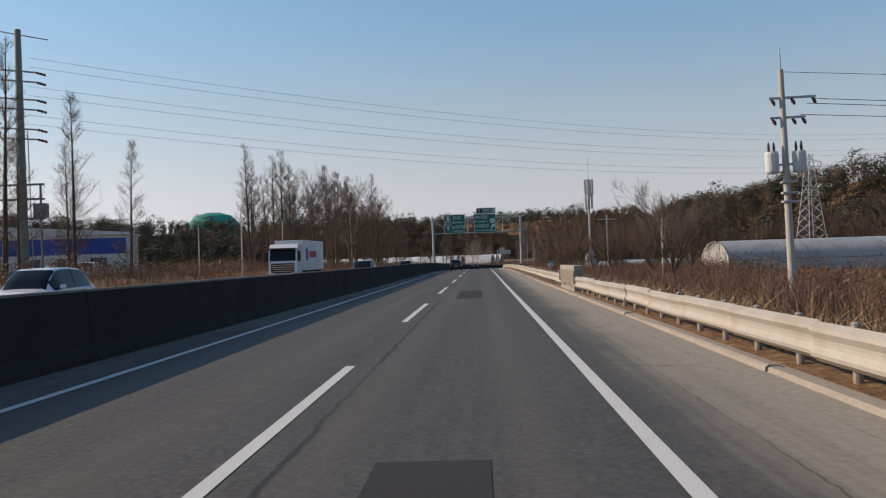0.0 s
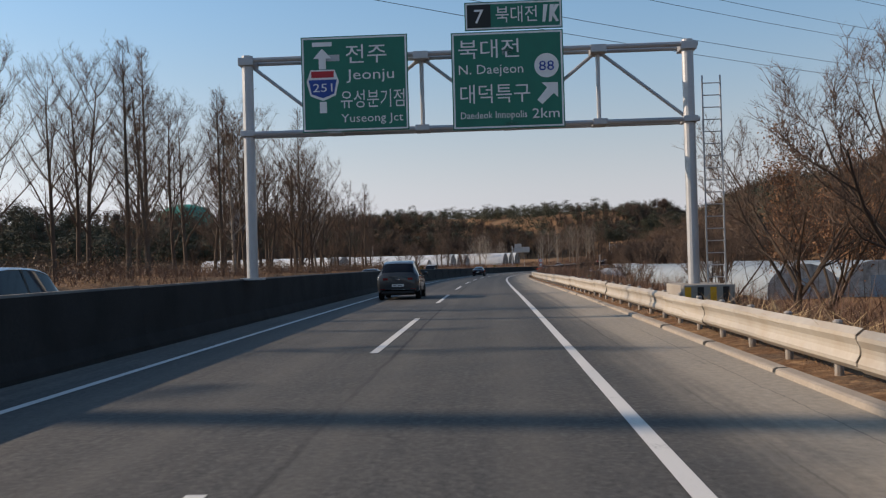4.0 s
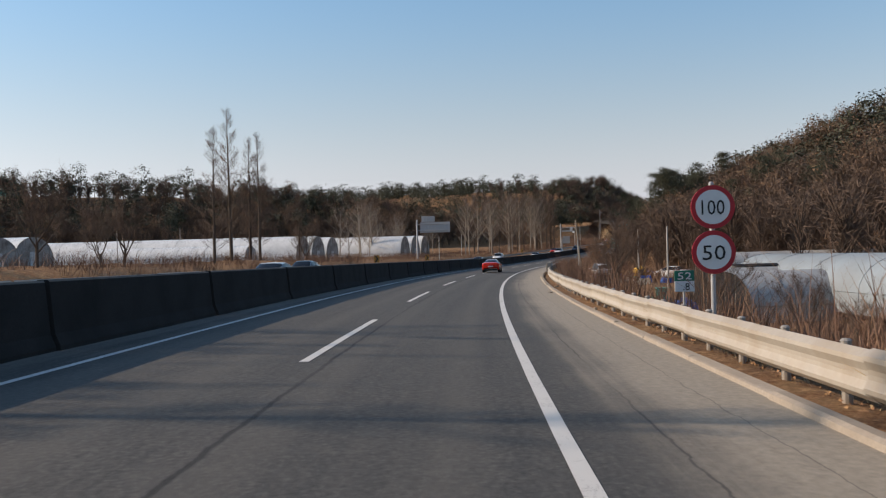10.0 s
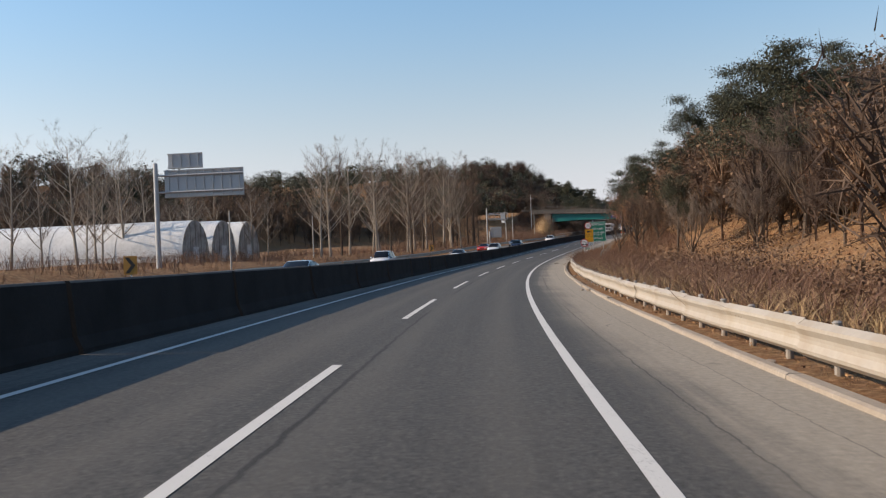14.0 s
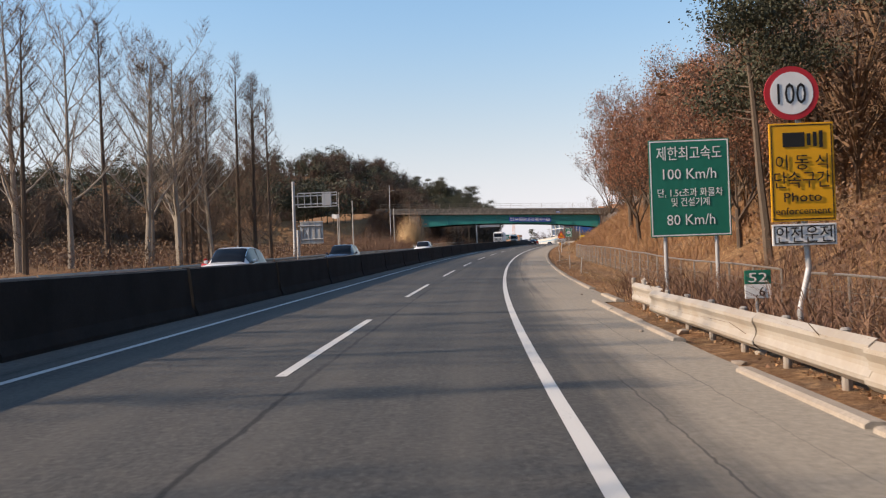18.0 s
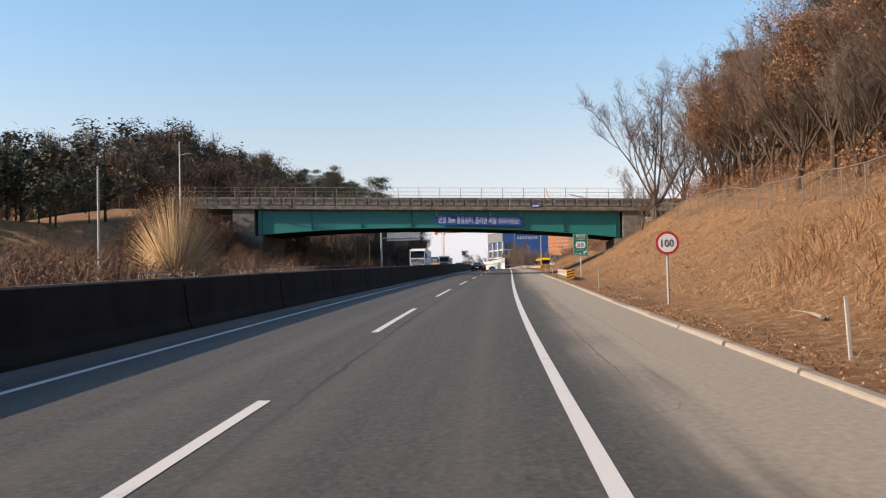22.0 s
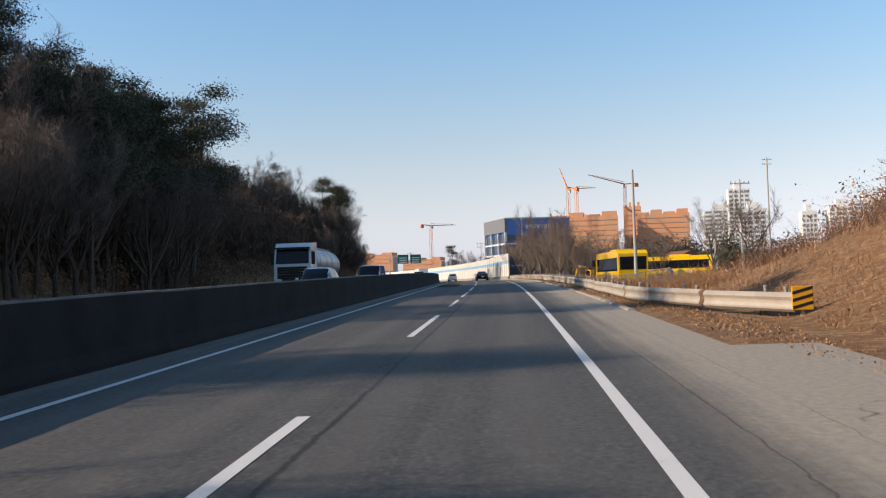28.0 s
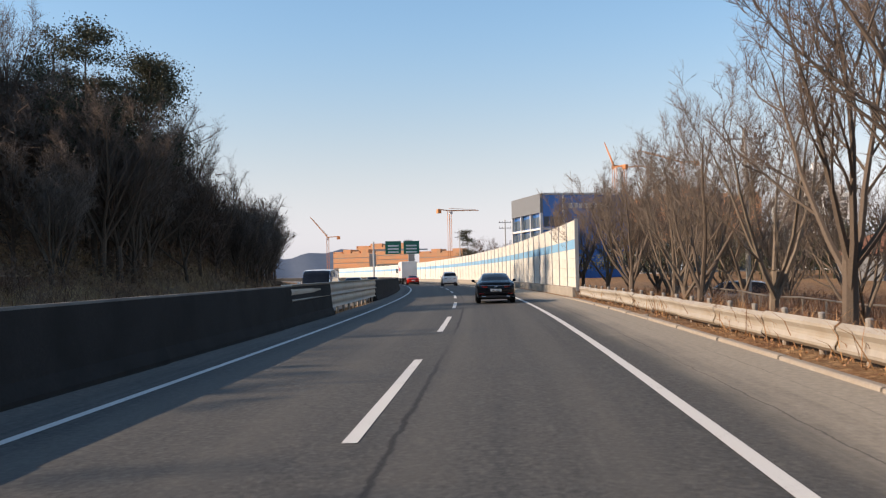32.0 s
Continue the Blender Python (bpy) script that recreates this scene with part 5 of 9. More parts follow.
def km_post(s, n, big, small, z=0.62):
    t = thing("kilometre_post", at(s, n, tilt=False), "small white and green kilometre plate on a steel post", "kilometre sign", "kilometre plates")
    pole(t, 0, -0.5, z + 0.2, 0.03)
    p = plate(t, -0.24, 0.24, z, z + 0.26, M_SIGNWHITE, back=False, name="lower_plate")
    q = plate(t, -0.24, 0.24, z + 0.265, z + 0.52, M_GREEN, back=False, name="upper_plate")
    letters(big, M_SIGNWHITE, q, 0, z + 0.30, 0.18, 0.34)
    letters(small, M_BLACK, p, 0.04, z + 0.04, 0.18, None)


for s_, a_, b_, z_ in ((94.8, "53", ".0", 0.75), (308.9, "52", ".8", 0.72), (525.4, "52", ".6", 0.62), (721.2, "52", ".4", 0.95)):
    km_post(s_, 7.75, a_, b_, z_)

t = thing("speed_signs", at(303.0, 7.05, tilt=False), "two round speed limit signs on one grey post, red ringed", "road sign", "road signs")
pole(t, 0, -0.6, 2.93, 0.045)
round_sign(t, 0, 2.49, 0.4, "100", 0.28)
round_sign(t, 0, 1.66, 0.4, "50", 0.28)
t = thing("speed_camera_ahead_sign", at(509.5, 7.75, tilt=False), "round red-ringed distance sign on a steel post", "road sign", "road signs")
pole(t, 0, -0.6, 2.4, 0.045)
round_sign(t, 0, 2.0, 0.46, None, 0.2)
letters("100m", M_BLACK, t, 0, 1.98, 0.2, 0.62)
for x in (-0.17, 0.17):
    part("car_mark", Geo().prism([(x - 0.13, 1.74), (x + 0.13, 1.74), (x + 0.13, 1.82), (x + 0.07, 1.9), (x - 0.07, 1.9), (x - 0.13, 1.82)], -0.014, -0.007), M_BLACK, t)
t = thing("speed_limit_board", at(536.0, 8.85, 0.1, tilt=False), "green board with white speed limits for cars and lorries", "road sign", "road signs")
for x in (-0.75, 0.75):
    pole(t, x, -1.0, 4.4, 0.06)
p = plate(t, -1.18, 1.18, 1.75, 4.62, M_GREEN, M_SIGNWHITE)
letters("제한최고속도", M_SIGNWHITE, p, 0, 4.05, 0.32, 1.9)
letters("100 Km/h", M_SIGNWHITE, p, 0, 3.45, 0.32, 1.55)
letters("단, 1.5t초과 화물차", M_SIGNWHITE, p, 0, 2.95, 0.2, 1.9)
letters("및 건설기계", M_SIGNWHITE, p, 0, 2.67, 0.2, 1.1)
letters("80 Km/h", M_SIGNWHITE, p, 0, 2.1, 0.32, 1.4)
t = thing("speed_camera_sign", at(523.7, 8.05, tilt=False), "yellow speed camera sign under a round limit sign, bent post", "road sign", "road signs")
part("post", Geo().tube([(-0.06, 0.1, -0.6), (-0.08, 0.1, 0.5), (0.1, 0.12, 1.2), (0.02, 0.1, 2.4), (0, 0.1, 4.0)], 0.05, 12), M_STEEL, t)
round_sign(t, -0.12, 4.12, 0.45, "100", 0.36)
p = plate(t, -0.52, 0.54, 1.98, 3.62, M_SIGNYELLOW, M_BLACK)
g = Geo().box(-0.3, -0.012, 3.22, 0.06, -0.006, 3.46)
g.box(0.1, -0.012, 3.24, 0.16, -0.006, 3.44).box(0.2, -0.012, 3.22, 0.26, -0.006, 3.46).box(0.3, -0.012, 3.2, 0.36, -0.006, 3.48)
part("camera_mark", g, M_BLACK, p)
letters("이 동 식", M_BLACK, p, 0, 2.86, 0.2, 0.86)
letters("단속구간", M_BLACK, p, 0, 2.56, 0.22, 0.92)
letters("Photo", M_BLACK, p, 0, 2.31, 0.16, 0.62)
letters("enforcement", M_BLACK, p, 0, 2.1, 0.12, 0.9)
p = plate(t, -0.52, 0.54, 1.58, 1.94, M_SIGNWHITE, M_BLACK, name="lower_plate")
letters("안전운전", M_BLACK, p, 0, 1.65, 0.22, 0.92)
t = thing("deer_warning_sign", at(627.0, 8.4, tilt=False), "orange triangular wild animal warning with a white plate", "road sign", "road signs")
pole(t, 0, -0.6, 2.4, 0.04)
p = part("triangle", Geo().prism([(-0.52, 1.75), (0.52, 1.75), (0, 2.66)], 0, 0.03), M_SIGNRED, t)
part("face", Geo().prism([(-0.38, 1.83), (0.38, 1.83), (0, 2.5)], -0.006, -0.002), M_SIGNORANGE, p)
g = Geo().prism([(-0.2, 2.0), (-0.16, 1.92), (-0.12, 2.0), (0.1, 1.96), (0.16, 1.88), (0.18, 1.98), (0.2, 2.06), (-0.1, 2.1), (-0.16, 2.18), (-0.2, 2.12)], -0.012, -0.008)
part("animal_mark", g, M_BLACK, p)
p = plate(t, -0.58, 0.58, 1.3, 1.7, M_SIGNWHITE, M_BLACK, name="lower_plate")
letters("야생동물주의", M_BLACK, p, 0, 1.38, 0.2, 1.02)
t = thing("speed_sign", at(650.5, 8.25, tilt=False), "round red-ringed speed limit sign on a post", "road sign", "road signs")
pole(t, 0, -0.6, 2.2, 0.04)
round_sign(t, 0, 1.95, 0.38, "100", 0.26)
t = thing("exit_route_sign", at(696.0, 8.95, tilt=False), "green exit sign with a white route oval and arrow", "road sign", "road signs")
pole(t, 0, -0.8, 3.3, 0.06)
p = plate(t, -0.59, 0.59, 1.72, 3.48, M_GREEN, M_SIGNWHITE)
letters("북대전", M_SIGNWHITE, p, 0, 3.18, 0.2, 0.72)
letters("N.Daejeon", M_SIGNWHITE, p, 0, 3.02, 0.1, 0.7)
part("route_oval", Geo().prism([(-0.42, 2.6), (-0.3, 2.34), (0.3, 2.34), (0.42, 2.6), (0.3, 2.86), (-0.3, 2.86)], -0.008, -0.002), M_SIGNWHITE, p)
letters("88", M_SIGNBLUE, p, 0, 2.42, 0.34, 0.52, -0.016)
letters("1.5 km", M_SIGNWHITE, p, -0.2, 1.84, 0.15, 0.5)
part("rule", Geo().box(-0.54, -0.008, 2.18, 0.54, -0.003, 2.2), M_SIGNWHITE, p)
part("arrow", Geo().prism([(0.22, 1.84), (0.3, 1.84), (0.3, 2.0), (0.4, 2.0), (0.4, 1.94), (0.5, 2.04), (0.4, 2.14), (0.4, 2.08), (0.22, 2.08)], -0.008, -0.003), M_SIGNWHITE, p)


def back_sign(s, x_post, x0, x1, z0, z1, top, label, upper=None, z_foot=0.0, frame_only=False):
    """A cantilever sign for the other carriageway, seen from behind."""
    t = thing("cantilever_sign", at(s, x_post, tilt=False), label, "road sign", "signs seen from behind")
    part("column", Geo().tube([(0, 0.1, z_foot - 1.0), (0, 0.1, top)], [0.2, 0.15], 14), M_STEEL, t)
    for q in (0.2, 0.8):
        z = z0 + (z1 - z0) * q
        part("arm", Geo().tube([(0, 0.1, z), (x1 - x_post, 0.1, z)], 0.07, 8), M_STEEL, t)
    panels = [(x0, x1, z0, z1)] + ([upper] if upper else [])
    for a, b, c, d in panels:
        a, b = a - x_post, b - x_post
        if frame_only:
            g = Geo()
            for z in (c, d):
                g.box(a, -0.02, z - 0.05, b, 0.08, z + 0.05)
            k = 7
            for i in range(k):
                x = a + (b - a) * i / (k - 1)
                g.box(x - 0.03, -0.02, c, x + 0.03, 0.06, d)
            part("frame", g, M_ALU, t)
            part("panel", Geo().box(a + (b - a) * 0.62, 0.0, c + 0.1, a + (b - a) * 0.86, 0.05, d - 0.1, r=0.01), M_ALU, t)
            continue
        p = part("panel", Geo().box(a, 0.2, c, b, 0.24, d, r=0.01), M_ALU, t)
        n_ = max(3, int((b - a) / 0.62))
        for i in range(n_):
            x = a + (b - a) * (i + 0.5) / n_
            part("rib", Geo().box(x - 0.03, 0.13, c + 0.04, x + 0.03, 0.198, d - 0.04), M_STEEL, p)
        for z in (c + 0.05, d - 0.1):
            part("rail", Geo().box(a, 0.08, z, b, 0.128, z + 0.07), M_STEEL, p)
    return t


back_sign(245.0, -34.2, -33.6, -29.4, 7.0, 10.6, 10.8, "grey back of a large direction sign on a column")
back_sign(460.0, -22.4, -21.8, -16.1, 5.9, 7.85, 8.35, "grey ribbed back of a cantilever direction sign", (-21.5, -19.0, 7.92, 9.0))
back_sign(608.0, -20.4, -19.9, -15.6, 5.9, 7.4, 8.7, "open steel sign frame on a tall column with ladder", frame_only=True)
back_sign(606.5, -19.6, -19.4, -16.9, 1.9, 4.3, 3.4, "grey back of a roadside board on posts")
back_sign(774.5, -17.9, -16.9, -11.4, 5.3, 7.7, 8.3, "ribbed steel back of a cantilever direction sign")

for s_ in (310, 408, 443, 540):
    t = thing("chevron_sign", at(s_, -16.75, tilt=False), "dark yellow board with a black chevron above the far guardrail", "road sign", "chevron boards")
    pole(t, 0, -0.4, 1.5, 0.035)
    p = plate(t, -0.36, 0.36, 0.85, 1.8, M_DARKYELLOW, back=False)
    part("chevron", Geo().prism([(-0.28, 0.92), (-0.06, 0.92), (0.28, 1.32), (-0.06, 1.73), (-0.28, 1.73), (0.04, 1.32)], -0.01, -0.004), M_BLACK, p)
for s_, n_ in ((686.0, 7.28), (808.0, 9.62)):
    t = thing("rail_end_marker", at(s_ - 0.12, n_, tilt=False), "yellow and black striped marker on the guardrail's end", "hazard marker", "rail end markers")
    p = part("board", Geo().box(-0.12, -0.02, 0.1, 0.42, 0.06, 0.72, r=0.02), M_SIGNYELLOW, t)
    for k in range(3):
        z = 0.12 + k * 0.19
        part("stripe", Geo().prism([(-0.11, z + 0.08), (-0.11, z), (0.41, z + 0.14), (0.41, z + 0.22)], -0.026, -0.022), M_BLACK, p)
    part("leg", Geo().tube([(0.15, 0.1, -0.5), (0.15, 0.1, 0.5)], 0.05, 8), M_POST, t)
for s_, n_ in ((571, 7.6), (590, 7.6), (668, 7.7), (738, 8.0), (745, 7.9), (803, 10.2), (783, 8.4), (634, 8.0), (562, 7.7)):
    t = thing("delineator_post", at(s_, n_, tilt=False) @ Matrix.Rotation(radians(random.uniform(-5, 5)), 4, "Y"), "short slim weathered marker stake at the slope's foot", "marker post", "marker posts")
    part("stake", Geo().box(-0.026, -0.022, -0.4, 0.026, 0.022, 0.86, r=0.006), M_POLE, t)
    part("cap", Geo().box(-0.03, -0.026, 0.862, 0.03, 0.026, 0.89, r=0.005), M_STEEL, t)


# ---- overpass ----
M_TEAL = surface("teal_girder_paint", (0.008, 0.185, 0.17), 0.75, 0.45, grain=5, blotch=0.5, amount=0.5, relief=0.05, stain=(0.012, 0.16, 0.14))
# inner girders and braces: shade under the deck put into a near-black colour
M_GIRDER_SHADE = surface("shaded_girder_steel", (0.035, 0.042, 0.040), 0.6, 0.8, grain=5, blotch=0.5, relief=0.05)
M_DECK = surface("stained_deck_concrete", (0.24, 0.215, 0.19), 0.5, 0.9, grain=12, blotch=1.6, amount=0.8, relief=0.3, stain=(0.10, 0.088, 0.075))
M_WIRE = surface("fence_wire", (0.24, 0.215, 0.19), 0.8, 0.5, 0.5, grain=10, relief=0.0)
BR = 726.0
bridge = thing("overpass", at(BR, 0.0, tilt=False), "road overpass with teal arched steel girders and stained concrete deck", "bridge")
X0, X1 = -25.5, 15.6


def ground_spot(s, n, dz=0.06):
    x, y, h, _, zr = along(s)
    return (float(x + n * np.cos(h)), float(y - n * np.sin(h)), float(zr + land(s, n) + dz))


def level(x):
    """The deck falls gently to the right."""
    return 7.08 - (x - 1.3) * 0.035


def soffit(x):
    k = (x - X0) / (X1 - X0) * 2 - 1
    return level(x) - 1.85 - 0.95 * abs(k) ** 2.2


xs = np.linspace(X0, X1, 33)
for y in (0.0, 3.2, 6.4, 9.2):
    out = [(x, soffit(x)) for x in xs] + [(x, level(x)) for x in xs[::-1]]
    gd = Geo()
    v = [(x, y, z) for x, z in out] + [(x, y + 0.05, z) for x, z in out]
    n_ = len(out)
    f = []
    for i in range(32):
        f.append((i, i + 1, n_ - 2 - i, n_ - 1 - i))
        f.append((n_ + i, n_ + n_ - 1 - i, n_ + n_ - 2 - i, n_ + i + 1))
    f += [(i, n_ + i, n_ + (i + 1) % n_, (i + 1) % n_) for i in range(n_)]
    gd.add(v, f)
    gi = part("girder", gd, M_TEAL if y == 0.0 else M_GIRDER_SHADE, bridge)
    fl = Geo()
    for a, b in zip(xs[:-1], xs[1:]):
        fl.add([(a, y - 0.22, soffit(a) - 0.05), (b, y - 0.22, soffit(b) - 0.05), (b, y + 0.27, soffit(b) - 0.05), (a, y + 0.27, soffit(a) - 0.05), (a, y - 0.22, soffit(a)), (b, y - 0.22, soffit(b)), (b, y + 0.27, soffit(b)), (a, y + 0.27, soffit(a))],
               [(0, 1, 2, 3), (7, 6, 5, 4), (0, 4, 5, 1), (2, 6, 7, 3)])
    part("flange", fl, M_TEAL if y == 0.0 else M_GIRDER_SHADE, gi)
    for x in np.linspace(X0 + 0.5, X1 - 0.5, 8):
        part("stiffener", Geo().box(x - 0.02, y - 0.16, soffit(x) + 0.02, x + 0.02, y - 0.003, level(x) - 0.02), M_TEAL if y == 0.0 else M_GIRDER_SHADE, gi)
    if y == 0.0:
        for x in (-17.0, -8.2, 1.8, 9.6):
            g = Geo().box(x - 0.35, -0.03, soffit(x) + 0.05, x + 0.35, -0.004, level(x) - 0.05)
            for i in range(4):
                for j in range(9):
                    z = soffit(x) + 0.15 + j * (level(x) - soffit(x) - 0.3) / 8
                    g.box(x - 0.27 + i * 0.16, -0.05, z, x - 0.22 + i * 0.16, -0.03, z + 0.05)
            part("splice_plate", g, M_TEAL, gi)
for x in np.linspace(X0 + 2, X1 - 1, 6):
    part("cross_brace", Geo().box(x - 0.12, 0.06, soffit(x) + 0.25, x + 0.12, 9.19, soffit(x) + 0.9), M_GIRDER_SHADE, bridge)
for a, b in zip(np.linspace(-36, 23, 13)[:-1], np.linspace(-36, 23, 13)[1:]):
    g = Geo()
    prof = [(-0.9, 0.12), (-0.9, 0.42), (-0.75, 0.5), (-0.75, 1.5), (-0.5, 1.5), (-0.5, 0.45), (9.8, 0.45), (9.8, 1.5), (10.1, 1.5), (10.1, 0.12)]
    k = len(prof)
    g.add([(a + 0.01, y, level(a) + z) for y, z in prof] + [(b - 0.01, y, level(b) + z) for y, z in prof], [(i, (i + 1) % k, k + (i + 1) % k, k + i) for i in range(k)] + [tuple(range(k - 1, -1, -1)), tuple(range(k, 2 * k))])
    part("deck_span", g, M_DECK, bridge)
    for i in range(4):
        x = a + (b - a) * (i + 0.5) / 4
        part("parapet_panel", Geo().box(x - 0.5, -0.80, level(x) + 0.62, x + 0.5, -0.754, level(x) + 1.38, r=0.015), M_DECK, bridge)
ornament = Geo()
for sx in (-0.25, 0.25):
    ornament.tube([(sx + 0.2 * math.cos(a_), -0.81, 0.72 + 0.2 * math.sin(a_)) for a_ in np.linspace(math.pi, 2 * math.pi, 9)], 0.035, 5)
    for q in range(3):
        ornament.box(sx - 0.17 + q * 0.13, -0.835, 1.0 + 0.08 * (q % 2), sx - 0.10 + q * 0.13, -0.798, 1.3)
ornament = ornament.mesh("ornament", M_DECK)
for k in range(48):
    x = -36 + 59 * (k + 0.5) / 48
    part("ornament", ornament, None, bridge, m=Matrix.Translation((x, 0, level(x) - 0.02)))
part("haunch", Geo().add([(x, y, level(x) + z) for x in (X0, X1) for y, z in ((-0.2, 0.0), (9.5, 0.0), (9.5, 0.118), (-0.6, 0.118))], [(0, 1, 5, 4), (1, 2, 6, 5), (2, 3, 7, 6), (3, 0, 4, 7), (0, 3, 2, 1), (4, 5, 6, 7)]), M_DECK, bridge)
for x0, x1 in ((X1 + 0.25, X1 + 2.6), (X0 - 2.8, X0 - 0.25)):
    part("abutment", Geo().box(x0, -0.6, 2.6 if x0 > 0 else 3.2, x1, 9.9, level(x0) + 0.1, r=0.04), M_DECK, bridge)
    part("bearing_seat", Geo().box(min(x0, x1) - (0.9 if x0 > 0 else 0), -0.5, 2.4 if x0 > 0 else 3.0, max(x0, x1) + (0 if x0 > 0 else 0.9), 9.8, soffit(X1 if x0 > 0 else X0) - 0.12, r=0.03), M_DECK, bridge)
x = -35.0
while x < 20:
    part("fence_post", Geo().tube([(x, -0.62, level(x) + 1.45), (x, -0.62, level(x) + 2.65)], 0.03, 6), M_WIRE, bridge)
    x += 2.35
for z in (1.75, 2.15, 2.62):
    part("fence_rail", Geo().tube([(-35, -0.62, level(-35) + z), (20, -0.62, level(20) + z)], 0.018, 5), M_WIRE, bridge)
g = Geo()
for k in range(140):
    x = -35 + k * 0.39
    g.tube([(x, -0.62, level(x) + 1.5), (x, -0.62, level(x) + 2.6)], 0.006, 3, cap=False)
part("fence_mesh", g, M_WIRE, bridge)
banner = thing("banner", at(BR, 0.0, tilt=False), "blue banner with white lettering hung on the overpass girder", "banner")
p = part("cloth", Geo().add([(-4.95, -0.30, 5.78), (4.65, -0.30, 5.36), (4.65, -0.30, 6.34), (-4.95, -0.30, 6.8), (-4.95, -0.27, 5.78), (4.65, -0.27, 5.36), (4.65, -0.27, 6.34), (-4.95, -0.27, 6.8)], [(0, 1, 2, 3), (7, 6, 5, 4), (0, 4, 5, 1), (1, 5, 6, 2), (2, 6, 7, 3), (3, 7, 4, 0)]), M_SIGNBLUE, banner)
lt = letters("전방 3km 졸음쉼터, 졸리면 제발 쉬어가세요!", M_SIGNWHITE, banner, 0, 0, 0.62, 9.1, 0)
lt.matrix_basis = Matrix.Translation((-0.15, -0.315, 5.80)) @ Matrix.Rotation(math.atan(0.046), 4, "Y") @ FACE
for x in (-4.9, -2, 1.2, 4.6):
    part("tie", Geo().tube([(x, -0.28, 6.0 - x * 0.046), (x, -0.28, level(x) + 0.2)], 0.012, 5), M_SIGNWHITE, banner)
t = thing("bridge_name_plate", at(BR, 6.3, tilt=False), "small blue name plate on the overpass parapet", "sign plate")
plate(t, -0.45, 0.45, level(6.3) + 0.5, level(6.3) + 0.82, M_SIGNBLUE, back=False, y=-0.94)
for k in range(4):
    part("unreadable_bar", Geo().box(-0.34 + k * 0.18, -0.95, level(6.3) + 0.58, -0.22 + k * 0.18, -0.944, level(6.3) + 0.74), M_SIGNWHITE, t)

# ---- noise wall ----
M_WALLWHITE = surface("noise_panel_white", (0.66, 0.64, 0.58), 0.8, 0.6, grain=6, blotch=0.7, amount=0.5, relief=0.06, stain=(0.55, 0.51, 0.44), vary=0.05)
M_WALLBLUE = surface("noise_panel_blue", (0.20, 0.42, 0.62), 0.8, 0.6, grain=6, blotch=0.8, amount=0.4, relief=0.05, vary=0.05)
wall = thing("noise_wall", at(937.0, 6.5), "white noise barrier with a pale blue band along the curve", "noise barrier")
winv = wall.matrix_world.inverted()
PAN = Geo().box(-0.06, 0.03, 0, 0.06, 3.93, 0.53, r=0.015).mesh("panel", M_WALLWHITE)
PANB = Geo().box(-0.06, 0.03, 0, 0.06, 3.93, 0.53, r=0.015).mesh("panel", M_WALLBLUE)
STUD = Geo().box(-0.1, -0.05, -0.2, 0.1, 0.05, 3.8, r=0.01).mesh("wall_post", M_STEEL)
BASE = Geo().box(-0.3, 0, -0.4, 0.3, 3.98, 0.5, r=0.03).mesh("wall_base", M_CONC_PALE)
COLUMN = Geo().box(-0.06, 0.03, 0, 0.06, 3.93, 2.13).box(-0.06, 0.03, 2.68, 0.06, 3.93, 3.74).box(-0.055, 0.03, 2.13, 0.055, 3.93, 2.68).mesh("panel_column", M_WALLWHITE)
COLUMN.materials.append(M_WALLBLUE)
for f in COLUMN.polygons[12:]:
    f.material_index = 1
s = 937.0
while s < 1240:
    part("wall_base", BASE, None, wall, m=winv @ at(s, 6.75))
    part("wall_post", STUD, None, wall, m=winv @ at(s, 6.75, 0.5))
    if s > 1060:
        part("panel_column", COLUMN, None, wall, m=winv @ at(s, 6.75, 0.505))
    else:
        for k in range(7):
            part("panel", PANB if k == 4 else PAN, None, wall, m=winv @ at(s, 6.75, 0.505 + k * 0.535))
    s += 4.0

# ---- greenhouses ----
M_FILM = surface("greenhouse_film", (0.66, 0.67, 0.66), 0.85, 0.28, grain=3, blotch=0.5, amount=0.4, relief=0.1, stain=(0.52, 0.53, 0.52))
M_FILM_DULL = surface("dull_film", (0.40, 0.40, 0.385), 0.7, 0.4, grain=4, blotch=0.7, amount=0.5, relief=0.15, stain=(0.27, 0.265, 0.25))
M_END = surface("greenhouse_end_film", (0.42, 0.41, 0.385), 0.6, 0.35, grain=4, blotch=0.8, relief=0.1, stain=(0.12, 0.11, 0.10))
M_BLACKNET = surface("black_shade_net", (0.022, 0.022, 0.024), 0.7, 0.8, grain=20, relief=0.2)


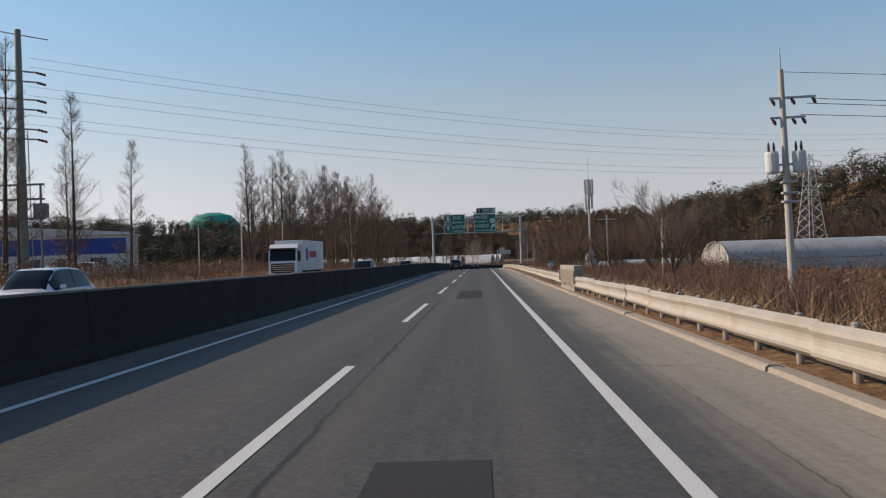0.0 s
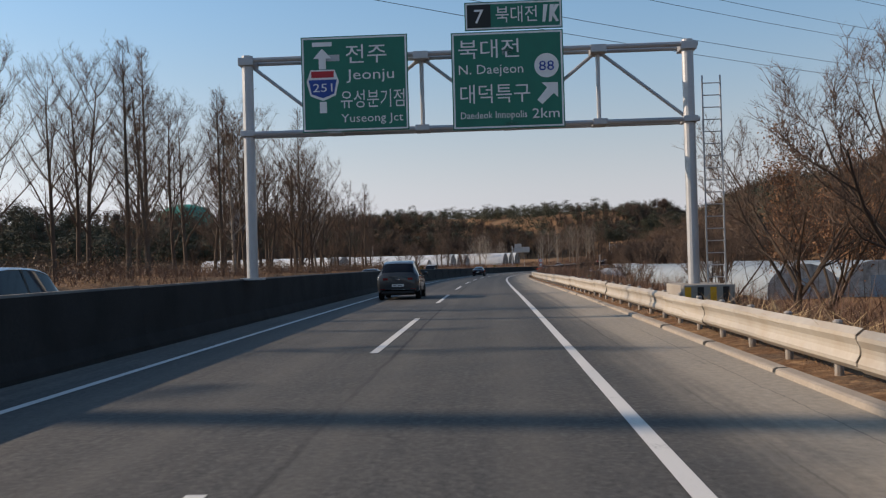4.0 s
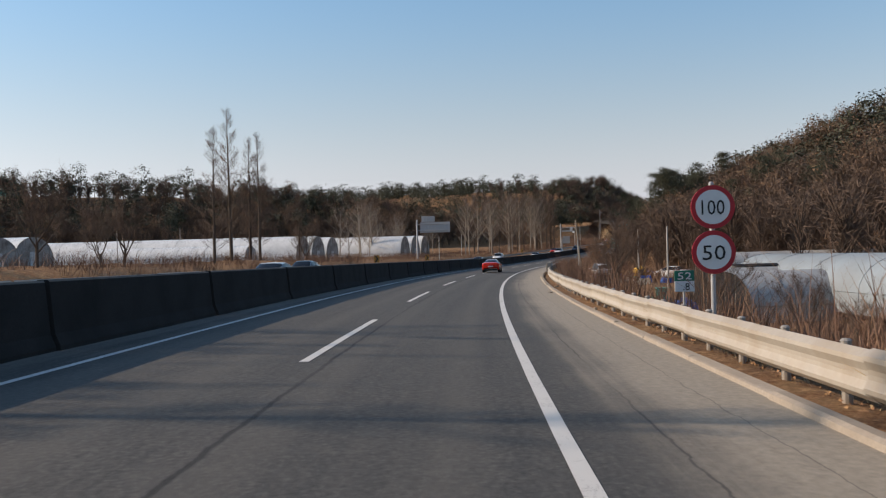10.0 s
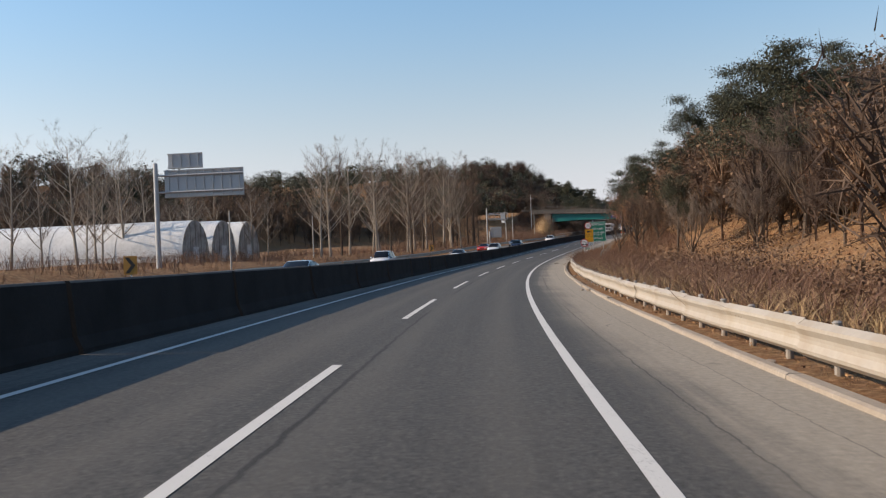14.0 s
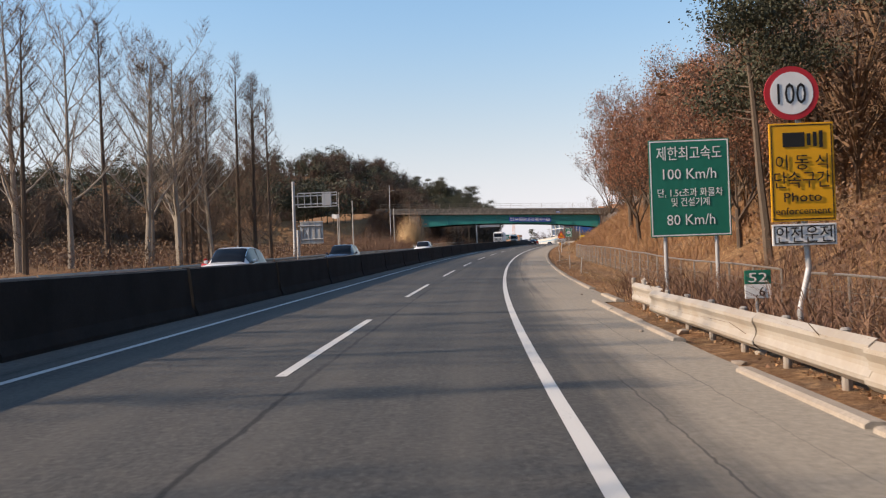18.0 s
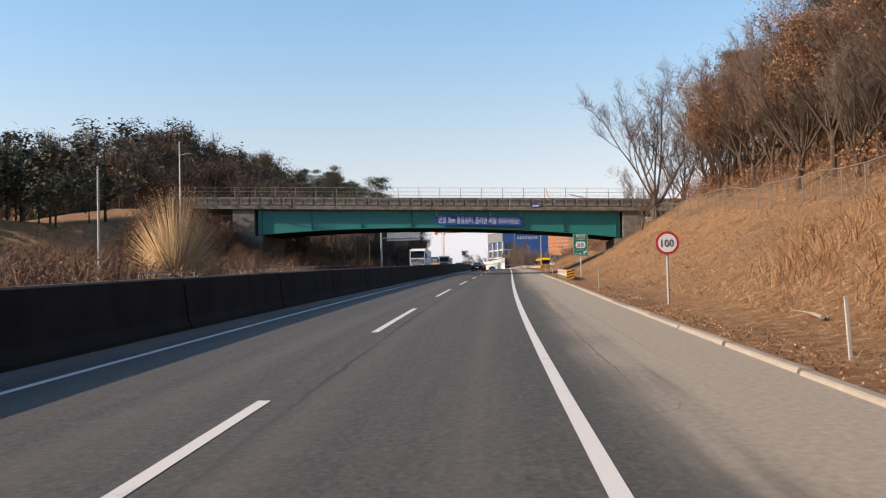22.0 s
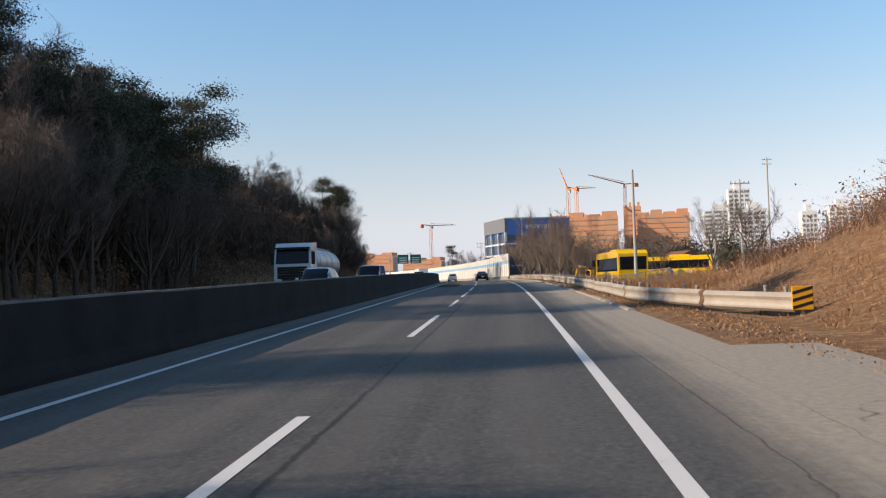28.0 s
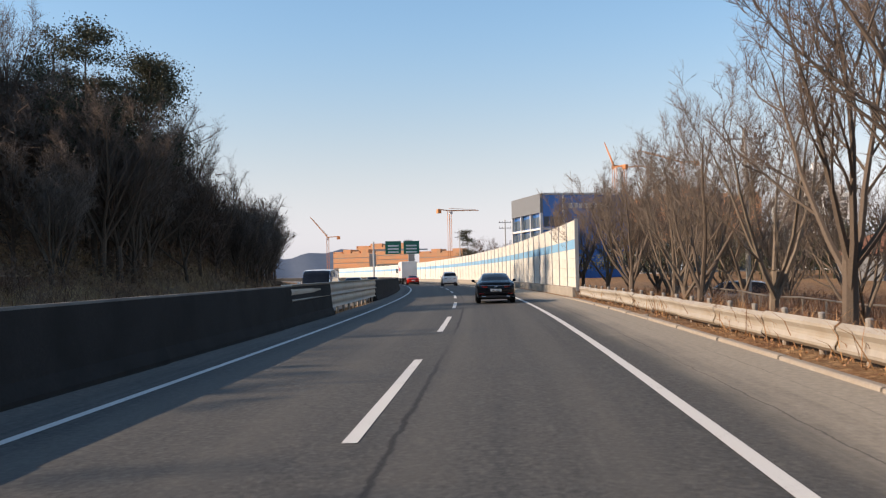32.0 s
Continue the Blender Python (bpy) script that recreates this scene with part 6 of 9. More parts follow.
def tunnel(m, width, height, length, label, film=None, end=None, doors=True, hoops=None):
    """A plastic tunnel house on hoops: film, end walls with a door, ribs and side rails."""
    t = thing("greenhouse", m, label, "greenhouse", "greenhouses")
    k = 14
    prof = [(-width / 2, -0.3)] + [(-width / 2 * math.cos(math.pi * i / k) ** 1 if True else 0, 0.9 + (height - 0.9) * math.sin(math.pi * i / k)) for i in range(k + 1)] + [(width / 2, -0.3)]
    n_ = len(prof)
    v = [(x, 0, z) for x, z in prof] + [(x, length, z) for x, z in prof]
    part("film", Geo().add(v, [(i, i + 1, n_ + i + 1, n_ + i) for i in range(n_ - 1)]).mesh("film", film or M_FILM, smooth=True), None, t)
    for y in (0.0, length):
        e = part("end_wall", Geo().add([(x, y, z) for x, z in prof], [tuple(range(n_))]), end or M_END, t)
        if doors:
            part("door", Geo().box(-0.7, y - 0.06, -0.2, 0.7, y + 0.06, 1.95), film or M_FILM, e)
        for x in np.linspace(-width * 0.4, width * 0.4, 5):
            z = 0.9 + (height - 0.9) * math.sqrt(max(0, 1 - (2 * x / width) ** 2))
            part("end_stud", Geo().tube([(x, y - 0.03, -0.2), (x, y - 0.03, z)], 0.025, 5), M_WIRE, e)
    hoop = Geo().tube([(x * 1.004, 0, z + 0.01) for x, z in prof], 0.022, 4, cap=False).mesh("hoop", hoops or M_WIRE)
    for y in np.arange(0.0, length + 0.1, 2.5 if length < 40 else 8.0):
        part("hoop", hoop, None, t, m=Matrix.Translation((0, float(y), 0)))
    for x in (-width / 2 - 0.02, width / 2 + 0.02):
        part("side_rail", Geo().tube([(x, 0, 1.0), (x, length, 1.0)], 0.03, 5), hoops or M_WIRE, t)
    return t


L_GH = "long translucent plastic greenhouse tunnel in the field"
for s_ in (452.0, 460.0, 468.0):
    tunnel(foot(s_, -42.0, turn=90), 7.4, 4.8, 75, L_GH)
for s_ in (499.0, 507.0, 515.0):
    tunnel(foot(s_, -36.0, turn=90), 7.4, 5.0, 80, L_GH)
tunnel(foot(440.0, -47.0, turn=90), 5.2, 3.0, 30, "low plastic greenhouse in front of the longer tunnels")
for s_ in (398.0, 405.5):
    tunnel(foot(s_, -64.0, turn=80), 7.4, 4.0, 48, L_GH)
for s_ in (418, 426):
    tunnel(foot(s_, -78.0, turn=90), 7.0, 3.6, 40, L_GH)
tunnel(foot(110.0, 25.0, turn=-82), 7.0, 2.9, 42, "pale plastic tunnel house behind the verge trees", M_FILM_DULL)
for s_ in (158.0, 166.0, 174.0):
    tunnel(foot(s_, 44.0, turn=-92), 7.2, 3.4, 55, L_GH, M_FILM_DULL)
for s_, n_, tu in ((348.0, 17.6, -72), (358.0, 18.4, -72), (370.0, 20.5, -70)):
    tunnel(foot(s_, n_, turn=tu), 6.2, 3.1, 17, "sagging grey plastic tunnel with black shade net", M_FILM_DULL, M_BLACKNET, False)
t = thing("shade_cover", foot(358.0, 18.4, turn=-72), "black shade net thrown over a plastic tunnel", "shade net")
part("net", Geo().add([(-3.16 * math.cos(math.pi * i / 10), y, 0.93 + 2.26 * math.sin(math.pi * i / 10)) for y in (1.5, 8.0) for i in range(7)], [(i, i + 1, 8 + i, 7 + i) for i in range(6)]), M_BLACKNET, t)
for s_ in (130.0, 136.0):
    tunnel(foot(s_, -62.0, turn=70), 6.5, 3.4, 22, "white plastic tunnel house behind the redwoods")

M_FILM_BLUE = surface("blue_white_film", (0.25, 0.30, 0.335), 0.7, 0.68, grain=1.2, blotch=0.22, amount=0.6, relief=0.5, stain=(0.19, 0.215, 0.23))
# long low tunnels along the road beyond the reeds
for n0, n1, h_, L_ in ((30.5, 25.5, 3.3, 152), (37.2, 32.1, 3.3, 150), (43.9, 38.9, 3.3, 146)):
    a_, b_ = Vector(foot(212.0, n0).translation), Vector(foot(212.0 + L_, n1).translation)
    tunnel(Matrix.Translation(a_) @ Matrix.Rotation(math.atan2(a_.x - b_.x, b_.y - a_.y), 4, "Z") @ Matrix.Rotation(math.atan2(b_.z - a_.z, L_), 4, "X"), 6.5, h_, L_, "long low blue-white plastic tunnel beyond the reeds", M_FILM_BLUE, hoops=M_FILM_BLUE)

# ---- buildings ----
M_BLUEGLASS = surface("blue_glass", (0.03, 0.14, 0.42), 0.8, 0.12, 0.2, grain=2, blotch=0.3, relief=0.0)
M_DARKPANEL = surface("dark_grey_cladding", (0.16, 0.165, 0.17), 0.8, 0.5, grain=3, blotch=0.4, relief=0.05)
M_CLAD = surface("pale_cladding", (0.55, 0.56, 0.56), 0.85, 0.6, grain=3, blotch=0.4, relief=0.05)
M_ORANGE = surface("orange_safety_net", (0.70, 0.33, 0.17), 0.75, 0.8, grain=3, blotch=0.15, amount=0.6, relief=0.1, stain=(0.50, 0.30, 0.18))
M_GREYWALL = surface("bare_concrete_floors", (0.46, 0.42, 0.38), 0.75, 0.85, grain=2, blotch=0.2, relief=0.1)
M_APT = surface("apartment_render", (0.66, 0.66, 0.64), 0.9, 0.8, grain=1.5, blotch=0.15, relief=0.05)
M_PANE = glass_dark("window_glass", (0.05, 0.07, 0.09))
M_CRANE = plain("crane_paint", (0.58, 0.23, 0.08), 0.6)


def world_of(s, n, turn=0.0):
    return foot(s, n, 0, turn)


b = thing("office_building", world_of(1150, 51.8, 0), "blue glass office building with a grey cornice and white frame", "building")
part("body", Geo().box(0, 0, -3, 27, 28, 24.6, r=0.05), M_BLUEGLASS, b)
part("cornice", Geo().box(-0.9, -0.3, 19.4, -0.02, 28.3, 25.0, r=0.05), M_DARKPANEL, b)
part("roof", Geo().box(0.05, -0.25, 24.65, 27.2, 28.2, 25.2, r=0.05), M_CLAD, b)
for y in (-0.4, 9.0, 18.4, 27.8):
    part("frame", Geo().box(-0.9, y, -3, -0.1, y + 0.6, 19.35), M_CLAD, b)
for z in (1.2, 5.6, 10.0, 14.4):
    part("frame", Geo().box(-0.8, 0.25, z, -0.1, 27.7, z + 0.6), M_CLAD, b)
    part("frame", Geo().box(0.0, -0.5, z, 6.0, -0.05, z + 0.6), M_CLAD, b)
part("frame", Geo().box(6.0, -0.5, -3, 6.5, -0.05, 24.6), M_CLAD, b)
for z in (-2.0, 2.2, 6.5, 10.9, 15.3):
    for k in range(12):
        part("window", Geo().box(-0.06, 0.4 + k * 2.3, z, -0.012, 2.4 + k * 2.3, z + 3.0), M_PANE, b)
    for k in range(3):
        part("window", Geo().box(0.3 + k * 1.9, -0.04, z, 2.0 + k * 1.9, -0.012, z + 3.0), M_PANE, b)
for k in range(8):
    part("unreadable_bar", Geo().box(8.0 + k * 1.6, -0.06, 20.6, 9.2 + k * 1.6, -0.01, 22.2), M_SIGNWHITE, b)


def unfinished_block(s, n, w, h, d=18, turn=0.0, floors=None):
    t = thing("building_under_construction", world_of(s, n, turn), "concrete apartment block under construction wrapped in orange netting", "building", "blocks under construction")
    fl = max(3, int(h / 3.2))
    part("core", Geo().box(0.5, 0.5, -8, w - 0.5, d - 0.5, h - 0.5), M_GREYWALL, t)
    for k in range(fl):
        z = k * h / fl
        part("slab", Geo().box(0, 0, z, w, d, z + 0.5), M_GREYWALL, t)
        if k > fl * 0.35:
            part("net", Geo().box(-0.3, -0.3, z + 0.55, w + 0.3, -0.05, z + h / fl - 0.05), M_ORANGE, t)
        else:
            for i in range(int(w / 4)):
                part("opening", Geo().box(0.9 + i * 4, 0.42, z + 0.8, 3.6 + i * 4, 0.49, z + 2.9), M_PANE, t)
    part("net", Geo().box(-0.35, -0.1, h * 0.36, -0.1, d, h + 1.2), M_ORANGE, t)
    for i in range(4):
        part("formwork", Geo().box(w * i / 4 + 0.6, 0.2, h, w * (i + 1) / 4 - 0.6, d - 0.4, h + 1.2 + (i % 2) * 1.6), M_ORANGE, t)
    return t


for s_, n_, w_, h_, tu in ((1340, 172, 42, 39, -34), (1330, 231, 33, 40, -34), (1338, 226, 11, 46, -34), (1590, 92, 28, 19, -36), (1640, 124, 44, 25, -36), (1560, 150, 33, 18, -36)):
    unfinished_block(s_, n_, w_, h_, turn=tu)


def tower_crane(s, n, h, jib, turn, luff=8.0):
    t = thing("tower_crane", world_of(s, n, turn), "orange lattice tower crane over the building site", "crane", "tower cranes")
    g = Geo()
    for x in (-0.8, 0.8):
        for y in (-0.8, 0.8):
            g.tube([(x, y, -6), (x, y, h)], 0.14, 4)
    z = 0.0
    while z < h - 2:
        g.tube([(-0.8, -0.8, z), (0.8, -0.8, z + 2)], 0.08, 3)
        g.tube([(0.8, -0.8, z + 2), (-0.8, -0.8, z + 4)], 0.08, 3)
        z += 4
    part("mast", g, M_CRANE, t)
    a = radians(luff)
    part("jib", Geo().tube([(0, 0, h), (jib * math.cos(a), 0, h + jib * math.sin(a))], [0.5, 0.25], 4).tube([(0, 0, h + 1.4), (jib * 0.9 * math.cos(a), 0, h + 0.4 + jib * 0.9 * math.sin(a))], 0.15, 4), M_CRANE, t)
    part("counter_jib", Geo().tube([(0, 0, h), (-9, 0, h + 0.5)], 0.4, 4).box(-9.5, -0.8, h - 1.8, -7, 0.8, h + 0.4), M_CRANE, t)
    part("cab", Geo().box(-0.9, -1.9, h - 2.2, 0.9, -0.7, h - 0.2, r=0.1), M_CLAD, t)
    return t


for s_, n_, h_, j_, tu, lu in ((1330, 222, 60, 26, 170, 14), (1328, 178, 56, 16, 100, 62), (1420, 120, 40, 24, 20, 2), (1590, 44, 30, 18, 200, 40), (1600, 90, 32, 20, 160, 50), (1338, 190, 58, 20, 20, 4)):
    tower_crane(s_, n_, h_, j_, tu, lu)


M_PANE_FAR = surface("pale_window_bands", (0.24, 0.26, 0.28), 0.8, 0.25, grain=2, blotch=0.3, relief=0.0, stain=(0.16, 0.18, 0.20))


def apartment(s, n, w, h, turn):
    t = thing("apartment_tower", world_of(s, n, turn), "white apartment tower with rows of windows, far off", "building", "apartment towers")
    part("wall", Geo().box(0, 0, -10, w, 14, h, r=0.1), M_APT, t)
    part("roof", Geo().box(w * 0.3, 3, h + 0.05, w * 0.7, 10, h + 4.5, r=0.1), M_APT, t)
    for k in range(int(h / 3)):
        for i in range(4):
            x = w * (i + 0.14) / 4
            part("window", Geo().box(x, -0.08, 1 + k * 3, x + w * 0.17, -0.02, 2.6 + k * 3), M_PANE_FAR, t)
    return t


for s_, n_, w_, h_ in ((1365, 312, 27, 45), (1300, 290, 16, 41), (1330, 306, 14, 58), (1277, 317, 9, 38), (1268, 329, 15, 40), (1330, 420, 24, 50), (1300, 470, 22, 44)):
    apartment(s_, n_, w_, h_, -34)
b = thing("warehouse", world_of(165, -78, 12), "long blue and white factory shed behind the trees", "building")
part("wall", Geo().box(-22, 0, -1, 22, 14, 6.5, r=0.05), M_CLAD, b)
part("band", Geo().box(-22.05, -0.06, 3.4, 22.05, -0.01, 6.0), M_SIGNBLUE, b)
part("roof", Geo().prism([(-22.4, 6.5), (22.4, 6.5), (22.4, 6.9), (0, 8.4), (-22.4, 6.9)], -0.4, 14.4), M_CLAD, b)
for k in range(8):
    part("window", Geo().box(-20 + k * 5.2, -0.08, 1.2, -17.4 + k * 5.2, -0.02, 2.8), M_PANE, b)
M_NET = surface("green_net", (0.02, 0.30, 0.24), 0.8, 0.7, grain=0.6, blotch=0.2, amount=0.8, relief=0.0, stain=(0.02, 0.20, 0.17))
b = thing("range_net", Matrix.Translation((-242, 882, -3)), "green practice-range net on tall poles beyond the trees", "net")
g = Geo()
k = 16
g.add([(math.cos(a_) * r_, math.sin(a_) * r_ * 0.6, z_) for r_, z_ in ((28, -4), (27.5, 30), (25, 42), (17, 50), (6, 53)) for a_ in [2 * math.pi * i / k for i in range(k)]],
      [(j * k + i, j * k + (i + 1) % k, (j + 1) * k + (i + 1) % k, (j + 1) * k + i) for j in range(4) for i in range(k)] + [tuple(4 * k + i for i in range(k))])
part("net", g, M_NET, b)
for i in range(k):
    a_ = 2 * math.pi * i / k
    part("stay", Geo().tube([(math.cos(a_) * 28.3, math.sin(a_) * 17.0, -4), (math.cos(a_) * 27.8, math.sin(a_) * 16.7, 33)], 0.25, 6), M_STEEL, b)
b = thing("farm_shed", world_of(430, 40, -20), "low pale farm shed below the hillside", "building")
part("wall", Geo().box(-6, 0, -0.5, 6, 5, 2.6, r=0.03), M_CLAD, b)
part("roof", Geo().prism([(-6.4, 2.6), (6.4, 2.6), (6.4, 2.75), (0, 3.6), (-6.4, 2.75)], -0.3, 5.3), M_FILM_DULL, b)
part("door", Geo().box(-1, -0.06, -0.3, 0.6, -0.01, 2.0), M_DARKPANEL, b)
M_ROOF = surface("rust_roof", (0.21, 0.10, 0.065), 0.7, 0.8, grain=8, blotch=0.6, relief=0.2)
b = thing("house", world_of(985, 52, 10), "small brown-roofed house behind the trees", "building")
part("wall", Geo().box(-5, 0, -0.5, 5, 8, 3.0, r=0.03), M_DARKPANEL, b)
part("roof", Geo().prism([(-5.6, 3.0), (5.6, 3.0), (0, 5.4)], -0.5, 8.5), M_ROOF, b)
part("window", Geo().box(-3, -0.05, 1.0, -1, -0.01, 2.2), M_PANE, b)
part("door", Geo().box(1, -0.05, 0, 2, -0.01, 2.1), M_CLAD, b)

# ---- poles, wires and masts ----
M_WOODPOLE = surface("weathered_wood_pole", (0.34, 0.285, 0.225), 0.6, 0.9, grain=12, blotch=0.9, relief=0.3)
M_CABLE = plain("cable_black", (0.02, 0.02, 0.022), 0.6)
M_CERAMIC = plain("insulator_brown", (0.10, 0.05, 0.035), 0.3)


def cable(a, b, sag, r, parent, name="wire", k=10):
    a, b = Vector(a), Vector(b)
    pts = [a.lerp(b, i / k) - Vector((0, 0, sag * 4 * (i / k) * (1 - i / k))) for i in range(k + 1)]
    return part(name, Geo().tube(pts, r, 4, cap=False), M_CABLE, parent)


def utility_pole(m, h, label, arms=1, mat=None, tilt=0.0, r=0.16):
    t = thing("utility_pole", m @ Matrix.Rotation(radians(tilt), 4, "Y"), label, "utility pole", "utility poles")
    part("pole", Geo().tube([(0, 0, -1.0), (0, 0, h)], [r, r * 0.62], 14), mat or M_POLE, t)
    for k in range(arms):
        z = h - 0.5 - k * 1.0
        a = part("crossarm", Geo().box(-1.1, -0.05, z - 0.05, 1.1, 0.05, z + 0.05), M_STEEL, t)
        for x in (-1.0, -0.5, 0.5, 1.0):
            part("insulator", Geo().tube([(x, 0, z + 0.05), (x, 0, z + 0.14), (x, 0, z + 0.2), (x, 0, z + 0.26)], [0.03, 0.06, 0.035, 0.055], 8), M_CERAMIC, a)
    return t


tp = utility_pole(foot(59.5, 16.2), 10.6, "concrete utility pole with two pole transformers", 0, tilt=-1.2, r=0.2)
for z, L in ((9.3, 1.5), (8.4, 1.0)):
    a = part("crossarm", Geo().box(-0.6, -0.06, z - 0.05, L, 0.06, z + 0.05), M_STEEL, tp)
    for x in (-0.5, 0.4, L - 0.15):
        part("insulator", Geo().tube([(x, 0, z - 0.05), (x + 0.1, 0, z - 0.2), (x + 0.16, 0, z - 0.34)], [0.05, 0.09, 0.04], 8), M_CERAMIC, a)
part("lightning_rod", Geo().tube([(0, 0, 10.6), (0.0, 0, 11.6)], 0.03, 6), M_STEEL, tp)
for x in (-0.62, 0.62):
    c = part("transformer", Geo().tube([(x, 0, 5.85), (x, 0, 5.95), (x, 0, 6.75), (x, 0, 6.85)], [0.24, 0.31, 0.31, 0.27], 16), M_CLAD, tp)
    for dx in (-0.12, 0.12):
        part("bushing", Geo().tube([(x + dx, 0, 6.85), (x + dx, 0, 7.05), (x + dx, 0, 7.3)], [0.05, 0.07, 0.03], 8), M_CERAMIC, c)
    part("bracket", Geo().box(min(x, 0), -0.06, 6.2, max(x, 0), 0.06, 6.3), M_STEEL, c)
for z in (5.4, 4.9, 4.5):
    part("clamp", Geo().box(-0.25, -0.2, z, 0.45, 0.2, z + 0.1, r=0.02), M_STEEL, tp)
for k, z in enumerate((9.2, 9.0, 8.5)):
    cable((1.4 - k * 0.3, 0, z), (40, 14, z + 2.5), 1.0, 0.018, tp)
for z in (10.5, 5.2, 4.8):
    cable((0, 0, z), (62, 10, z + 1), 1.2, 0.014, tp)

sp = thing("steel_transmission_pole", Matrix.Translation((-60.6, 143.9, -1.5)) @ Matrix.Rotation(radians(38), 4, "Z") @ Matrix.Scale(2.5, 4), "tall tapered grey transmission pole with insulator arms", "transmission pole")
part("pole", Geo().tube([(0, 0, -1), (0, 0, 14.6)], [0.32, 0.17], 16), surface("greenish_steel", (0.16, 0.19, 0.17), 0.8, 0.6, 0.4, grain=5, relief=0.05), sp)
part("ground_wire_arm", Geo().tube([(-1.0, 0, 14.4), (1.6, 0, 14.2)], 0.03, 6), M_STEEL, sp)
for k, z in enumerate((12.3, 10.75, 9.1)):
    for dz in (0.0, -0.55):
        a = part("arm", Geo().tube([(-1.0, 0, z + dz), (0.9, 0, z + dz)], 0.05, 6), M_STEEL, sp)
        part("insulator", Geo().tube([(0.9 + i * 0.09, 0, z + dz - 0.02 * i) for i in range(7)], [0.03, 0.09, 0.05, 0.09, 0.05, 0.09, 0.03], 8), M_CERAMIC, a)
part("guard_ladder", Geo().tube([(0.5, 0, 0), (0.38, 0, 9)], 0.03, 5), M_STEEL, sp)
line = thing("power_lines", Matrix(), "thin power lines crossing high over the road", "power line")
for z in (0.0, 1.25, 4.0, 5.25, 8.0, 9.25):
    part("wire", Geo().tube([(-22 + 79.2 * u, 173.6 + 61 * u, 19.5 - 3.74 * u + 3.12 * u * u + z) for u in np.linspace(-0.475, 3.2, 34)], 0.022, 4, cap=False), M_CABLE, line)


def pylon(m, h):
    t = thing("lattice_pylon", m, "grey lattice steel transmission tower behind the field", "pylon")
    g = Geo()

    def w(z):
        return 2.6 * (1 - z / h) ** 1.15 + 0.55
    zs = np.linspace(-1, h, 13)
    for x in (-1, 1):
        for y in (-1, 1):
            g.tube([(x * w(max(z, 0)), y * w(max(z, 0)), z) for z in zs], 0.09, 4)
    for a, b_ in zip(zs[:-1], zs[1:]):
        wa, wb = w(max(a, 0)), w(max(b_, 0))
        for q in (-1, 1):
            g.tube([(-wa, q * wa, a), (wb, q * wb, b_)], 0.05, 3).tube([(wa, q * wa, a), (-wb, q * wb, b_)], 0.05, 3)
            g.tube([(q * wa, -wa, a), (q * wb, wb, b_)], 0.05, 3).tube([(q * wa, wa, a), (q * wb, -wb, b_)], 0.05, 3)
    part("tower", g, M_STEEL, t)
    for z in (h * 0.66, h * 0.8, h * 0.93):
        a = part("arm", Geo().tube([(-3.4, 0, z), (0, 0, z + 0.8), (3.4, 0, z)], 0.08, 4).tube([(-3.4, 0, z), (3.4, 0, z)], 0.07, 4), M_STEEL, t)
        for x in (-3.3, 3.3):
            part("insulator", Geo().tube([(x, 0, z), (x, 0, z - 0.5), (x, 0, z - 1.3)], [0.05, 0.14, 0.05], 6), M_CERAMIC, a)
    return t


pylon(foot(244.0, 79.0, turn=20), 27.0)
cm = thing("cell_mast", foot(121.5, 14.2), "slender mast carrying stacked mobile antennas and a whip", "antenna mast")
part("mast", Geo().tube([(0, 0, -1), (0, 0, 10.8)], [0.16, 0.09], 12), M_POLE, cm)
part("whip", Geo().tube([(0, 0, 10.8), (0, 0, 13.2)], 0.025, 6), M_STEEL, cm)
for z, n_, r_ in ((9.0, 4, 0.42), (7.5, 3, 0.38)):
    for k in range(n_):
        a_ = 2 * math.pi * k / n_ + z
        c = part("antenna", Geo().box(-0.16, -0.09, z, 0.16, 0.09, z + 1.75, m=Matrix.Translation((math.cos(a_) * r_, math.sin(a_) * r_, 0)) @ Matrix.Rotation(a_ + 1.57, 4, "Z"), r=0.04), M_STEEL if k % 2 else M_ALU, cm)
        part("bracket", Geo().tube([(0, 0, z + 0.9), (math.cos(a_) * r_, math.sin(a_) * r_, z + 0.9)], 0.03, 5), M_STEEL, c)
for k in range(5):
    a_ = k * 1.3
    part("equipment_box", Geo().box(-0.22, -0.15, 1.2, 0.22, 0.15, 1.9, m=Matrix.Translation((math.cos(a_) * 0.4, math.sin(a_) * 0.4, 0.25 * k)), r=0.02), M_CLAD, cm)
utility_pole(foot(124.5, 16.5), 7.0, "plain concrete utility pole among bare branches", 1, r=0.13)
utility_pole(foot(97, 17.5), 7.4, "plain concrete utility pole among bare branches", 0, r=0.12)
utility_pole(foot(394.6, 10.0), 6.6, "leaning weathered wooden pole beside the parapet", 0, M_WOODPOLE, -5.5, 0.11)
utility_pole(foot(393.2, 9.7), 4.2, "thin grey pole beside the parapet", 0, tilt=-2.5, r=0.06)
for s_, n_, h_ in ((372.6, 17.2, 5.6), (392.9, 16.2, 5.8), (431, 40, 6.5), (300, 86, 7), (330, 88, 7), (362, 84, 7.5), (280, 88, 7), (430, 24, 6)):
    utility_pole(foot(s_, n_), h_, "thin utility pole beyond the verge", 1 if n_ > 30 else 0, r=0.1)
utility_pole(foot(851.0, 11.7), 8.9, "tall slender pole beside the guardrail", 0, r=0.13)
utility_pole(foot(985, 70), 26, "tall power pole with crossarms above the car park", 2, r=0.25)
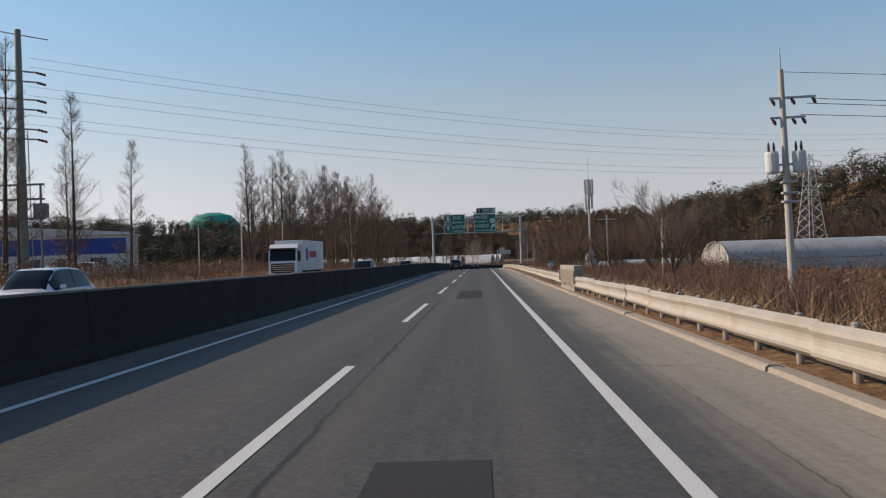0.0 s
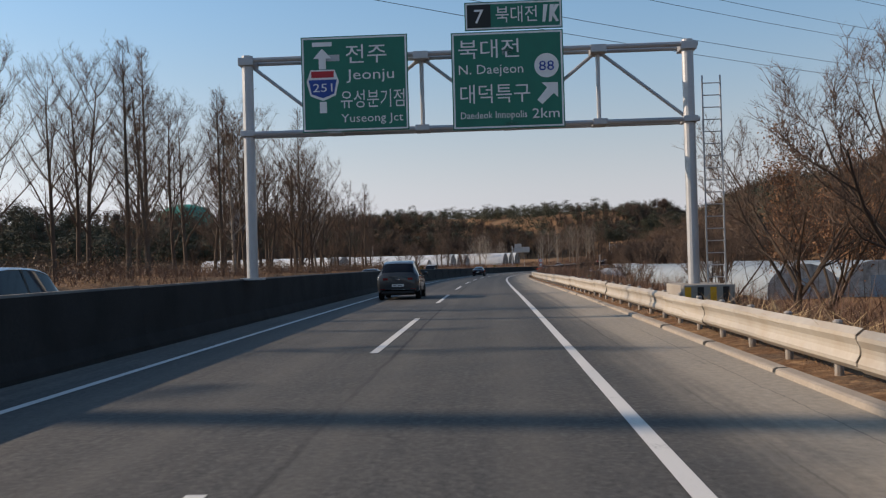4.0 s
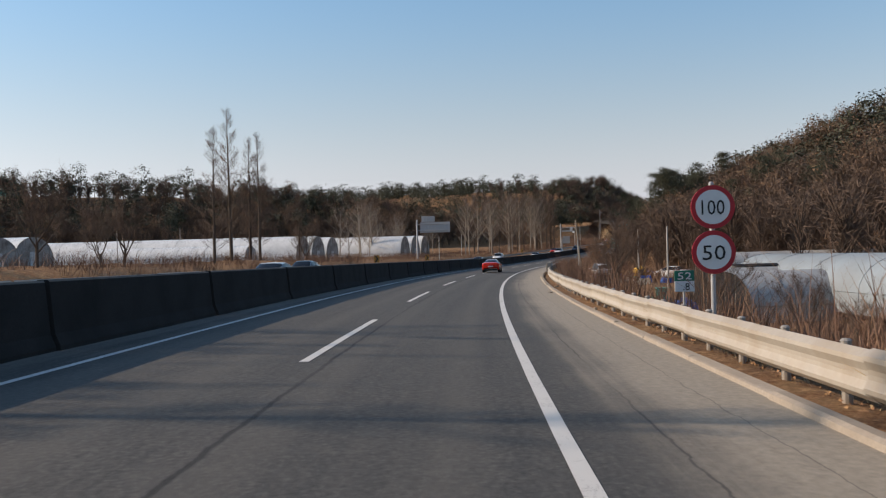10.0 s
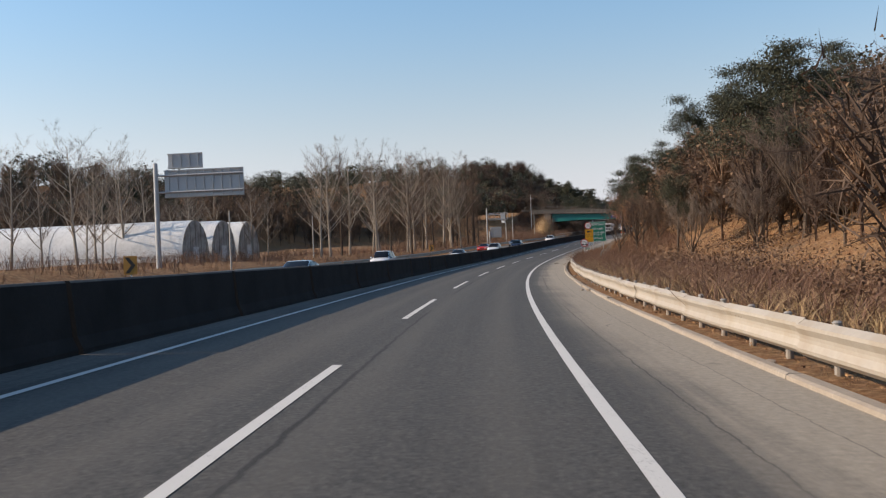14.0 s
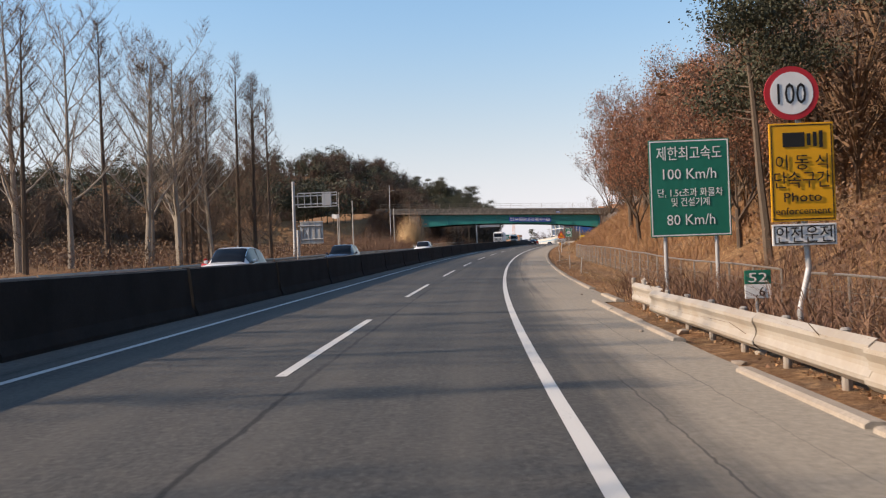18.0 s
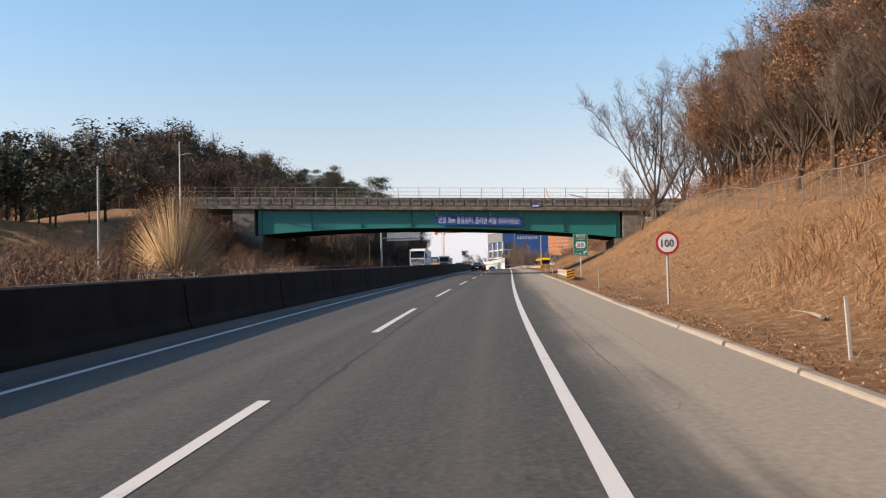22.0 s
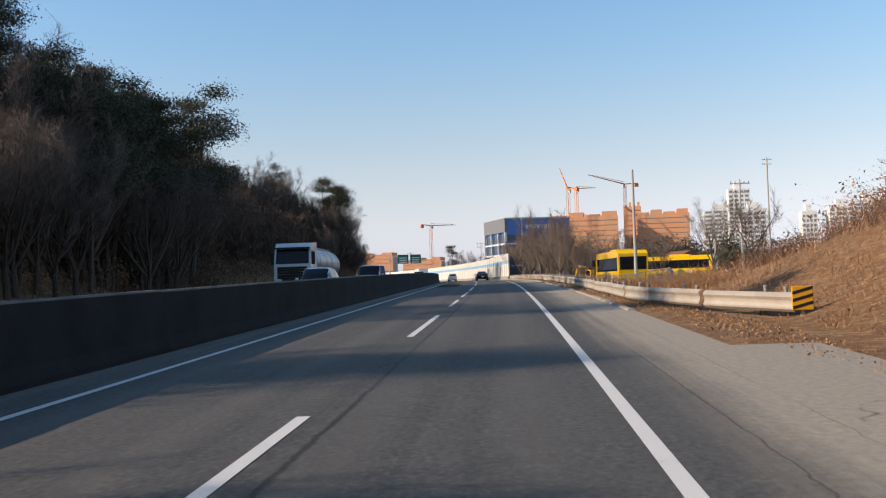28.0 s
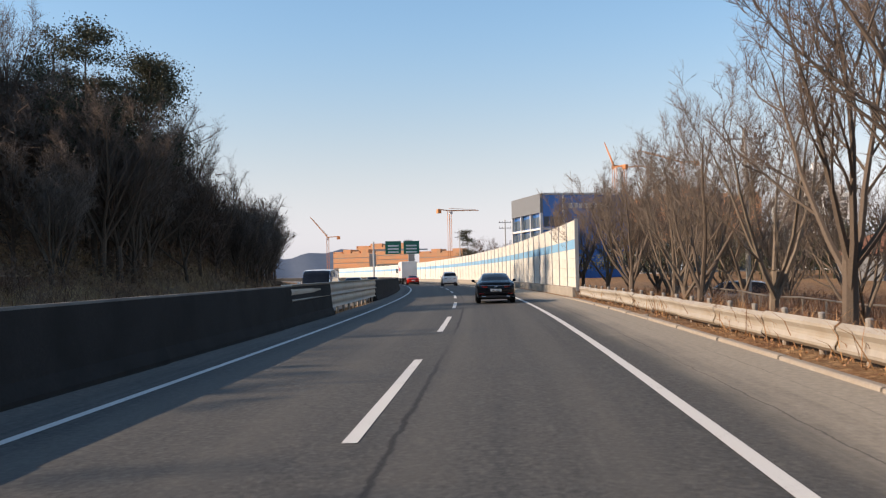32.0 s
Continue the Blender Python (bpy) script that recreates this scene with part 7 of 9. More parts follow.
for s_, n_, h_ in ((890, 30, 11), (930, 14, 9), (1050, 16, 12), (1090, 14, 12), (1140, 10, 12), (935, 40, 10)):
    utility_pole(foot(s_, n_), h_, "utility pole with crossarms near the trees", 2, r=0.14)
for s_, n_, h_ in ((104, -20.5, 6.5), (112, -27, 5), (125, -21, 6), (420, -60, 8), (470, -90, 8), (500, -95, 8), (622, -18.8, 5), (468, -20, 4.6), (505, -24, 5)):
    utility_pole(foot(s_, n_), h_, "slim pole beyond the far guardrail", 0, r=0.08)
sub = thing("substation_frame", foot(92, -42), "dark steel switchyard frame behind the trees", "switchyard")
for x in (-8, -2.6, 2.6, 8):
    part("leg", Geo().tube([(x, 0, -0.5), (x, 0, 7.8)], 0.1, 6), M_DARKPANEL, sub)
    part("equipment", Geo().box(x - 0.5, -0.4, 5.0, x + 0.5, 0.4, 6.2, r=0.05), M_DARKPANEL, sub)
for z in (7.7, 6.5, 4.9):
    part("beam", Geo().box(-8.3, -0.1, z, 8.3, 0.1, z + 0.16), M_DARKPANEL, sub)
lamp = thing("street_lamp", foot(714.5, -30.5), "tall street lamp beside the overpass ramp", "street lamp")
part("pole", Geo().tube([(0, 0, -1), (0, 0, 12.6)], [0.11, 0.06], 10), M_STEEL, lamp)
part("arm", Geo().tube([(0, 0, 11.2), (0.8, 0, 11.35)], 0.04, 8), M_STEEL, lamp)
part("head", Geo().box(0.6, -0.12, 11.27, 1.15, 0.12, 11.41, r=0.04), M_DARKPANEL, lamp)
og = thing("sign_gantry", at(1111, 16.0, tilt=False), "distant green overhead direction signs on a steel column", "sign gantry")
part("column", Geo().tube([(-19, 0, -1), (-19, 0, 9.5)], 0.22, 10), M_STEEL, og)
part("arm", Geo().box(-19, -0.1, 7.4, -6.0, 0.1, 7.7), M_STEEL, og)
for x in (-16.2, -11.8):
    part("direction_sign", Geo().box(x, -0.16, 6.5, x + 3.8, -0.11, 9.6, r=0.02), M_GREEN, og)
    for k in range(3):
        part("unreadable_bar", Geo().box(x + 0.6, -0.18, 6.8 + k * 0.75, x + 3.2, -0.165, 7.15 + k * 0.75), M_SIGNWHITE, og)

# ---- fences ----
def mesh_fence(pts, h, label, gap=2.0, lean=0.0):
    """Posts, top rail and wires along points on the ground."""
    t = thing("wire_fence", Matrix.Translation(pts[0]), label, "fence", "wire fences")
    o = Vector(pts[0])
    P = [Vector(p) - o for p in pts]
    post = Geo().tube([(0, 0, -0.3), (0, 0, h)], 0.032, 7).mesh("post", M_WIRE)
    for p in P:
        part("post", post, None, t, m=Matrix.Translation(p) @ Matrix.Rotation(radians(random.uniform(-3, 3)), 4, "X") @ Matrix.Rotation(radians(random.uniform(-2, 2) + lean), 4, "Y"))
    part("top_rail", Geo().tube([p + Vector((0, 0, h)) for p in P], 0.03, 6), M_WIRE, t)
    g = Geo()
    for q in (0.12, 0.4, 0.7):
        g.tube([p + Vector((0, 0, h * q)) for p in P], 0.008, 3, cap=False)
    for a, b_ in zip(P[:-1], P[1:]):
        for k in range(7):
            u = a.lerp(b_, k / 7)
            v = a.lerp(b_, min(1, (k + 2) / 7))
            g.tube([u, v + Vector((0, 0, h))], 0.0035, 3, cap=False)
            g.tube([u + Vector((0, 0, h)), v], 0.0035, 3, cap=False)
    part("wire_mesh", g, M_WIRE, t)
    return t


def line_on_ground(s0, s1, n0, n1, gap):
    k = max(2, int((s1 - s0) / gap))
    return [tuple(foot(s0 + (s1 - s0) * i / k, n0 + (n1 - n0) * i / k).translation) for i in range(k + 1)]


mesh_fence(line_on_ground(532, 598, 10.2, 9.4, 2.4), 1.25, "chain link fence with a pale top rail at the slope's foot")
mesh_fence(line_on_ground(596, 718, 19.2, 17.0, 2.6), 1.3, "wire fence climbing across the leaf-covered slope")
mesh_fence(line_on_ground(672, 745, -17.9, -18.2, 2.4), 1.3, "low pale fence beyond the opposite carriageway")
mesh_fence(line_on_ground(835, 940, 11.2, 12.5, 2.4), 1.4, "wire fence between the trees and the car park")
mesh_fence(line_on_ground(490, 530, 9.4, 10.2, 2.6), 1.2, "sagging wire fence in the brush behind the guardrail")


# paved slope under the overpass, in the darker deck concrete to stand for shade
pave = np.array([[ground_spot(s_, n_) for n_ in np.linspace(8.2, 15.0, 8)] for s_ in np.linspace(725.5, 737.5, 7)])
pv = pave.reshape(-1, 3)
pi = (np.arange(6)[:, None] * 8 + np.arange(7)[None]).ravel()
tagged(new("slope_paving", mesh_from("slope_paving", pv, np.stack([pi, pi + 8, pi + 9, pi + 1], 1), M_DECK)), "grey concrete slope paving beneath the overpass, coloured darker for the shade there", "paving", kind="structure")
# flag and lamp posts beyond the far lanes
fp = thing("flagpole", foot(632.0, -21.0), "slim pole with a small white flag beyond the far guardrail", "flagpole")
part("pole", Geo().tube([(0, 0, -0.5), (0, 0, 8.5)], [0.06, 0.035], 8), M_POLE, fp)
part("flag", Geo().add([(x, 0.06 * math.sin(x * 5), 5.0 + z + 0.04 * math.sin(4 * x)) for z in (0, 0.55) for x in np.linspace(-1.0, 0, 7)], [(i, i + 1, i + 8, i + 7) for i in range(6)]), M_CLAD, fp)
for s_, n_ in ((634.0, -19.6), (676.0, -22.0)):
    utility_pole(foot(s_, n_), 7.5, "slim concrete pole beyond the far guardrail", 0, r=0.1)


# ---- vehicles ----
def car_paint(name, col, flake=0.3):
    mt, t, b = nodes_of(name)
    co = t.nodes.new("ShaderNodeTexCoord").outputs["Object"]
    d = noise_tex(t, co, 2.0, 5.0)
    t.links.new(mix(t, calc(t, "MULTIPLY", ramp(t, d, 0.45, 0.75), 0.25), col, tuple(min(1, c * 0.85 + 0.003) for c in col)), b.inputs["Base Color"])
    b.inputs["Roughness"].default_value, b.inputs["Metallic"].default_value = 0.24, flake
    b.inputs["Coat Weight"].default_value, b.inputs["Coat Roughness"].default_value = 0.55, 0.03
    b.inputs["Coat IOR"].default_value = 1.35
    b.inputs["Specular IOR Level"].default_value = 0.12
    return mt


M_TYRE = surface("tyre_rubber", (0.018, 0.018, 0.018), 0.7, 0.85, grain=30, relief=0.2)
M_RIM = surface("alloy_rim", (0.42, 0.42, 0.43), 0.8, 0.35, 0.8, grain=10, relief=0.02)
M_CHROME = surface("chrome_trim", (0.75, 0.75, 0.76), 0.95, 0.12, 1.0, grain=5, relief=0.0)
M_GLASS = glass_dark("car_glass")
M_TRIM = plain("black_plastic", (0.014, 0.014, 0.015), 0.55)
M_LAMP_RED = plain("tail_lamp_red", (0.17, 0.006, 0.008), 0.12)
M_LAMP_LIT = plain("lamp_amber_red", (0.80, 0.06, 0.01), 0.2)
M_LAMP = plain("headlamp_clear", (0.65, 0.66, 0.68), 0.08)
M_PLATE = plain("number_plate_white", (0.70, 0.71, 0.70), 0.4)

SEDAN = ((0.00, .74, .44, .78, .62, .84), (0.08, .85, .30, .90, .70, .98), (0.32, .905, .24, .965, .74, 1.055), (0.72, .92, .22, .985, .70, 1.085), (1.20, .93, .21, .985, .63, 1.27), (1.70, .93, .20, .98, .59, 1.40),
         (2.30, .93, .20, .97, .585, 1.45), (2.90, .93, .20, .955, .59, 1.42), (3.35, .925, .20, .945, .64, 1.22), (3.78, .92, .20, .93, .70, .995), (4.45, .90, .24, .84, .66, .90), (4.80, .82, .30, .68, .56, .76), (4.92, .68, .36, .58, .45, .64))
COUPE = ((0.00, .72, .46, .80, .62, .86), (0.08, .86, .32, .92, .68, 1.00), (0.28, .91, .26, .965, .70, 1.05), (0.60, .925, .22, .975, .66, 1.10), (1.10, .93, .2, .975, .60, 1.26), (1.65, .93, .19, .97, .56, 1.35),
         (2.20, .925, .19, .96, .555, 1.385), (2.75, .92, .19, .945, .57, 1.355), (3.15, .92, .19, .935, .63, 1.17), (3.55, .92, .19, .92, .70, .97), (4.20, .90, .22, .84, .66, .88), (4.58, .82, .3, .68, .56, .74), (4.68, .66, .36, .58, .45, .62))
SUV = ((0.00, .78, .46, .95, .70, 1.05), (0.06, .88, .36, 1.02, .72, 1.15), (0.20, .93, .32, 1.05, .70, 1.35), (0.45, .94, .30, 1.06, .66, 1.60), (0.9, .94, .30, 1.06, .65, 1.70), (1.6, .94, .30, 1.05, .65, 1.74),
       (2.3, .94, .30, 1.04, .65, 1.74), (2.75, .94, .30, 1.03, .66, 1.68), (3.15, .935, .30, 1.02, .68, 1.42), (3.5, .93, .30, 1.01, .72, 1.10), (4.2, .91, .32, .95, .70, 1.02), (4.58, .84, .36, .78, .62, .90), (4.68, .7, .42, .66, .5, .74))
VAN = ((0.00, .80, .5, .95, .74, 1.2), (0.05, .88, .4, 1.1, .78, 1.75), (0.15, .91, .36, 1.12, .76, 1.93), (1.0, .92, .34, 1.12, .76, 1.97), (2.4, .92, .34, 1.12, .76, 1.97), (3.4, .92, .34, 1.11, .76, 1.93), (3.75, .92, .34, 1.1, .76, 1.80),
       (4.1, .91, .34, 1.09, .76, 1.46), (4.42, .90, .34, 1.06, .76, 1.16), (4.9, .86, .36, .85, .68, 1.0), (5.05, .74, .42, .7, .55, .8))


def spline_rows(rows, k):
    rows = [np.array(r, float) for r in rows]
    out = []
    for i in range(len(rows) - 1):
        a, b, c, d = rows[max(0, i - 1)], rows[i], rows[i + 1], rows[min(len(rows) - 1, i + 2)]
        for j in range(k):
            t = j / k
            m0, m1 = (c - a) / 2, (d - b) / 2
            m0, m1 = m0 * 0.7, m1 * 0.7
            q = b * (1 + 2 * t) * (1 - t) ** 2 + m0 * t * (1 - t) ** 2 + c * t * t * (3 - 2 * t) + m1 * t * t * (t - 1)
            q[0] = b[0] + (c[0] - b[0]) * t
            out.append(q)
    return out + [rows[-1]]


def wheel_meshes(r, w):
    tyre = Geo()
    prof = [(r * 0.66, -w / 2), (r * 0.9, -w / 2), (r * 0.985, -w * 0.4), (r, -w * 0.25), (r, w * 0.25), (r * 0.985, w * 0.4), (r * 0.9, w / 2), (r * 0.66, w / 2)]
    k, n_ = 28, len(prof)
    tyre.add([(x, p[0] * math.cos(a), p[0] * math.sin(a)) for a in [2 * math.pi * i / k for i in range(k)] for p in prof for x in (p[1],)], [(i * n_ + j, i * n_ + (j + 1) % n_, ((i + 1) % k) * n_ + (j + 1) % n_, ((i + 1) % k) * n_ + j) for i in range(k) for j in range(n_)])
    rim = Geo()
    rim.add([(x, rr * math.cos(a), rr * math.sin(a)) for rr, x in ((r * 0.665, w * 0.45), (r * 0.62, w * 0.42), (r * 0.60, w * 0.05), (0.001, w * 0.0)) for a in [2 * math.pi * i / 20 for i in range(20)]],
            [(j * 20 + i, j * 20 + (i + 1) % 20, (j + 1) * 20 + (i + 1) % 20, (j + 1) * 20 + i) for j in range(3) for i in range(20)])
    spokes = Geo()
    for i in range(7):
        a = 2 * math.pi * i / 7
        m = Matrix.Rotation(a, 4, "X")
        spokes.add([(w * 0.36, -0.035, 0.04), (w * 0.36, 0.035, 0.04), (w * 0.43, 0.026, r * 0.62), (w * 0.43, -0.026, r * 0.62), (w * 0.28, -0.035, 0.04), (w * 0.28, 0.035, 0.04), (w * 0.36, 0.026, r * 0.62), (w * 0.36, -0.026, r * 0.62)],
                   [(0, 1, 2, 3), (7, 6, 5, 4), (0, 3, 7, 4), (1, 5, 6, 2)], m)
    spokes.tube([(w * 0.26, 0, 0), (w * 0.42, 0, 0), (w * 0.44, 0, 0)], [0.07, 0.06, 0.03], 10)
    return tyre.mesh("tyre", M_TYRE, True), rim.mesh("rim", M_TRIM, True), spokes.mesh("spokes", M_RIM)


WHEEL = wheel_meshes(0.34, 0.23)
WHEEL_BIG = wheel_meshes(0.5, 0.28)


def add_wheel(parent, x, y, r, meshes):
    w = part("wheel", meshes[0], None, parent, m=Matrix.Translation((x, y, r)) @ (Matrix() if x > 0 else Matrix.Rotation(math.pi, 4, "Z")))
    part("rim", meshes[1], None, w)
    part("spokes", meshes[2], None, w)
    return w


def car(m, rows, paint, label, rear_glass=(0.72, 1.7), front_glass=(2.9, 3.78), side=(0.78, 3.6), tail="wide", lit=False, antenna=True):
    """A car along +y: body shell, glass, lamps, trim, mirrors, plate and wheels."""
    t = thing("car", m, label, "car", "cars on the road")
    st = spline_rows(rows, 3)
    body, rows_v = Geo(), []
    panes = {"rear_window": Geo(), "windscreen": Geo(), "side_window": Geo(), "side_window.001": Geo()}
    for y, w, zs, zb, rw, zr in st:
        half = [(w * 0.90, zs), (w * 0.985, zs + 0.10), (w, zs + (zb - zs) * 0.55), (w * 0.985, zb - 0.03), (w * 0.955, zb), (rw, max(zb + 0.005, zr - 0.055)), (rw * 0.9, zr - 0.012), (rw * 0.45, zr), (0, zr + 0.006)]
        rows_v.append([Vector((x, y, z)) for x, z in half])
    n_ = len(rows_v[0])
    for i in range(len(st) - 1):
        y = (st[i][0] + st[i + 1][0]) / 2
        for j in range(n_ - 1):
            is_glass = (j == 4 and side[0] < y < side[1]) or (j >= 5 and (rear_glass[0] < y < rear_glass[1] or front_glass[0] < y < front_glass[1]))
            q = [rows_v[i][j], rows_v[i + 1][j], rows_v[i + 1][j + 1], rows_v[i][j + 1]]
            names = ("side_window", "side_window.001") if j == 4 else ("rear_window",) * 2 if y < 2.2 else ("windscreen",) * 2
            (panes[names[0]] if is_glass else body).add(q, [(0, 1, 2, 3)])
            (panes[names[1]] if is_glass else body).add([Vector((-p.x, p.y, p.z)) for p in q], [(3, 2, 1, 0)])
    for i in (0, len(st) - 1):
        ring = rows_v[i] + [Vector((-p.x, p.y, p.z)) for p in reversed(rows_v[i][:-1])]
        body.add(ring, [tuple(range(len(ring)))])
    for g, nm, mt in [(body, "body", paint)] + [(g, nm.split(".")[0], M_GLASS) for nm, g in panes.items()]:
        me = g.mesh(nm, mt)
        bm = bmesh.new()
        bm.from_mesh(me)
        bmesh.ops.remove_doubles(bm, verts=bm.verts, dist=0.0005)
        bmesh.ops.recalc_face_normals(bm, faces=bm.faces)
        bm.to_mesh(me)
        bm.free()
        me.polygons.foreach_set("use_smooth", [True] * len(me.polygons))
        me.set_sharp_from_angle(angle=radians(38))
        part(nm, me, None, t)
    L = rows[-1][0]
    W = max(r[1] for r in rows)
    for y in (side[0] + (side[1] - side[0]) * 0.44,):
        for sx in (-1, 1):
            part("pillar", Geo().add([(sx * (W * 0.957), y - 0.05, rows[6][3]), (sx * (W * 0.957), y + 0.05, rows[6][3]), (sx * (rows[6][4] + 0.008), y + 0.03, rows[6][5] - 0.05), (sx * (rows[6][4] + 0.008), y - 0.05, rows[6][5] - 0.05)], [(0, 1, 2, 3)]), M_TRIM, t)
    # window line
    for sx in (-1, 1):
        part("window_trim", Geo().tube([(sx * W * 0.962, y_, np.interp(y_, [r[0] for r in rows], [r[3] for r in rows]) + 0.005) for y_ in np.linspace(side[0] + 0.02, side[1], 9)], 0.012, 5), M_CHROME, t)
        part("roof_trim", Geo().tube([(sx * (np.interp(y_, [r[0] for r in rows], [r[4] for r in rows]) + 0.006), y_, np.interp(y_, [r[0] for r in rows], [r[5] for r in rows]) - 0.05) for y_ in np.linspace(side[0] + 0.25, side[1] - 0.1, 11)], 0.010, 5), M_CHROME, t)
        mir = part("mirror", Geo().box(sx * (W + 0.02) if sx > 0 else -(W + 0.19), side[1] - 0.42, rows[6][3] + 0.03, (W + 0.19) if sx > 0 else -(W + 0.02), side[1] - 0.24, rows[6][3] + 0.165, r=0.05), M_TRIM if lit else paint, t)
        part("mirror_arm", Geo().box(min(sx * (W - 0.06), sx * (W + 0.06)), side[1] - 0.36, rows[6][3], max(sx * (W - 0.06), sx * (W + 0.06)), side[1] - 0.28, rows[6][3] + 0.06), M_TRIM, mir)
        for y_ in (side[0] + 0.5, side[0] + 1.55):
            part("door_handle", Geo().box(min(sx * (W - 0.01), sx * (W + 0.03)), y_, 0.78, max(sx * (W - 0.01), sx * (W + 0.03)), y_ + 0.2, 0.82, r=0.012), paint, t)
        part("sill", Geo().tube([(sx * W * 0.955, 1.35, rows[4][2] + 0.08), (sx * W * 0.955, L - 1.35, rows[4][2] + 0.08)], 0.025, 6), M_CHROME if tail == "wide" else M_TRIM, t)
        for y_ in (1.0, L - 0.95):
            part("wheel_arch", Geo().add([(sx * (W * 0.993), y_ + 0.40 * math.cos(a), 0.34 + 0.40 * math.sin(a)) for a in [math.pi * i / 14 for i in range(15)]] + [(sx * (W * 0.993), y_ - 0.40, 0.16), (sx * (W * 0.993), y_ + 0.40, 0.16)], [tuple(range(17))]), M_TRIM, t)
            add_wheel(t, sx * (W - 0.11), y_, 0.34, WHEEL)
    zb = rows[1][3]
    for sx in (-1, 1):
        x0, x1 = (0.40 if tail == "wide" else 0.44), W * 0.885
        lamp_ = Geo().add([(sx * x, y, z) for x, y in ((x0, -0.008), (x0 + 0.22, 0.0), (x1, 0.115), (x1, 0.30), (x0, 0.2)) for z in (zb - 0.15, zb - 0.055)], [(0, 2, 3, 1), (2, 4, 5, 3), (4, 6, 7, 5), (6, 8, 9, 7), (8, 0, 1, 9), (0, 8, 6, 4, 2), (1, 3, 5, 7, 9)])
        lamp_ = part("tail_lamp", lamp_, M_LAMP_LIT if lit and sx > 0 else M_LAMP_RED, t)
        part("lamp_edge", Geo().tube([(sx * (x0 + 0.01), -0.012, zb - 0.152), (sx * (x0 + 0.22), -0.004, zb - 0.152), (sx * x1, 0.112, zb - 0.152)], 0.008, 5), M_TRIM, lamp_)
        part("headlamp", Geo().box(min(sx * 0.45, sx * 0.78), L - 0.22, 0.60, max(sx * 0.45, sx * 0.78), L - 0.04, 0.72, r=0.03), M_LAMP, t)
        part("exhaust_trim", Geo().box(min(sx * 0.48, sx * 0.66), -0.008, 0.315, max(sx * 0.48, sx * 0.66), 0.1, 0.36, r=0.015), M_CHROME if tail == "wide" else M_TRIM, t)
        part("rear_reflector", Geo().box(min(sx * 0.55, sx * 0.8), -0.004, 0.46, max(sx * 0.55, sx * 0.8), 0.1, 0.49), M_LAMP_RED, t)
    if tail == "wide":
        part("tail_strip", Geo().tube([(-0.74, 0.03, zb - 0.035), (-0.5, -0.012, zb - 0.05), (0.5, -0.012, zb - 0.05), (0.74, 0.03, zb - 0.035)], 0.012, 6), M_CHROME, t)
    part("rear_bumper", Geo().box(-0.72, 0.0, 0.27, 0.72, 0.2, 0.385, r=0.03), M_TRIM, t)
    part("bumper_line", Geo().tube([(-0.80, 0.05, 0.53), (-0.6, 0.0, 0.525), (0.6, 0.0, 0.525), (0.80, 0.05, 0.53)], 0.006, 5), M_TRIM, t)
    pl = part("number_plate", Geo().box(-0.26, -0.022, 0.58, 0.26, 0.01, 0.69), M_PLATE, t)
    for x0, x1 in ((-0.2, -0.06), (0.0, 0.2)):
        part("unreadable_bar", Geo().box(x0, -0.027, 0.615, x1, -0.023, 0.655), M_DARKPANEL, pl)
    part("badge", Geo().box(-0.07, -0.012, zb - 0.13, 0.07, 0.04, zb - 0.09, r=0.01), M_CHROME, t)
    part("grille", Geo().box(-0.42, L - 0.06, 0.45, 0.42, L + 0.01, 0.62, r=0.02), M_TRIM, t)
    if antenna:
        part("shark_fin", Geo().prism([(-0.02, 0), (0.02, 0), (0.008, 0.07), (-0.008, 0.07)], 0, 0.14, Matrix.Translation((0, 1.78, rows[5][5] + 0.005))), paint, t)
    part("underbody", Geo().box(-0.7, 0.3, 0.2, 0.7, L - 0.3, 0.34), M_TRIM, t)
    return t


P_BLACK = car_paint("black_car_paint", (0.003, 0.004, 0.007), 0.0)
P_RED = car_paint("red_car_paint", (0.50, 0.025, 0.012), 0.15)
P_WHITE = car_paint("white_car_paint", (0.70, 0.71, 0.72), 0.0)
P_SILVER = car_paint("silver_car_paint", (0.42, 0.43, 0.44), 0.6)
P_GREY = car_paint("grey_car_paint", (0.06, 0.065, 0.07), 0.4)
P_NAVY = car_paint("navy_car_paint", (0.02, 0.03, 0.06), 0.3)
BACK = 180.0
car(at(271.0, -2.05), SEDAN, P_BLACK, "glossy black fastback sedan in the passing lane")
car(at(384.3, 0.42), COUPE, P_RED, "bright red sports coupe crossing the lane dashes", (0.6, 1.65), (2.75, 3.55), (0.66, 3.4), "split", True)
car(at(165.0, -2.0), SUV, P_GREY, "dark pickup-like utility vehicle in the passing lane", (0.1, 0.5), (2.75, 3.5), (0.3, 3.3), "split")
car(at(929.3, 1.95), SEDAN, P_BLACK, "black sedan with a white plate on the dry asphalt")
car(at(1000.0, 1.5), SUV, P_WHITE, "pale silver utility car near the end of the lane dashes", (0.1, 0.5), (2.75, 3.5), (0.3, 3.3), "split")
car(at(1030.0, -1.8), SEDAN, P_RED, "dark red sedan beside the lane dashes")
car(at(769.0, -1.95), SEDAN, P_BLACK, "black fastback sedan in the passing lane past the overpass")
car(at(779.0, -1.8), COUPE, P_RED, "bright red coupe in the passing lane past the overpass", (0.6, 1.65), (2.75, 3.55), (0.66, 3.4), "split")
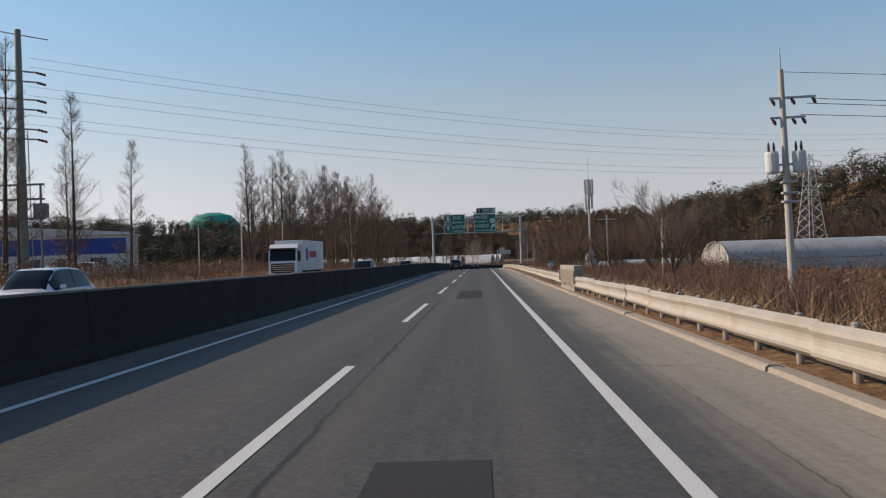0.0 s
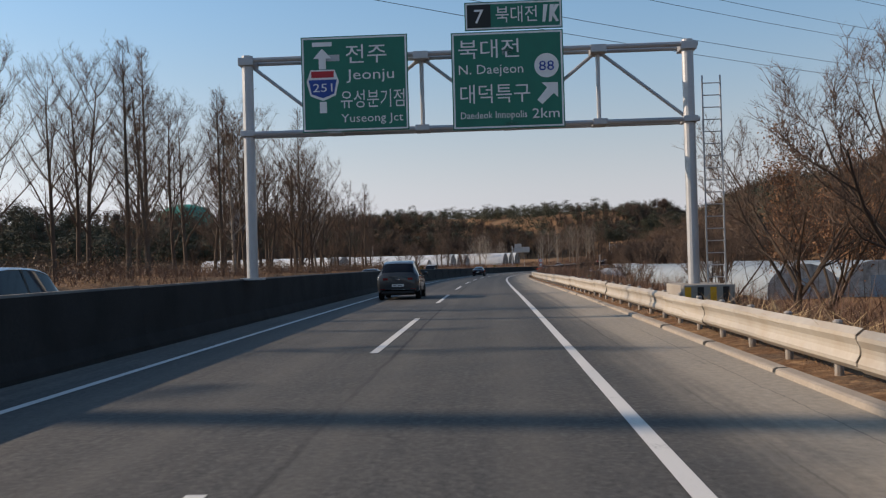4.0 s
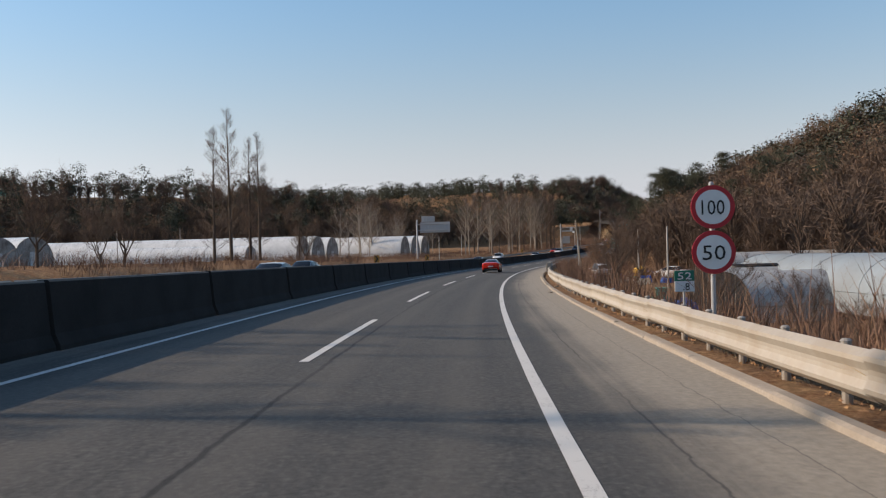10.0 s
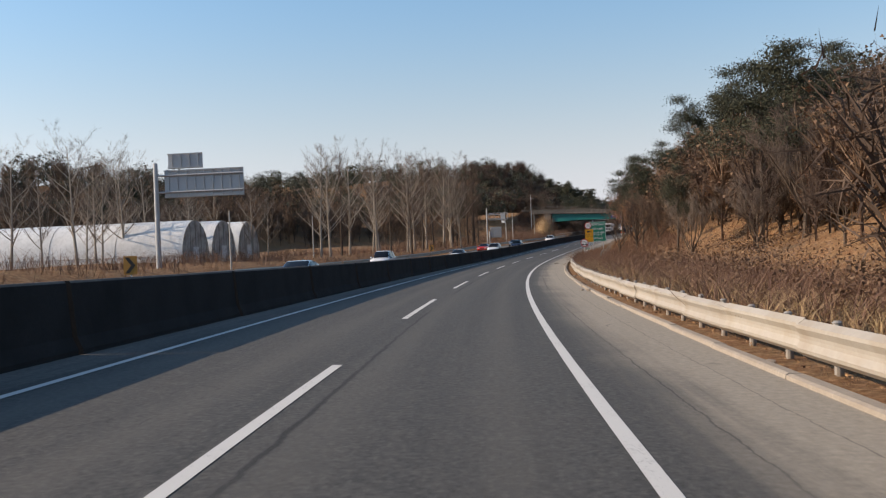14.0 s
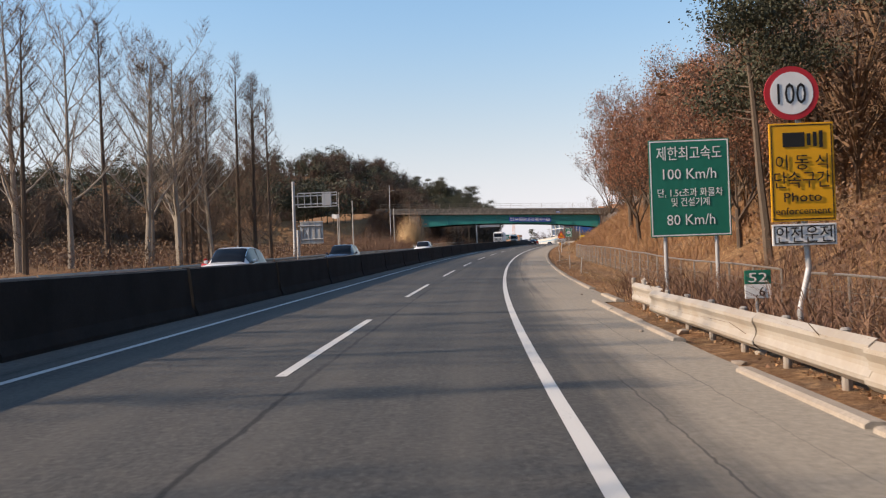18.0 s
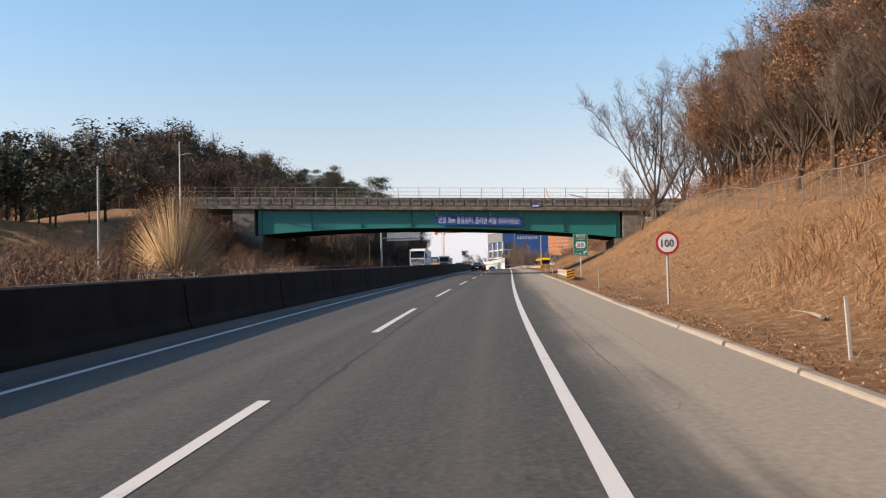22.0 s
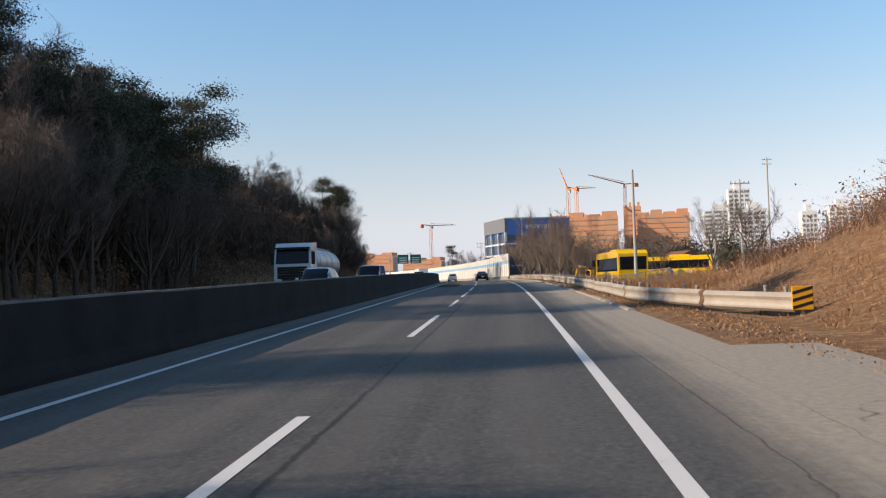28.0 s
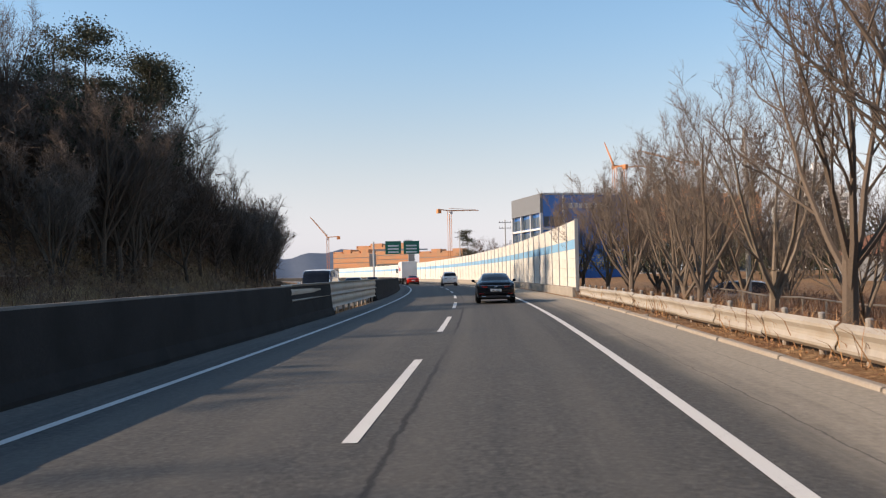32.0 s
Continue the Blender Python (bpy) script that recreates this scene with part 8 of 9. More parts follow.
opp = ((43.5, -12.3, SUV, P_WHITE, "white utility car in the opposite lanes"), (93.5, -8.0, SUV, P_SILVER, "silver utility car in the opposite lanes"), (139.0, -8.0, SUV, P_WHITE, "white hatchback in the opposite lanes"), (200.0, -8.0, SEDAN, P_GREY, "dark sedan in the opposite lanes"),
       (330.0, -8.0, SEDAN, P_WHITE, "white sedan in the opposite lanes"), (352.0, -11.5, SEDAN, P_GREY, "dark sedan in the opposite lanes"), (441.0, -8.0, SEDAN, P_SILVER, "silver sedan in the opposite lanes"), (484.0, -11.5, SUV, P_WHITE, "white utility car in the opposite lanes"),
       (512.0, -8.0, SEDAN, P_WHITE, "white sedan in the opposite lanes"), (545.0, -8.0, SUV, P_WHITE, "white utility car in the opposite lanes"), (556.0, -11.5, SEDAN, P_RED, "red sedan in the opposite lanes"), (571.0, -8.0, SUV, P_NAVY, "dark blue utility car in the opposite lanes"),
       (590.0, -11.5, SEDAN, P_SILVER, "silver sedan in the opposite lanes"), (618.0, -8.0, SUV, P_WHITE, "white utility car in the opposite lanes"), (832.0, -8.0, SUV, P_WHITE, "white utility car in the opposite lanes"), (960.0, -8.0, SEDAN, P_SILVER, "silver sedan in the opposite lanes"),
       (975.0, -11.5, SUV, P_WHITE, "white utility car in the opposite lanes"), (1000.0, -8.0, SEDAN, P_WHITE, "white sedan in the opposite lanes"))
for s_, n_, rows, paint, lab in opp:
    car(at(s_ + 4.7, n_, turn=BACK), rows, paint, lab, *(((0.1, 0.5), (2.75, 3.5), (0.3, 3.3), "split") if rows is SUV else ()))


def van(m, label, paint):
    return tagged(car(m, VAN, paint, label, (0.06, 0.12), (3.5, 4.42), (0.4, 4.1), "split", antenna=False), category="van")


van(at(290.0, -11.5, turn=BACK), "white delivery van in the opposite lanes", P_WHITE)
van(at(859.5, -8.0, turn=BACK), "pale van with tinted windows in the opposite lanes", P_WHITE)
van(at(943.0, -8.0, turn=BACK), "white van in the opposite lanes", P_WHITE)

M_TARP = surface("white_box_body", (0.68, 0.69, 0.69), 0.9, 0.5, grain=3, blotch=0.5, relief=0.04, stain=(0.56, 0.56, 0.55))
M_TANK = surface("dull_tank_steel", (0.30, 0.31, 0.32), 0.75, 0.35, 0.7, grain=4, blotch=0.6, relief=0.03)


def lorry(m, label, load="box", cab_paint=None):
    """A forward-control lorry along +y with its load behind."""
    cp = cab_paint or P_WHITE
    t = thing("lorry", m, label, "truck", "lorries in the opposite lanes")
    y0 = 11.0
    out = [(y0, 0.55), (y0 + 2.3, 0.5), (y0 + 2.42, 0.9), (y0 + 2.38, 1.9), (y0 + 2.05, 3.0), (y0 + 1.6, 3.35), (y0, 3.45)]
    g = Geo()
    n_ = len(out)
    g.add([(x, y, z) for x in (-1.22, 1.22) for y, z in out], [tuple(range(n_ - 1, -1, -1)), tuple(range(n_, 2 * n_))] + [(i, (i + 1) % n_, n_ + (i + 1) % n_, n_ + i) for i in range(n_)])
    c = part("cab", g, cp, t)
    part("windscreen", Geo().add([(-1.12, y0 + 2.40, 1.95), (1.12, y0 + 2.40, 1.95), (1.08, y0 + 2.10, 2.92), (-1.08, y0 + 2.10, 2.92)], [(0, 1, 2, 3)]), M_GLASS, c)
    part("grille", Geo().box(-1.0, y0 + 2.40, 0.75, 1.0, y0 + 2.47, 1.75, r=0.02), M_TRIM, c)
    for k in range(5):
        part("grille_bar", Geo().box(-0.95, y0 + 2.47, 0.85 + k * 0.18, 0.95, y0 + 2.5, 0.91 + k * 0.18), M_CHROME, c)
    part("bumper", Geo().box(-1.24, y0 + 1.9, 0.32, 1.24, y0 + 2.5, 0.72, r=0.05), cp, c)
    part("sun_visor", Geo().box(-1.15, y0 + 2.05, 2.95, 1.15, y0 + 2.4, 3.05, r=0.02), M_TRIM, c)
    for sx in (-1, 1):
        part("side_window", Geo().box(sx * 1.225 - 0.006, y0 + 0.8, 1.9, sx * 1.225 + 0.006, y0 + 1.9, 2.8), M_GLASS, c)
        part("mirror", Geo().box(min(sx * 1.26, sx * 1.5), y0 + 2.1, 1.9, max(sx * 1.26, sx * 1.5), y0 + 2.22, 2.7, r=0.03), M_TRIM, c)
        part("headlamp", Geo().box(min(sx * 0.7, sx * 1.15), y0 + 2.42, 0.74, max(sx * 0.7, sx * 1.15), y0 + 2.52, 0.95, r=0.02), M_LAMP, c)
    part("chassis", Geo().box(-0.5, 0.2, 0.7, 0.5, y0 + 2.0, 0.98), M_TRIM, t)
    if load == "box":
        b_ = part("box_body", Geo().box(-1.25, 0, 1.05, 1.25, y0 - 0.35, 3.75, r=0.04), M_TARP, t)
        for sx in (-1, 1):
            part("logo_shape", Geo().disc(0.62, 0, 0.01, 24, m=Matrix.Translation((sx * 1.262, y0 - 2.2, 2.5)) @ Matrix.Rotation(radians(90), 4, "Z")), M_SIGNBLUE, b_)
            part("logo_bar", Geo().box(min(sx * 1.252, sx * 1.262), y0 - 7.0, 2.2, max(sx * 1.252, sx * 1.262), y0 - 3.4, 2.8), M_SIGNRED, b_)
    elif load == "tank":
        part("tank", Geo().tube([(0, 0.3, 2.1), (0, 0.6, 2.1), (0, y0 - 0.9, 2.1), (0, y0 - 0.6, 2.1)], [0.8, 1.15, 1.15, 0.8], 22).mesh("tank", M_TANK, True), None, t)
        for k in range(4):
            part("tank_band", Geo().tube([(0, 1.5 + k * 2.5, 2.1), (0, 1.58 + k * 2.5, 2.1)], 1.17, 22), M_STEEL, t)
        part("walkway", Geo().box(-0.35, 0.8, 3.24, 0.35, y0 - 1.2, 3.3), M_STEEL, t)
    else:
        part("flatbed", Geo().box(-1.25, 0, 1.05, 1.25, y0 - 0.35, 1.2), M_STEEL, t)
        for k in range(8):
            for q in range(2):
                part("wrapped_bale", Geo().box(-1.22, 0.1 + k * 1.31, 1.22 + q * 1.2, 1.22, 1.34 + k * 1.31, 2.38 + q * 1.2, r=0.12), M_TARP, t)
    for y in (1.2, 2.5, y0 - 1.8, y0 + 1.3):
        for sx in (-1, 1):
            add_wheel(t, sx * 1.05, y, 0.5, WHEEL_BIG)
    return t


lorry(at(109.0, -14.9, turn=BACK), "white box lorry with plain logo shapes in the opposite lanes", "box")
lorry(at(784.0, -11.6, turn=BACK), "white flatbed lorry in the opposite lanes", "bales")
lorry(at(858.5, -11.8, turn=BACK), "white tanker lorry with a dull steel tank", "tank")
lorry(at(1040.0, -1.8), "white box lorry far ahead in the passing lane", "box")

M_BUS = car_paint("yellow_coach_paint", (0.72, 0.45, 0.008), 0.0)


def coach(m, label):
    t = thing("coach", m, label, "bus", "parked coaches")
    out = [(0, 0.45), (11.2, 0.4), (11.5, 1.2), (11.3, 2.6), (10.7, 3.35), (0.4, 3.4), (0, 3.1)]
    n_ = len(out)
    b_ = part("body", Geo().add([(x, y, z) for x in (-1.25, 1.25) for y, z in out], [tuple(range(n_ - 1, -1, -1)), tuple(range(n_, 2 * n_))] + [(i, (i + 1) % n_, n_ + (i + 1) % n_, n_ + i) for i in range(n_)]), M_BUS, t)
    for sx in (-1, 1):
        for k in range(7):
            part("window", Geo().box(sx * 1.256 - 0.008, 0.55 + k * 1.42, 1.65, sx * 1.256 + 0.008, 1.95 + k * 1.42, 2.8), M_GLASS, b_)
        for k in range(3):
            part("graphic_shape", Geo().disc(0.35 + 0.1 * k, 0, 0.012, 18, m=Matrix.Translation((sx * 1.26 - 0.006, 3.0 + k * 1.5, 1.1)) @ Matrix.Rotation(radians(90), 4, "Z")), (M_SIGNWHITE, M_GREEN, M_SIGNBLUE)[k], b_)
        for y in (2.2, 9.2):
            add_wheel(t, sx * 1.08, y, 0.5, WHEEL_BIG)
        part("mirror", Geo().box(min(sx * 1.3, sx * 1.6), 11.3, 2.2, max(sx * 1.3, sx * 1.6), 11.45, 2.8, r=0.03), M_TRIM, b_)
    part("windscreen", Geo().add([(-1.15, 11.5, 1.5), (1.15, 11.5, 1.5), (1.1, 11.0, 3.1), (-1.1, 11.0, 3.1)], [(0, 1, 2, 3)]), M_GLASS, b_)
    part("rear_window", Geo().box(-1.12, -0.014, 1.75, 1.12, 0.01, 2.85, r=0.006), M_GLASS, b_)
    part("roof_unit", Geo().box(-0.8, 3.5, 3.38, 0.8, 6.2, 3.58, r=0.05), M_BUS, b_)
    return t


coach(foot(863.5, 13.4, turn=3), "yellow coach parked beyond the fence")
coach(foot(912.0, 33.0, turn=60), "yellow coach parked beyond the fence")
car(foot(935.0, 17.0, turn=70), SUV, P_SILVER, "silver car parked beyond the fence", (0.1, 0.5), (2.75, 3.5), (0.3, 3.3), "split")
car(foot(398.0, 12.7, turn=14), SUV, P_WHITE, "white car parked below the road beside junk", (0.1, 0.5), (2.75, 3.5), (0.3, 3.3), "split")
car(foot(396.0, 22, turn=40), SEDAN, P_WHITE, "white car parked among sheds")
M_SPLITWOOD = surface("split_firewood", (0.36, 0.22, 0.115), 0.7, 0.9, grain=12, blotch=2.0, relief=0.3, stain=(0.17, 0.10, 0.06), vary=0.25)
pile = thing("firewood_pile", foot(403.0, 16.2), "loose heap of split firewood on the straw-covered yard", "firewood")
rw = random.Random(77)
BILLETS = [Geo().prism([(-0.07, 0.0), (0.08, 0.0), (0.03, 0.12), (-0.04, 0.1)], 0.0, 0.7 + 0.15 * k).mesh("billet", M_SPLITWOOD) for k in range(4)]
for k in range(60):
    u = rw.uniform(-1, 1)
    h_ = (1 - u * u) * rw.uniform(0.0, 0.85)
    part("billet", rw.choice(BILLETS), None, pile, m=Matrix.Translation((u * 2.6, rw.uniform(-0.9, 0.9) * (1 - h_ * 0.7), h_)) @ Matrix.Rotation(rw.uniform(0, 6.283), 4, "Z") @ Matrix.Rotation(rw.uniform(-0.5, 0.5), 4, "X"))
van(foot(118.0, -40.0, turn=100), "white van parked behind the far guardrail", P_WHITE)


# ---- clutter beside the road ----
M_BLUETANK = plain("blue_tank_plastic", (0.01, 0.10, 0.42), 0.35)
M_YELLOWTANK = plain("yellow_tank_plastic", (0.72, 0.40, 0.01), 0.4)
M_TEALBIN = plain("teal_bin_plastic", (0.05, 0.42, 0.33), 0.45)


def ball_tank(m, r, mat, label):
    t = thing("water_tank", m, label, "water tank", "plastic tanks")
    prof = [(r * 0.55, 0.0), (r * 0.9, r * 0.25), (r, r * 0.7), (r, r * 1.05), (r * 0.88, r * 1.45), (r * 0.5, r * 1.7), (r * 0.3, r * 1.74)]
    part("tank", Geo().tube([(0, 0, z) for _, z in prof], [q for q, _ in prof], 24).mesh("tank", mat, True), None, t)
    part("lid", Geo().tube([(0, 0, r * 1.74), (0, 0, r * 1.86)], r * 0.26, 16), mat, t)
    for z in (0.5, 0.85, 1.2):
        part("hoop", Geo().tube([(0, 0, r * z - 0.02), (0, 0, r * z + 0.02)], r * 1.02 if z < 1.1 else r * 0.985, 24), mat, t)


ball_tank(foot(343.5, 14.2), 0.85, M_BLUETANK, "round blue plastic water tank beside the sheds")
ball_tank(foot(400.5, 16.8), 0.8, M_YELLOWTANK, "round yellow plastic tank among junk")
ball_tank(foot(903.0, 24.0), 0.9, M_YELLOWTANK, "round yellow plastic tank in the yard")
t = thing("plastic_bin", foot(360.5, 15.2), "teal plastic bin beside the shed", "bin")
part("body", Geo().prism([(-0.35, 0), (0.35, 0), (0.45, 1.2), (-0.45, 1.2)], -0.35, 0.35), M_TEALBIN, t)
part("lid", Geo().box(-0.5, -0.4, 1.2, 0.5, 0.4, 1.28, r=0.03), M_TEALBIN, t)
rj = random.Random(8)
junk_mats = [(M_CLAD, "pale sheet"), (M_TEALBIN, "teal tarpaulin"), (M_BLUETANK, "blue tarpaulin"), (M_WOODPOLE, "old timber"), (M_DARKPANEL, "dark crate"), (M_CONC_PALE, "concrete piece")]
for k in range(34):
    s_, n_ = (rj.uniform(334, 362), rj.uniform(12.5, 16.5)) if k < 10 else (rj.uniform(378, 412), rj.uniform(11.5, 21))
    mt, lab = rj.choice(junk_mats)
    t = thing("scrap_pile_piece", foot(s_, n_, 0, rj.uniform(0, 180)), lab + " lying in the scrap yard below the road", "scrap", "scrap in the yard")
    w, d, h = rj.uniform(0.4, 1.5), rj.uniform(0.3, 1.0), rj.uniform(0.2, 0.8)
    g = Geo()
    if k % 3 == 0:
        for i in range(6):
            a_ = rj.uniform(0, 3.14)
            g.tube([(-w * math.cos(a_), -w * math.sin(a_), 0.06 + 0.05 * i), (w * math.cos(a_), w * math.sin(a_), 0.1 + 0.09 * i)], 0.05, 5)
    else:
        g.add([(-w / 2, -d / 2, -0.1), (w / 2, -d / 2, -0.1), (w / 2, d / 2, -0.1), (-w / 2, d / 2, -0.1), (-w * 0.42, -d * 0.4, h * 0.8), (w * 0.38, -d * 0.45, h), (w * 0.45, d * 0.35, h * 0.75), (-w * 0.35, d * 0.42, h * 1.1)],
              [(3, 2, 1, 0), (4, 5, 6, 7), (0, 1, 5, 4), (1, 2, 6, 5), (2, 3, 7, 6), (3, 0, 4, 7)])
    part("piece", g, mt, t)
# nests in the plane trees
for s_, n_, z_ in ((573, -22, 14.0), (579, -22, 12.0), (584, -21, 13.6), (231, -28, 15.5), (268, -27, 14.5)):
    t = thing("bird_nest", foot(s_, n_) @ Matrix.Translation((0, 0, z_)), "dark twig nest high in a bare tree", "nest", "bird nests")
    r = np.random.RandomState(int(s_))
    a_ = r.normal(size=(150, 3)) * np.array([0.3, 0.3, 0.2])
    b_ = a_ + r.normal(size=(150, 3)) * 0.3
    tw = Tree(1)
    tw.twigs = [(tuple(p_), tuple(q_), 0.02) for p_, q_ in zip(a_, b_)]
    part("twig_ball", tw.twig_mesh(M_BARK), None, t)
    plant(K_PLANE[int(s_) % 4], foot(s_ + 0.1, n_), (z_ + 1.6) / 13.5, L_PLANE, "plane trees in a row")
# patches of newer asphalt and road litter
M_PATCH = surface("newer_asphalt", (0.050, 0.049, 0.047), 0.7, 0.85, grain=45, blotch=1.0, amount=0.7, relief=0.3)
for s_, s2_, n0, n1 in ((53.4, 62.9, 0.95, 2.0), (20.6, 23.1, 1.15, 2.05)):
    tagged(strip("asphalt_patch", n0, n1, s_, s2_, 0.005, M_PATCH), "darker patch of newer asphalt in the lane", "road patch", kind="structure")
M_RIB = surface("grooved_asphalt", (0.062, 0.059, 0.055), 0.7, 0.9, grain=40, relief=0.3)
rib = thing("rumble_grooves", at(872.0, -2.2), "transverse grooves across the passing lane", "road grooves", kind="structure")
groove = Geo().box(-1.25, -0.022, 0.001, 2.1, 0.022, 0.005).mesh("groove", M_RIB)
for k in range(120):
    part("groove", groove, None, rib, m=rib.matrix_world.inverted() @ at(861.0 + k * 0.13, -2.1))
M_STONE = surface("rubble_stone", (0.30, 0.25, 0.20), 0.6, 0.95, grain=14, blotch=2, relief=0.4, vary=0.2)
STONES = []
for k in range(4):
    b_ = bmesh.new()
    bmesh.ops.create_icosphere(b_, subdivisions=1, radius=0.1)
    for v in b_.verts:
        v.co *= rj.uniform(0.6, 1.2)
        v.co.z *= 0.6
    me = bpy.data.meshes.new("stone")
    b_.to_mesh(me)
    b_.free()
    me.materials.append(M_STONE)
    STONES.append(me)
for k in range(90):
    s_ = rj.choice((rj.uniform(60, 380), rj.uniform(395, 540), rj.uniform(560, 720), rj.uniform(805, 930)))
    n_ = rj.uniform(5.6, 6.9) if s_ < 540 or s_ > 800 else rj.uniform(6.9, 9.5)
    m_ = (at(s_, n_, 0.02) if n_ < 6.2 else foot(s_, n_, 0.02)) @ Matrix.Rotation(rj.uniform(0, 6), 4, "Z") @ Matrix.Scale(rj.uniform(0.4, 1.5), 4)
    ob = new("stone", rj.choice(STONES))
    ob.matrix_world = m_
    tagged(ob, "loose dusty stone at the edge of the shoulder", "stone", "loose stones")
for s_, n_, a_ in ((493.5, 5.0, 20), (608.0, 8.3, 70), (612, 8.6, 40), (618, 9.2, 110), (583, 8.6, 60), (592, 8.2, 15), (640, 9.5, 80), (664, 9.0, 30)):
    t = thing("fallen_branch", (at(s_, n_, 0.03) if n_ < 6 else foot(s_, n_, 0.05)) @ Matrix.Rotation(radians(a_), 4, "Z"), "dead fallen branch lying beside the road", "branch", "fallen branches")
    L_ = 0.5 if n_ < 6 else 1.6
    part("wood", Geo().tube([(-L_ / 2, 0, 0), (0, 0.08, 0.05), (L_ / 2, 0.02, 0.02)], [0.05, 0.04, 0.015], 6).tube([(0, 0.08, 0.05), (0.3, 0.4, 0.12)], [0.025, 0.008], 5), M_BARK_PALE, t)


# ---- machines in the yard ----
def excavator(m, label):
    t = thing("excavator", m, label, "excavator")
    for sx in (-0.95, 0.95):
        out = [(-1.5, 0.2), (-1.2, 0.0), (1.2, 0.0), (1.5, 0.2), (1.5, 0.5), (1.2, 0.7), (-1.2, 0.7), (-1.5, 0.5)]
        k = len(out)
        part("track", Geo().add([(sx + q, y, z) for q in (-0.25, 0.25) for y, z in out], [tuple(range(k - 1, -1, -1)), tuple(range(k, 2 * k))] + [(i, (i + 1) % k, k + (i + 1) % k, k + i) for i in range(k)]), M_TYRE, t)
    part("house", Geo().box(-1.15, -1.6, 0.8, 1.15, 1.2, 1.55, r=0.08), M_YELLOWTANK, t)
    part("counterweight", Geo().box(-1.15, -2.1, 0.85, 1.15, -1.55, 1.6, r=0.15), M_YELLOWTANK, t)
    c = part("cab", Geo().box(-1.1, 0.0, 1.55, -0.1, 1.2, 2.75, r=0.06), M_YELLOWTANK, t)
    part("window", Geo().box(-1.12, 0.15, 1.75, -1.09, 1.05, 2.6), M_GLASS, c)
    part("windscreen", Geo().box(-1.0, 1.19, 1.75, -0.2, 1.22, 2.6), M_GLASS, c)
    part("boom", Geo().tube([(0.3, 1.0, 1.4), (0.3, 2.4, 3.2), (0.3, 4.2, 3.5)], [0.24, 0.27, 0.18], 6), M_YELLOWTANK, t)
    part("stick", Geo().tube([(0.3, 4.1, 3.6), (0.3, 5.0, 1.6)], [0.2, 0.13], 6), M_YELLOWTANK, t)
    part("ram", Geo().tube([(0.3, 1.4, 1.2), (0.3, 2.6, 2.9)], 0.07, 8), M_STEEL, t)
    part("bucket", Geo().prism([(0.0, 0.0), (0.7, -0.1), (0.8, 0.5), (0.3, 0.8)], -0.45, 0.45, Matrix.Translation((0.3, 4.7, 0.9)) @ Matrix.Rotation(radians(90), 4, "Z")), M_TRIM, t)
    return t


excavator(foot(903.0, 15.2, turn=40) @ Matrix.Scale(0.72, 4), "yellow tracked excavator parked behind the wire fence")
excavator(foot(902.0, 18.6, turn=120) @ Matrix.Scale(0.8, 4), "yellow tracked excavator parked in the yard")

# far hills at the end of the valley, their blue-grey colour painting in distance haze
hx = np.linspace(-700, 900, 60)
ridge = 55 + 26 * np.sin(hx / 170) + 15 * np.sin(hx / 63 + 1) + 6 * np.sin(hx / 21)
hv = [(x, 3600.0 + 0.15 * x, -40.0) for x in hx] + [(x, 3750.0 + 0.15 * x, z) for x, z in zip(hx, ridge)] + [(x, 4100.0 + 0.15 * x, -40.0) for x in hx]
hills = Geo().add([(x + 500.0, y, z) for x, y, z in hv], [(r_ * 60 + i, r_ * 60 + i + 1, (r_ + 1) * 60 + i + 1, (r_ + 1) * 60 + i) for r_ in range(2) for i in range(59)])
tagged(new("backdrop", hills.mesh("backdrop", surface("hazy_wooded_hills", (0.17, 0.20, 0.25), 0.8, 0.95, grain=0.05, blotch=0.01, relief=0.0), smooth=True)), "wooded hills at the valley's end, distance haze painted in as blue-grey", "hills", kind="structure")


# ---- dry grass, reeds, brush and leaf litter ----
M_STRAW = leaves("dry_straw", (0.50, 0.34, 0.18), 0.6, 0.35)
M_REED = leaves("dry_reed", (0.195, 0.105, 0.066), 0.6, 0.35)
M_LITTER = leaves("leaf_litter", (0.40, 0.215, 0.105), 0.5, 0.4)


def ground_points(s, n):
    x, y, h, _, zr = along(s)
    return np.stack([x + n * np.cos(h), y - n * np.sin(h), zr + land(s, n)], 1)


def blades(name, label, s, n, height, width, mat, seed, lean=0.5):
    r = np.random.RandomState(seed)
    p = ground_points(s, n)
    k = len(p)
    hgt = height * r.uniform(0.45, 1.25, (k, 1))
    a = r.uniform(0, 6.283, k)
    u = np.stack([np.cos(a), np.sin(a), np.zeros(k)], 1) * width
    d = r.normal(size=(k, 3)) * lean
    d[:, 2] = 1
    mid, tip = p + d * hgt * 0.55, p + (d * np.array([1.6, 1.6, 1.0])) * hgt
    tip[:, 2] -= hgt[:, 0] * 0.1
    v = np.concatenate([p - u - [0, 0, 0.05], p + u - [0, 0, 0.05], mid - u * 0.7, mid + u * 0.7, tip])
    i = np.arange(k)
    f = np.concatenate([np.stack([i, i + k, i + 3 * k], 1), np.stack([i, i + 3 * k, i + 2 * k], 1), np.stack([i + 2 * k, i + 3 * k, i + 4 * k], 1)])
    tagged(new(name, mesh_from(name, v, f, mat)), label, "grass", kind="stuff")


